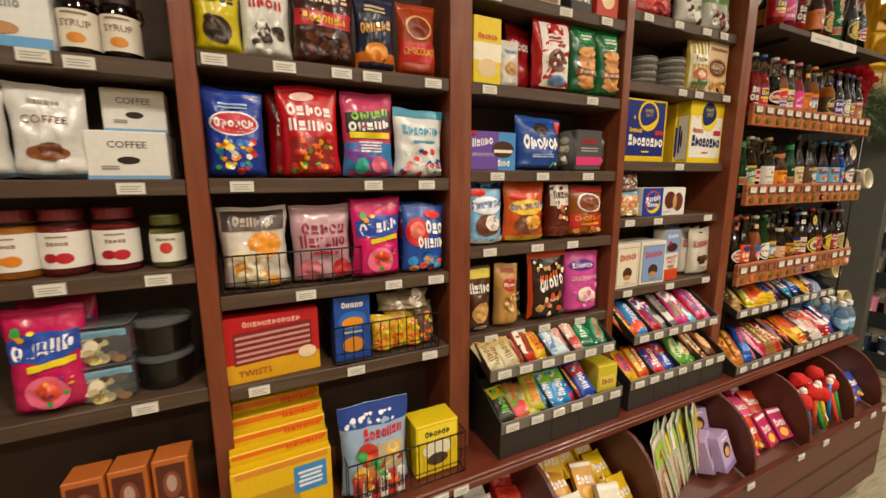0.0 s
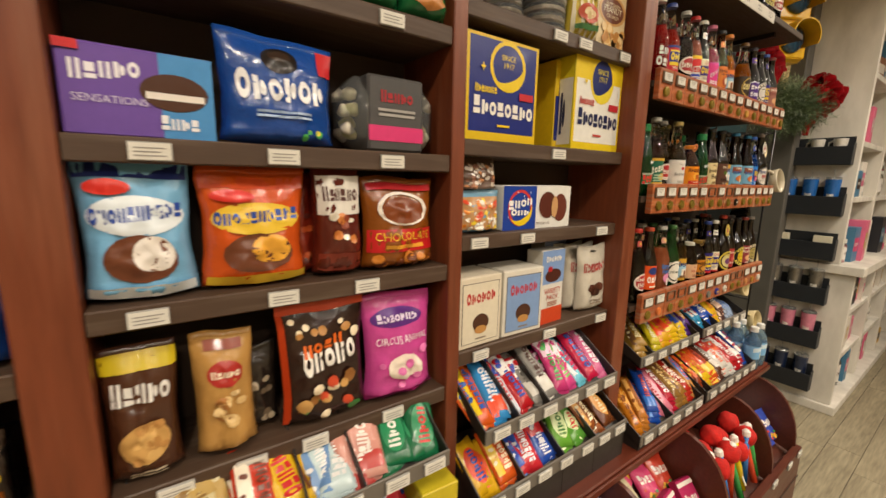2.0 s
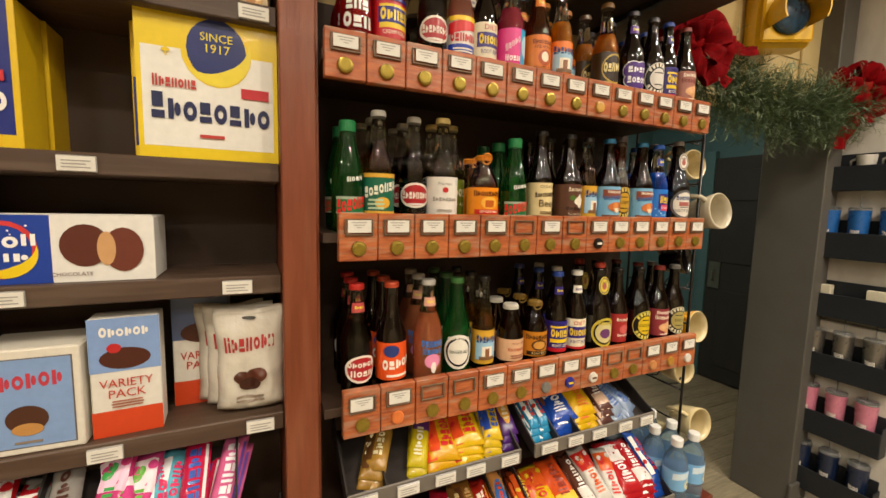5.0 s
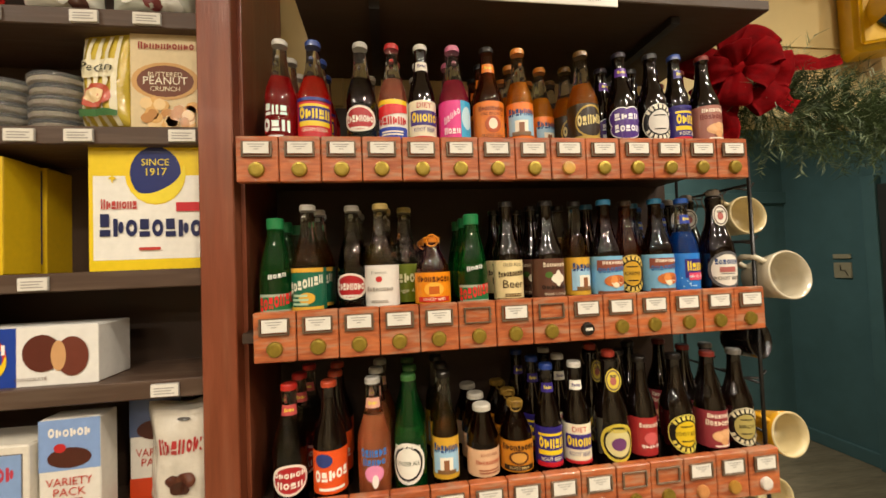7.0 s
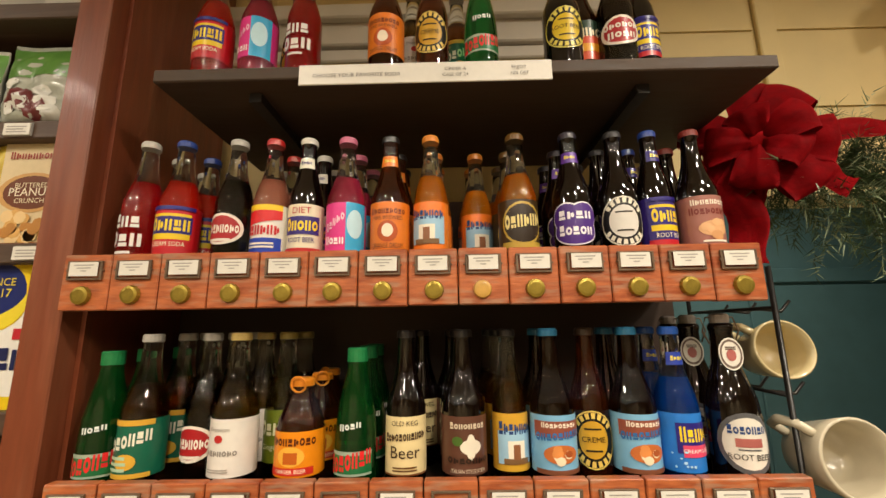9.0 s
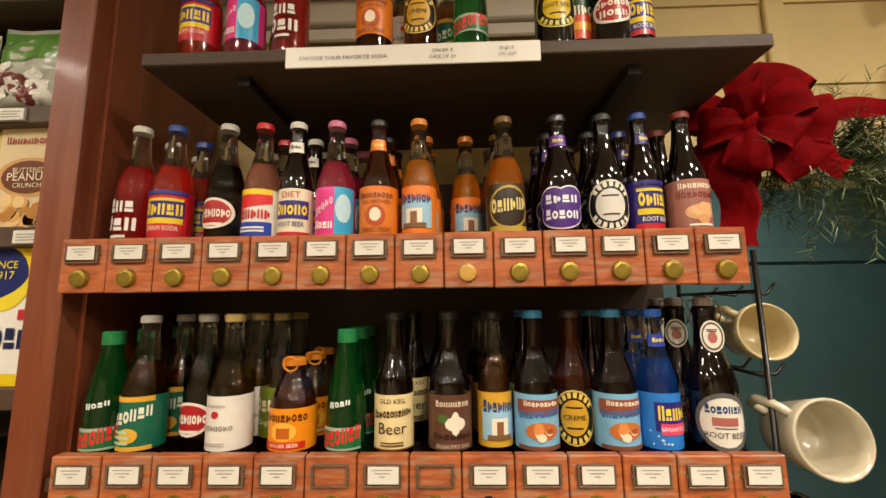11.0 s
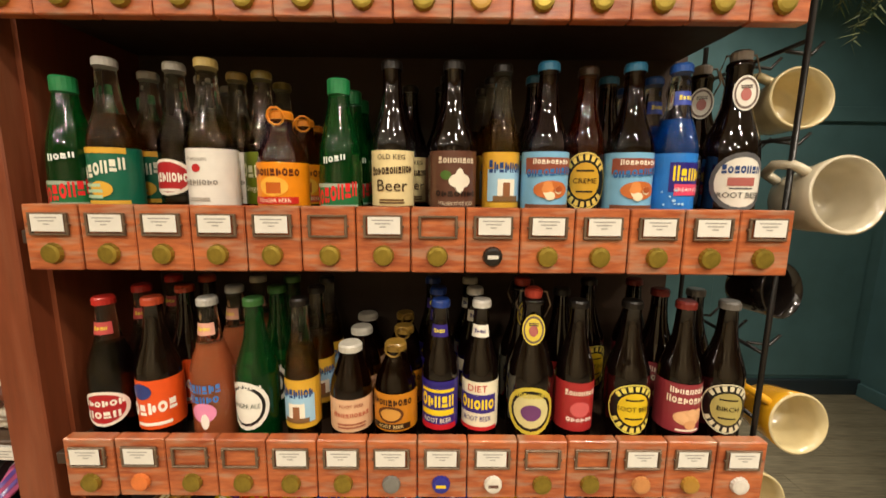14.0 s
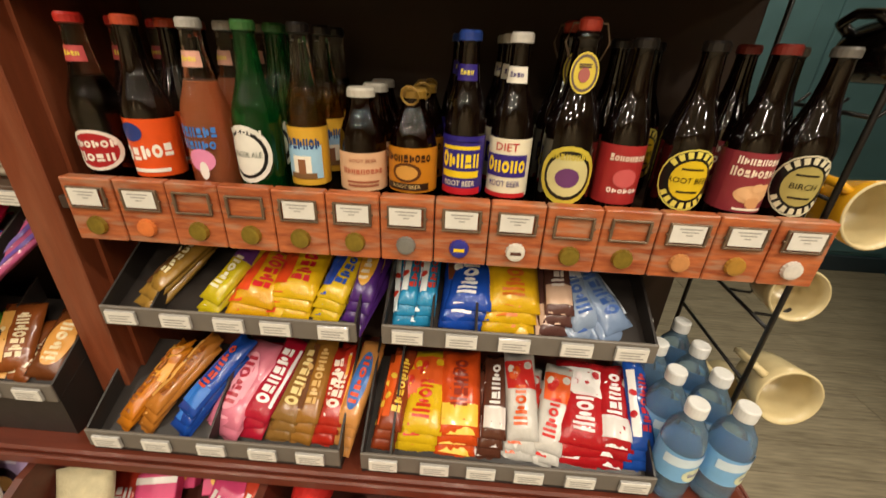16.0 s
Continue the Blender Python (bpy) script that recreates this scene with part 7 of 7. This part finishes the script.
# ---- garland, bows and signal ----
def bow(x, y, z, s, seed, tails, turn):
    rng = random.Random(seed)
    root = None

    def ribbon(path, sides, widths, name):
        nonlocal root
        bm = bmesh.new()
        rows = []
        for i, p in enumerate(path):
            p, side = Vector(p), Vector(sides[i]).normalized()
            t = (Vector(path[min(i + 1, len(path) - 1)]) - Vector(path[max(i - 1, 0)])).normalized()
            out = t.cross(side)
            row = []
            for j in range(9):
                c = j / 4 - 1
                fold = 0.10 * s * noise.noise(Vector((c * 1.7, i * 0.22, seed + p.x * 6))) - 0.07 * s * c * c
                row.append(bm.verts.new(p + side * widths[i] * c / 2 + out * fold))
            rows.append(row)
        for a, b in zip(rows, rows[1:]):
            for j in range(8):
                bm.faces.new((a[j], a[j + 1], b[j + 1], b[j]))
        bmesh.ops.solidify(bm, geom=bm.faces[:], thickness=0.0022)
        ob = smooth(part(name, bm, velvet, root))
        if root is None:
            root = ob

    for layer, (count, reach, depth, wide) in enumerate(((7, 1.05, 0.25, 0.85), (5, 0.72, 0.62, 0.75))):
        for k in range(count):
            a = 2 * math.pi * (k + 0.5 * layer) / count + rng.uniform(-0.25, 0.25)
            R = s * reach * rng.uniform(0.82, 1.2)
            lean = rng.uniform(-0.35, 0.35)
            out, tan = Vector((math.cos(a), 0, math.sin(a))), Vector((-math.sin(a), lean, math.cos(a)))
            path, sides, widths = [], [], []
            for i in range(23):
                q = 2 * math.pi * i / 22
                rad = R * 0.5 * (1 - math.cos(q)) + 0.06 * s
                path.append(out * rad + Vector((0, -depth * s - 0.26 * s * math.sin(q) - 0.15 * s * (1 - math.cos(q)) * 0.5, 0)))
                sides.append(tan)
                widths.append(wide * s * (0.28 + 0.72 * math.sin(q / 2) ** 0.8))
            ribbon(path, sides, widths, "bow" if root is None else "bow_loop")
    for tx, ty, tz, ox, wide in tails:
        along = Vector((tx, 0, tz)).normalized()
        across = Vector((-along.z, 0.25, along.x))
        path = [(ox * s + tx * s * i / 17 + 0.05 * s * math.sin(i * 0.7), -0.55 * s + ty * s * i / 17 + 0.09 * s * math.sin(i * 0.6), tz * s * i / 17) for i in range(18)]
        ribbon(path, [across + Vector((0, 0.35 * math.sin(i * 0.5), 0)) for i in range(18)], [wide * s * (0.6 + 0.4 * min(1, i / 5)) for i in range(18)], "bow_tail")
    bm = bmesh.new()
    bmesh.ops.create_icosphere(bm, subdivisions=3, radius=0.2 * s, matrix=Matrix.Translation((0, -0.62 * s, 0)))
    for v in bm.verts:
        v.co *= 1 + 0.1 * noise.noise(v.co * 40)
    smooth(part("bow_knot", bm, velvet, root))
    root.matrix_basis = pose(x, y, z, 0, 0, turn)
    return tagged(root, "red velvet ribbon bow tied on a pine garland", "bow", "red bows")


bow(2.92, 1.11, 2.045, 0.1, 3, ((2.1, 1.7, 0.45, 0.4, 0.42), (0.15, 0.0, -2.2, -0.45, 0.62), (1.2, 0.6, -0.9, 0.1, 0.5)), -35)
bow(4.11, 1.15, 2.10, 0.115, 8, ((-0.5, 0.0, -2.3, 0, 0.5), (0.3, 0.0, -1.3, 0.1, 0.5)), -40)
gar = part("garland", tube_bm([(2.97 + 0.068 * k, 1.17 + 0.02 * math.sin(k), 2.03 + 0.03 * math.sin(k * 0.8) - 0.06 * math.sin(math.pi * k / 17)) for k in range(18)], 0.012, 8), needle)
tagged(gar, "green pine garland with silvered tips over the passage", "garland")
rg = random.Random(21)
for part_no, (material, count) in enumerate(((needle, 620), (needle_tip, 80))):
    bm = bmesh.new()
    for s in range(count):
        t = rg.random()
        base_p = Vector((2.97 + 1.17 * t, 1.17, 2.03 - 0.06 * math.sin(math.pi * t)))
        a = rg.uniform(0, 2 * math.pi)
        dirv = Vector((rg.uniform(-0.7, 0.7), -abs(math.cos(a)) * 0.9 + 0.15, math.sin(a))).normalized()
        L = rg.uniform(0.09, 0.17) * (1.25 if part_no else 1)
        tip = base_p + dirv * L + Vector((0, 0, -0.02))
        side = dirv.cross(Vector((0.3, 0.2, 0.9))).normalized()
        up = side.cross(dirv)
        for k in range(26):
            q = 0.15 + 0.85 * k / 25
            o = base_p.lerp(tip, q)
            b = rg.uniform(0, 2 * math.pi)
            d3 = (dirv * 0.75 + side * math.cos(b) + up * math.sin(b)).normalized() * rg.uniform(0.022, 0.038)
            w3 = d3.cross(Vector((rg.random(), rg.random(), rg.random()))).normalized() * 0.0011
            if (o + d3).y > 1.28:
                continue
            v = [bm.verts.new(o - w3), bm.verts.new(o + w3), bm.verts.new(o + d3)]
            bm.faces.new(v)
        w3 = side * 0.0016
        bm.faces.new([bm.verts.new(base_p - w3), bm.verts.new(base_p + w3), bm.verts.new(tip)])
    tagged(part("needles", bm, material, gar), kind="stuff")

sig = part("traffic_signal", box_bm(-0.105, 0.105, 0, 0.10, 0, 0.62, 0.015), signal_yellow)
for z in (0.11, 0.31, 0.51):
    dr = part("signal_door", box_bm(-0.098, 0.098, -0.012, -0.001, z - 0.095, z + 0.095, 0.008), signal_yellow, sig)
    ln = smooth(part("lens", lathe_bm([(0.072, 0.0), (0.07, 0.012), (0.05, 0.022), (0.01, 0.027)], 28), lens_blue, dr))
    ln.matrix_basis = pose(0, -0.012, z, 90, 0, 0)
    bm = bmesh.new()
    rows = [[bm.verts.new((q * math.sin(a), -0.012 - dpt, z + q * math.cos(a))) for a in [radians(-120 + 10 * k) for k in range(25)]] for q, dpt in ((0.078, 0), (0.078, 0.09), (0.083, 0.09), (0.083, 0))]
    for a, b in zip(rows, rows[1:]):
        for k in range(24):
            bm.faces.new((a[k], a[k + 1], b[k + 1], b[k]))
    part("visor", bm, signal_yellow, dr)
place(sig, 3.56, 1.17, 2.20, -28, 0, "yellow traffic signal with dark blue lenses on the wall", "traffic signal")

# ---- whitewashed display unit beyond the passage ----
unit = part("display_unit", box_bm(4.26, 4.30, 0.915, 1.38, 1.02, CEILING - 0.01, 0.003), whitewash)
tagged(unit, "whitewashed wooden display unit with shelves", "display unit")
part("lower_end_panel", box_bm(4.26, 4.30, 0.83, 1.38, 0.06, 0.958, 0.003), whitewash, unit)
part("counter_top", box_bm(4.235, 7.2, 0.79, 1.38, 0.96, 1.018, 0.004), whitewash, unit)
part("base_plinth", box_bm(4.235, 7.2, 0.80, 1.38, 0.0, 0.058, 0.004), whitewash, unit)
part("back_board", box_bm(4.301, 7.2, 1.36, 1.378, 0.06, CEILING - 0.01), whitewash, unit)
for z in (1.42, 1.78, 2.2):
    part("shelf", box_bm(4.301, 7.2, 0.93, 1.358, z, z + 0.035, 0.003), whitewash, unit)
for z in (0.34, 0.66):
    part("shelf", box_bm(4.301, 7.2, 0.85, 1.358, z, z + 0.035, 0.003), whitewash, unit)
for x in (5.05, 5.85, 6.65):
    part("upright", box_bm(x, x + 0.04, 0.92, 1.358, 1.02, CEILING - 0.01, 0.003), whitewash, unit)
    part("lower_upright", box_bm(x, x + 0.04, 0.84, 1.358, 0.06, 0.958, 0.003), whitewash, unit)
ru = random.Random(7)
SHADES = "c83a6a d8d0c4 3a2a24 d8a8b0 4a7a9a e0d8cc 8a5a3a c8a040 d86a8a 2a2a30 e8e0d4".split()
for z, y in ((0.0585, 0.852), (0.376, 0.857), (0.696, 0.857), (1.0185, 0.86), (1.456, 0.937), (1.816, 0.937), (2.236, 0.937)):
    x = 4.36
    while x < 7.0:
        w = ru.uniform(0.08, 0.17)
        h = ru.uniform(0.14, 0.28)
        if not any(abs(x + w / 2 - q) < w / 2 + 0.06 for q in (5.07, 5.87, 6.67)):
            c = ru.choice(SHADES)
            if ru.random() < 0.7:
                ob = carton(w, 0.1, h, c, [("r", 0.1, 0.3, 0.9, 0.7, ru.choice(SHADES)), ("w", 0.2, 0.45, 0.8, 0.58, "e8e4dc", 5)])
            else:
                ob = jar(w / 2, h, glass_clear, card(c), card("d8d4cc"), "e4dfd8", [("w", 0.3, 0.4, 0.7, 0.6, "5a4a44", 5)])
            place(ob, x + w / 2, y + (0.08 if ob.name.startswith("jar") else 0) + ru.uniform(0.008, 0.035), z, ru.uniform(-4, 4), 0, "gift item on a white display shelf", "gift")
        x += w + ru.uniform(0.004, 0.025)

# black bins on the unit's end with cups and cards
def cup(c, r=0.045, h=0.115, lidded=True, steel=False):
    ob = smooth(part("tumbler", lathe_bm([(r * 0.75, 0), (r * 0.78, 0.003), (r, h), (r * 1.02, h + 0.002)], 22), mat("tumbler_" + c, c, 0.28, 0.1, 40, 0.05, 60, coat=0.3, metal=0.7 if steel else 0.0)))
    art(ob, lambda u, v, e: (-(r * (0.78 + 0.22 * v) + 0.0006 + e) * math.cos((u - 0.5) * 2), -(r * (0.78 + 0.22 * v) + 0.0006 + e) * math.sin((u - 0.5) * 2), v * h), [("w", 0.25, 0.5, 0.75, 0.62, "e8e4de", 6), ("l", 0.35, 0.3, 0.65, 0.42, "e8e4de", 2)], 0.8, 0.0004)
    if lidded:
        part("lid", lathe_bm([(r * 1.04, h + 0.0025), (r * 1.04, h + 0.010), (r * 0.9, h + 0.018), (r * 0.3, h + 0.02)], 22), clear_plastic, ob)
        part("straw", tube_bm([(0, 0, h), (0.008, 0.004, h + 0.07)], 0.003, 6), clear_plastic, ob)
    return ob


for zb, zt, c, kind in ((1.66, 1.775, "dcd8d0", "mug"), (1.335, 1.46, "2a6ab8", "cup"), (1.045, 1.16, "d8d0b8", "card"), (0.745, 0.86, "8a8680", "steel"), (0.44, 0.56, "e08aa4", "cup"), (0.13, 0.25, "1c2a4a", "cup")):
    bn = part("wall_bin", box_bm(4.185, 4.193, 0.94, 1.30, zb, zt, 0.002), black_tin)
    part("bin_floor", box_bm(4.1935, 4.258, 0.94, 1.30, zb, zb + 0.005), black_tin, bn)
    for y in (0.94, 1.295):
        part("bin_side", box_bm(4.1935, 4.258, y, y + 0.005, zb + 0.0055, zt + 0.02), black_tin, bn)
    part("bin_back", box_bm(4.2525, 4.2585, 0.946, 1.294, zb + 0.0055, zt + 0.06), black_tin, bn)
    tagged(bn, "black metal bin on the white unit's end", "wall bin", "black wall bins")
    for k, y in enumerate((1.01, 1.12, 1.23)):
        if kind == "mug":
            if k == 2:
                continue
            ob = cup("dcd8d0", 0.036, 0.10, False)
            smooth(part("handle", tube_bm([(0, 0.03, 0.03), (0, 0.055, 0.04), (0, 0.055, 0.08), (0, 0.033, 0.09)], 0.006), MATS["tumbler_dcd8d0"], ob))
            place(ob, 4.224, y, zb + 0.06, 0, 0, "white mug with black print in a bin", "mug")
            part("riser", box_bm(4.197, 4.25, y - 0.04, y + 0.04, zb + 0.006, zb + 0.0595), card("3a342e"), bn)
        elif kind == "card":
            if k == 1:
                continue
            ob = carton(0.09, 0.04, 0.15, "d8d0b8", [("r", 0.15, 0.15, 0.85, 0.5, "b8a888"), ("w", 0.2, 0.6, 0.8, 0.72, "5a4a3a", 5)], "boxed_gift")
            place(ob, 4.2, y, zb + 0.0055, -90, 0, "cream boxed gift standing in a black bin", "boxed gift")
        else:
            ob = cup(c, 0.040, 0.225 if kind == "cup" else 0.215, True, kind == "steel")
            place(ob, 4.2235, y, zb + 0.0055, 0, 0, {"2a6ab8": "bright blue lidded tumbler in a bin", "8a8680": "steel tumbler with clear lid in a bin", "e08aa4": "pink lidded tumbler in a bin", "1c2a4a": "navy lidded tumbler in a bin"}[c], "tumbler", "tumblers")

# ---- floor planks ----
rp = random.Random(5)
plank_meshes = [mesh_of(box_bm(0.001, L - 0.001, 0.001, 0.149, -0.0055, 0, 0.0012), "plank", plank_wood) for L in (0.9, 1.2)]
y = -0.9
row = 0
while y < 3.2:
    x = 1.2 - 0.37 * (row % 3)
    while x < 6.6:
        k = rp.randrange(2)
        p = part("plank", plank_meshes[k], None, floor)
        p.location = (x, y, rp.uniform(-0.0003, 0.0003))
        x += (0.9, 1.2)[k]
    y += 0.15
    row += 1
# the rest of the boards, away from the walk
bm = bmesh.new()
for r in range(47):
    y = -3.15 + 0.15 * r
    for k in range(-1, 13):
        x = -2.95 + 1.0 * k + 0.3 * (r % 3)
        x0, x1 = max(x, -2.995), min(x + 0.98, 8.995)
        if x1 > x0 and y < 3.8 and not (x > 1.3 and x < 5.6 and -0.88 < y < 3.0):
            q = [bm.verts.new(c) for c in ((x0, y, -0.0020), (x1, y, -0.0020), (x1, y + 0.147, -0.0020), (x0, y + 0.147, -0.0020))]
            bm.faces.new(q)
tagged(part("plank_rest", bm, plank_wood, floor), kind="stuff")
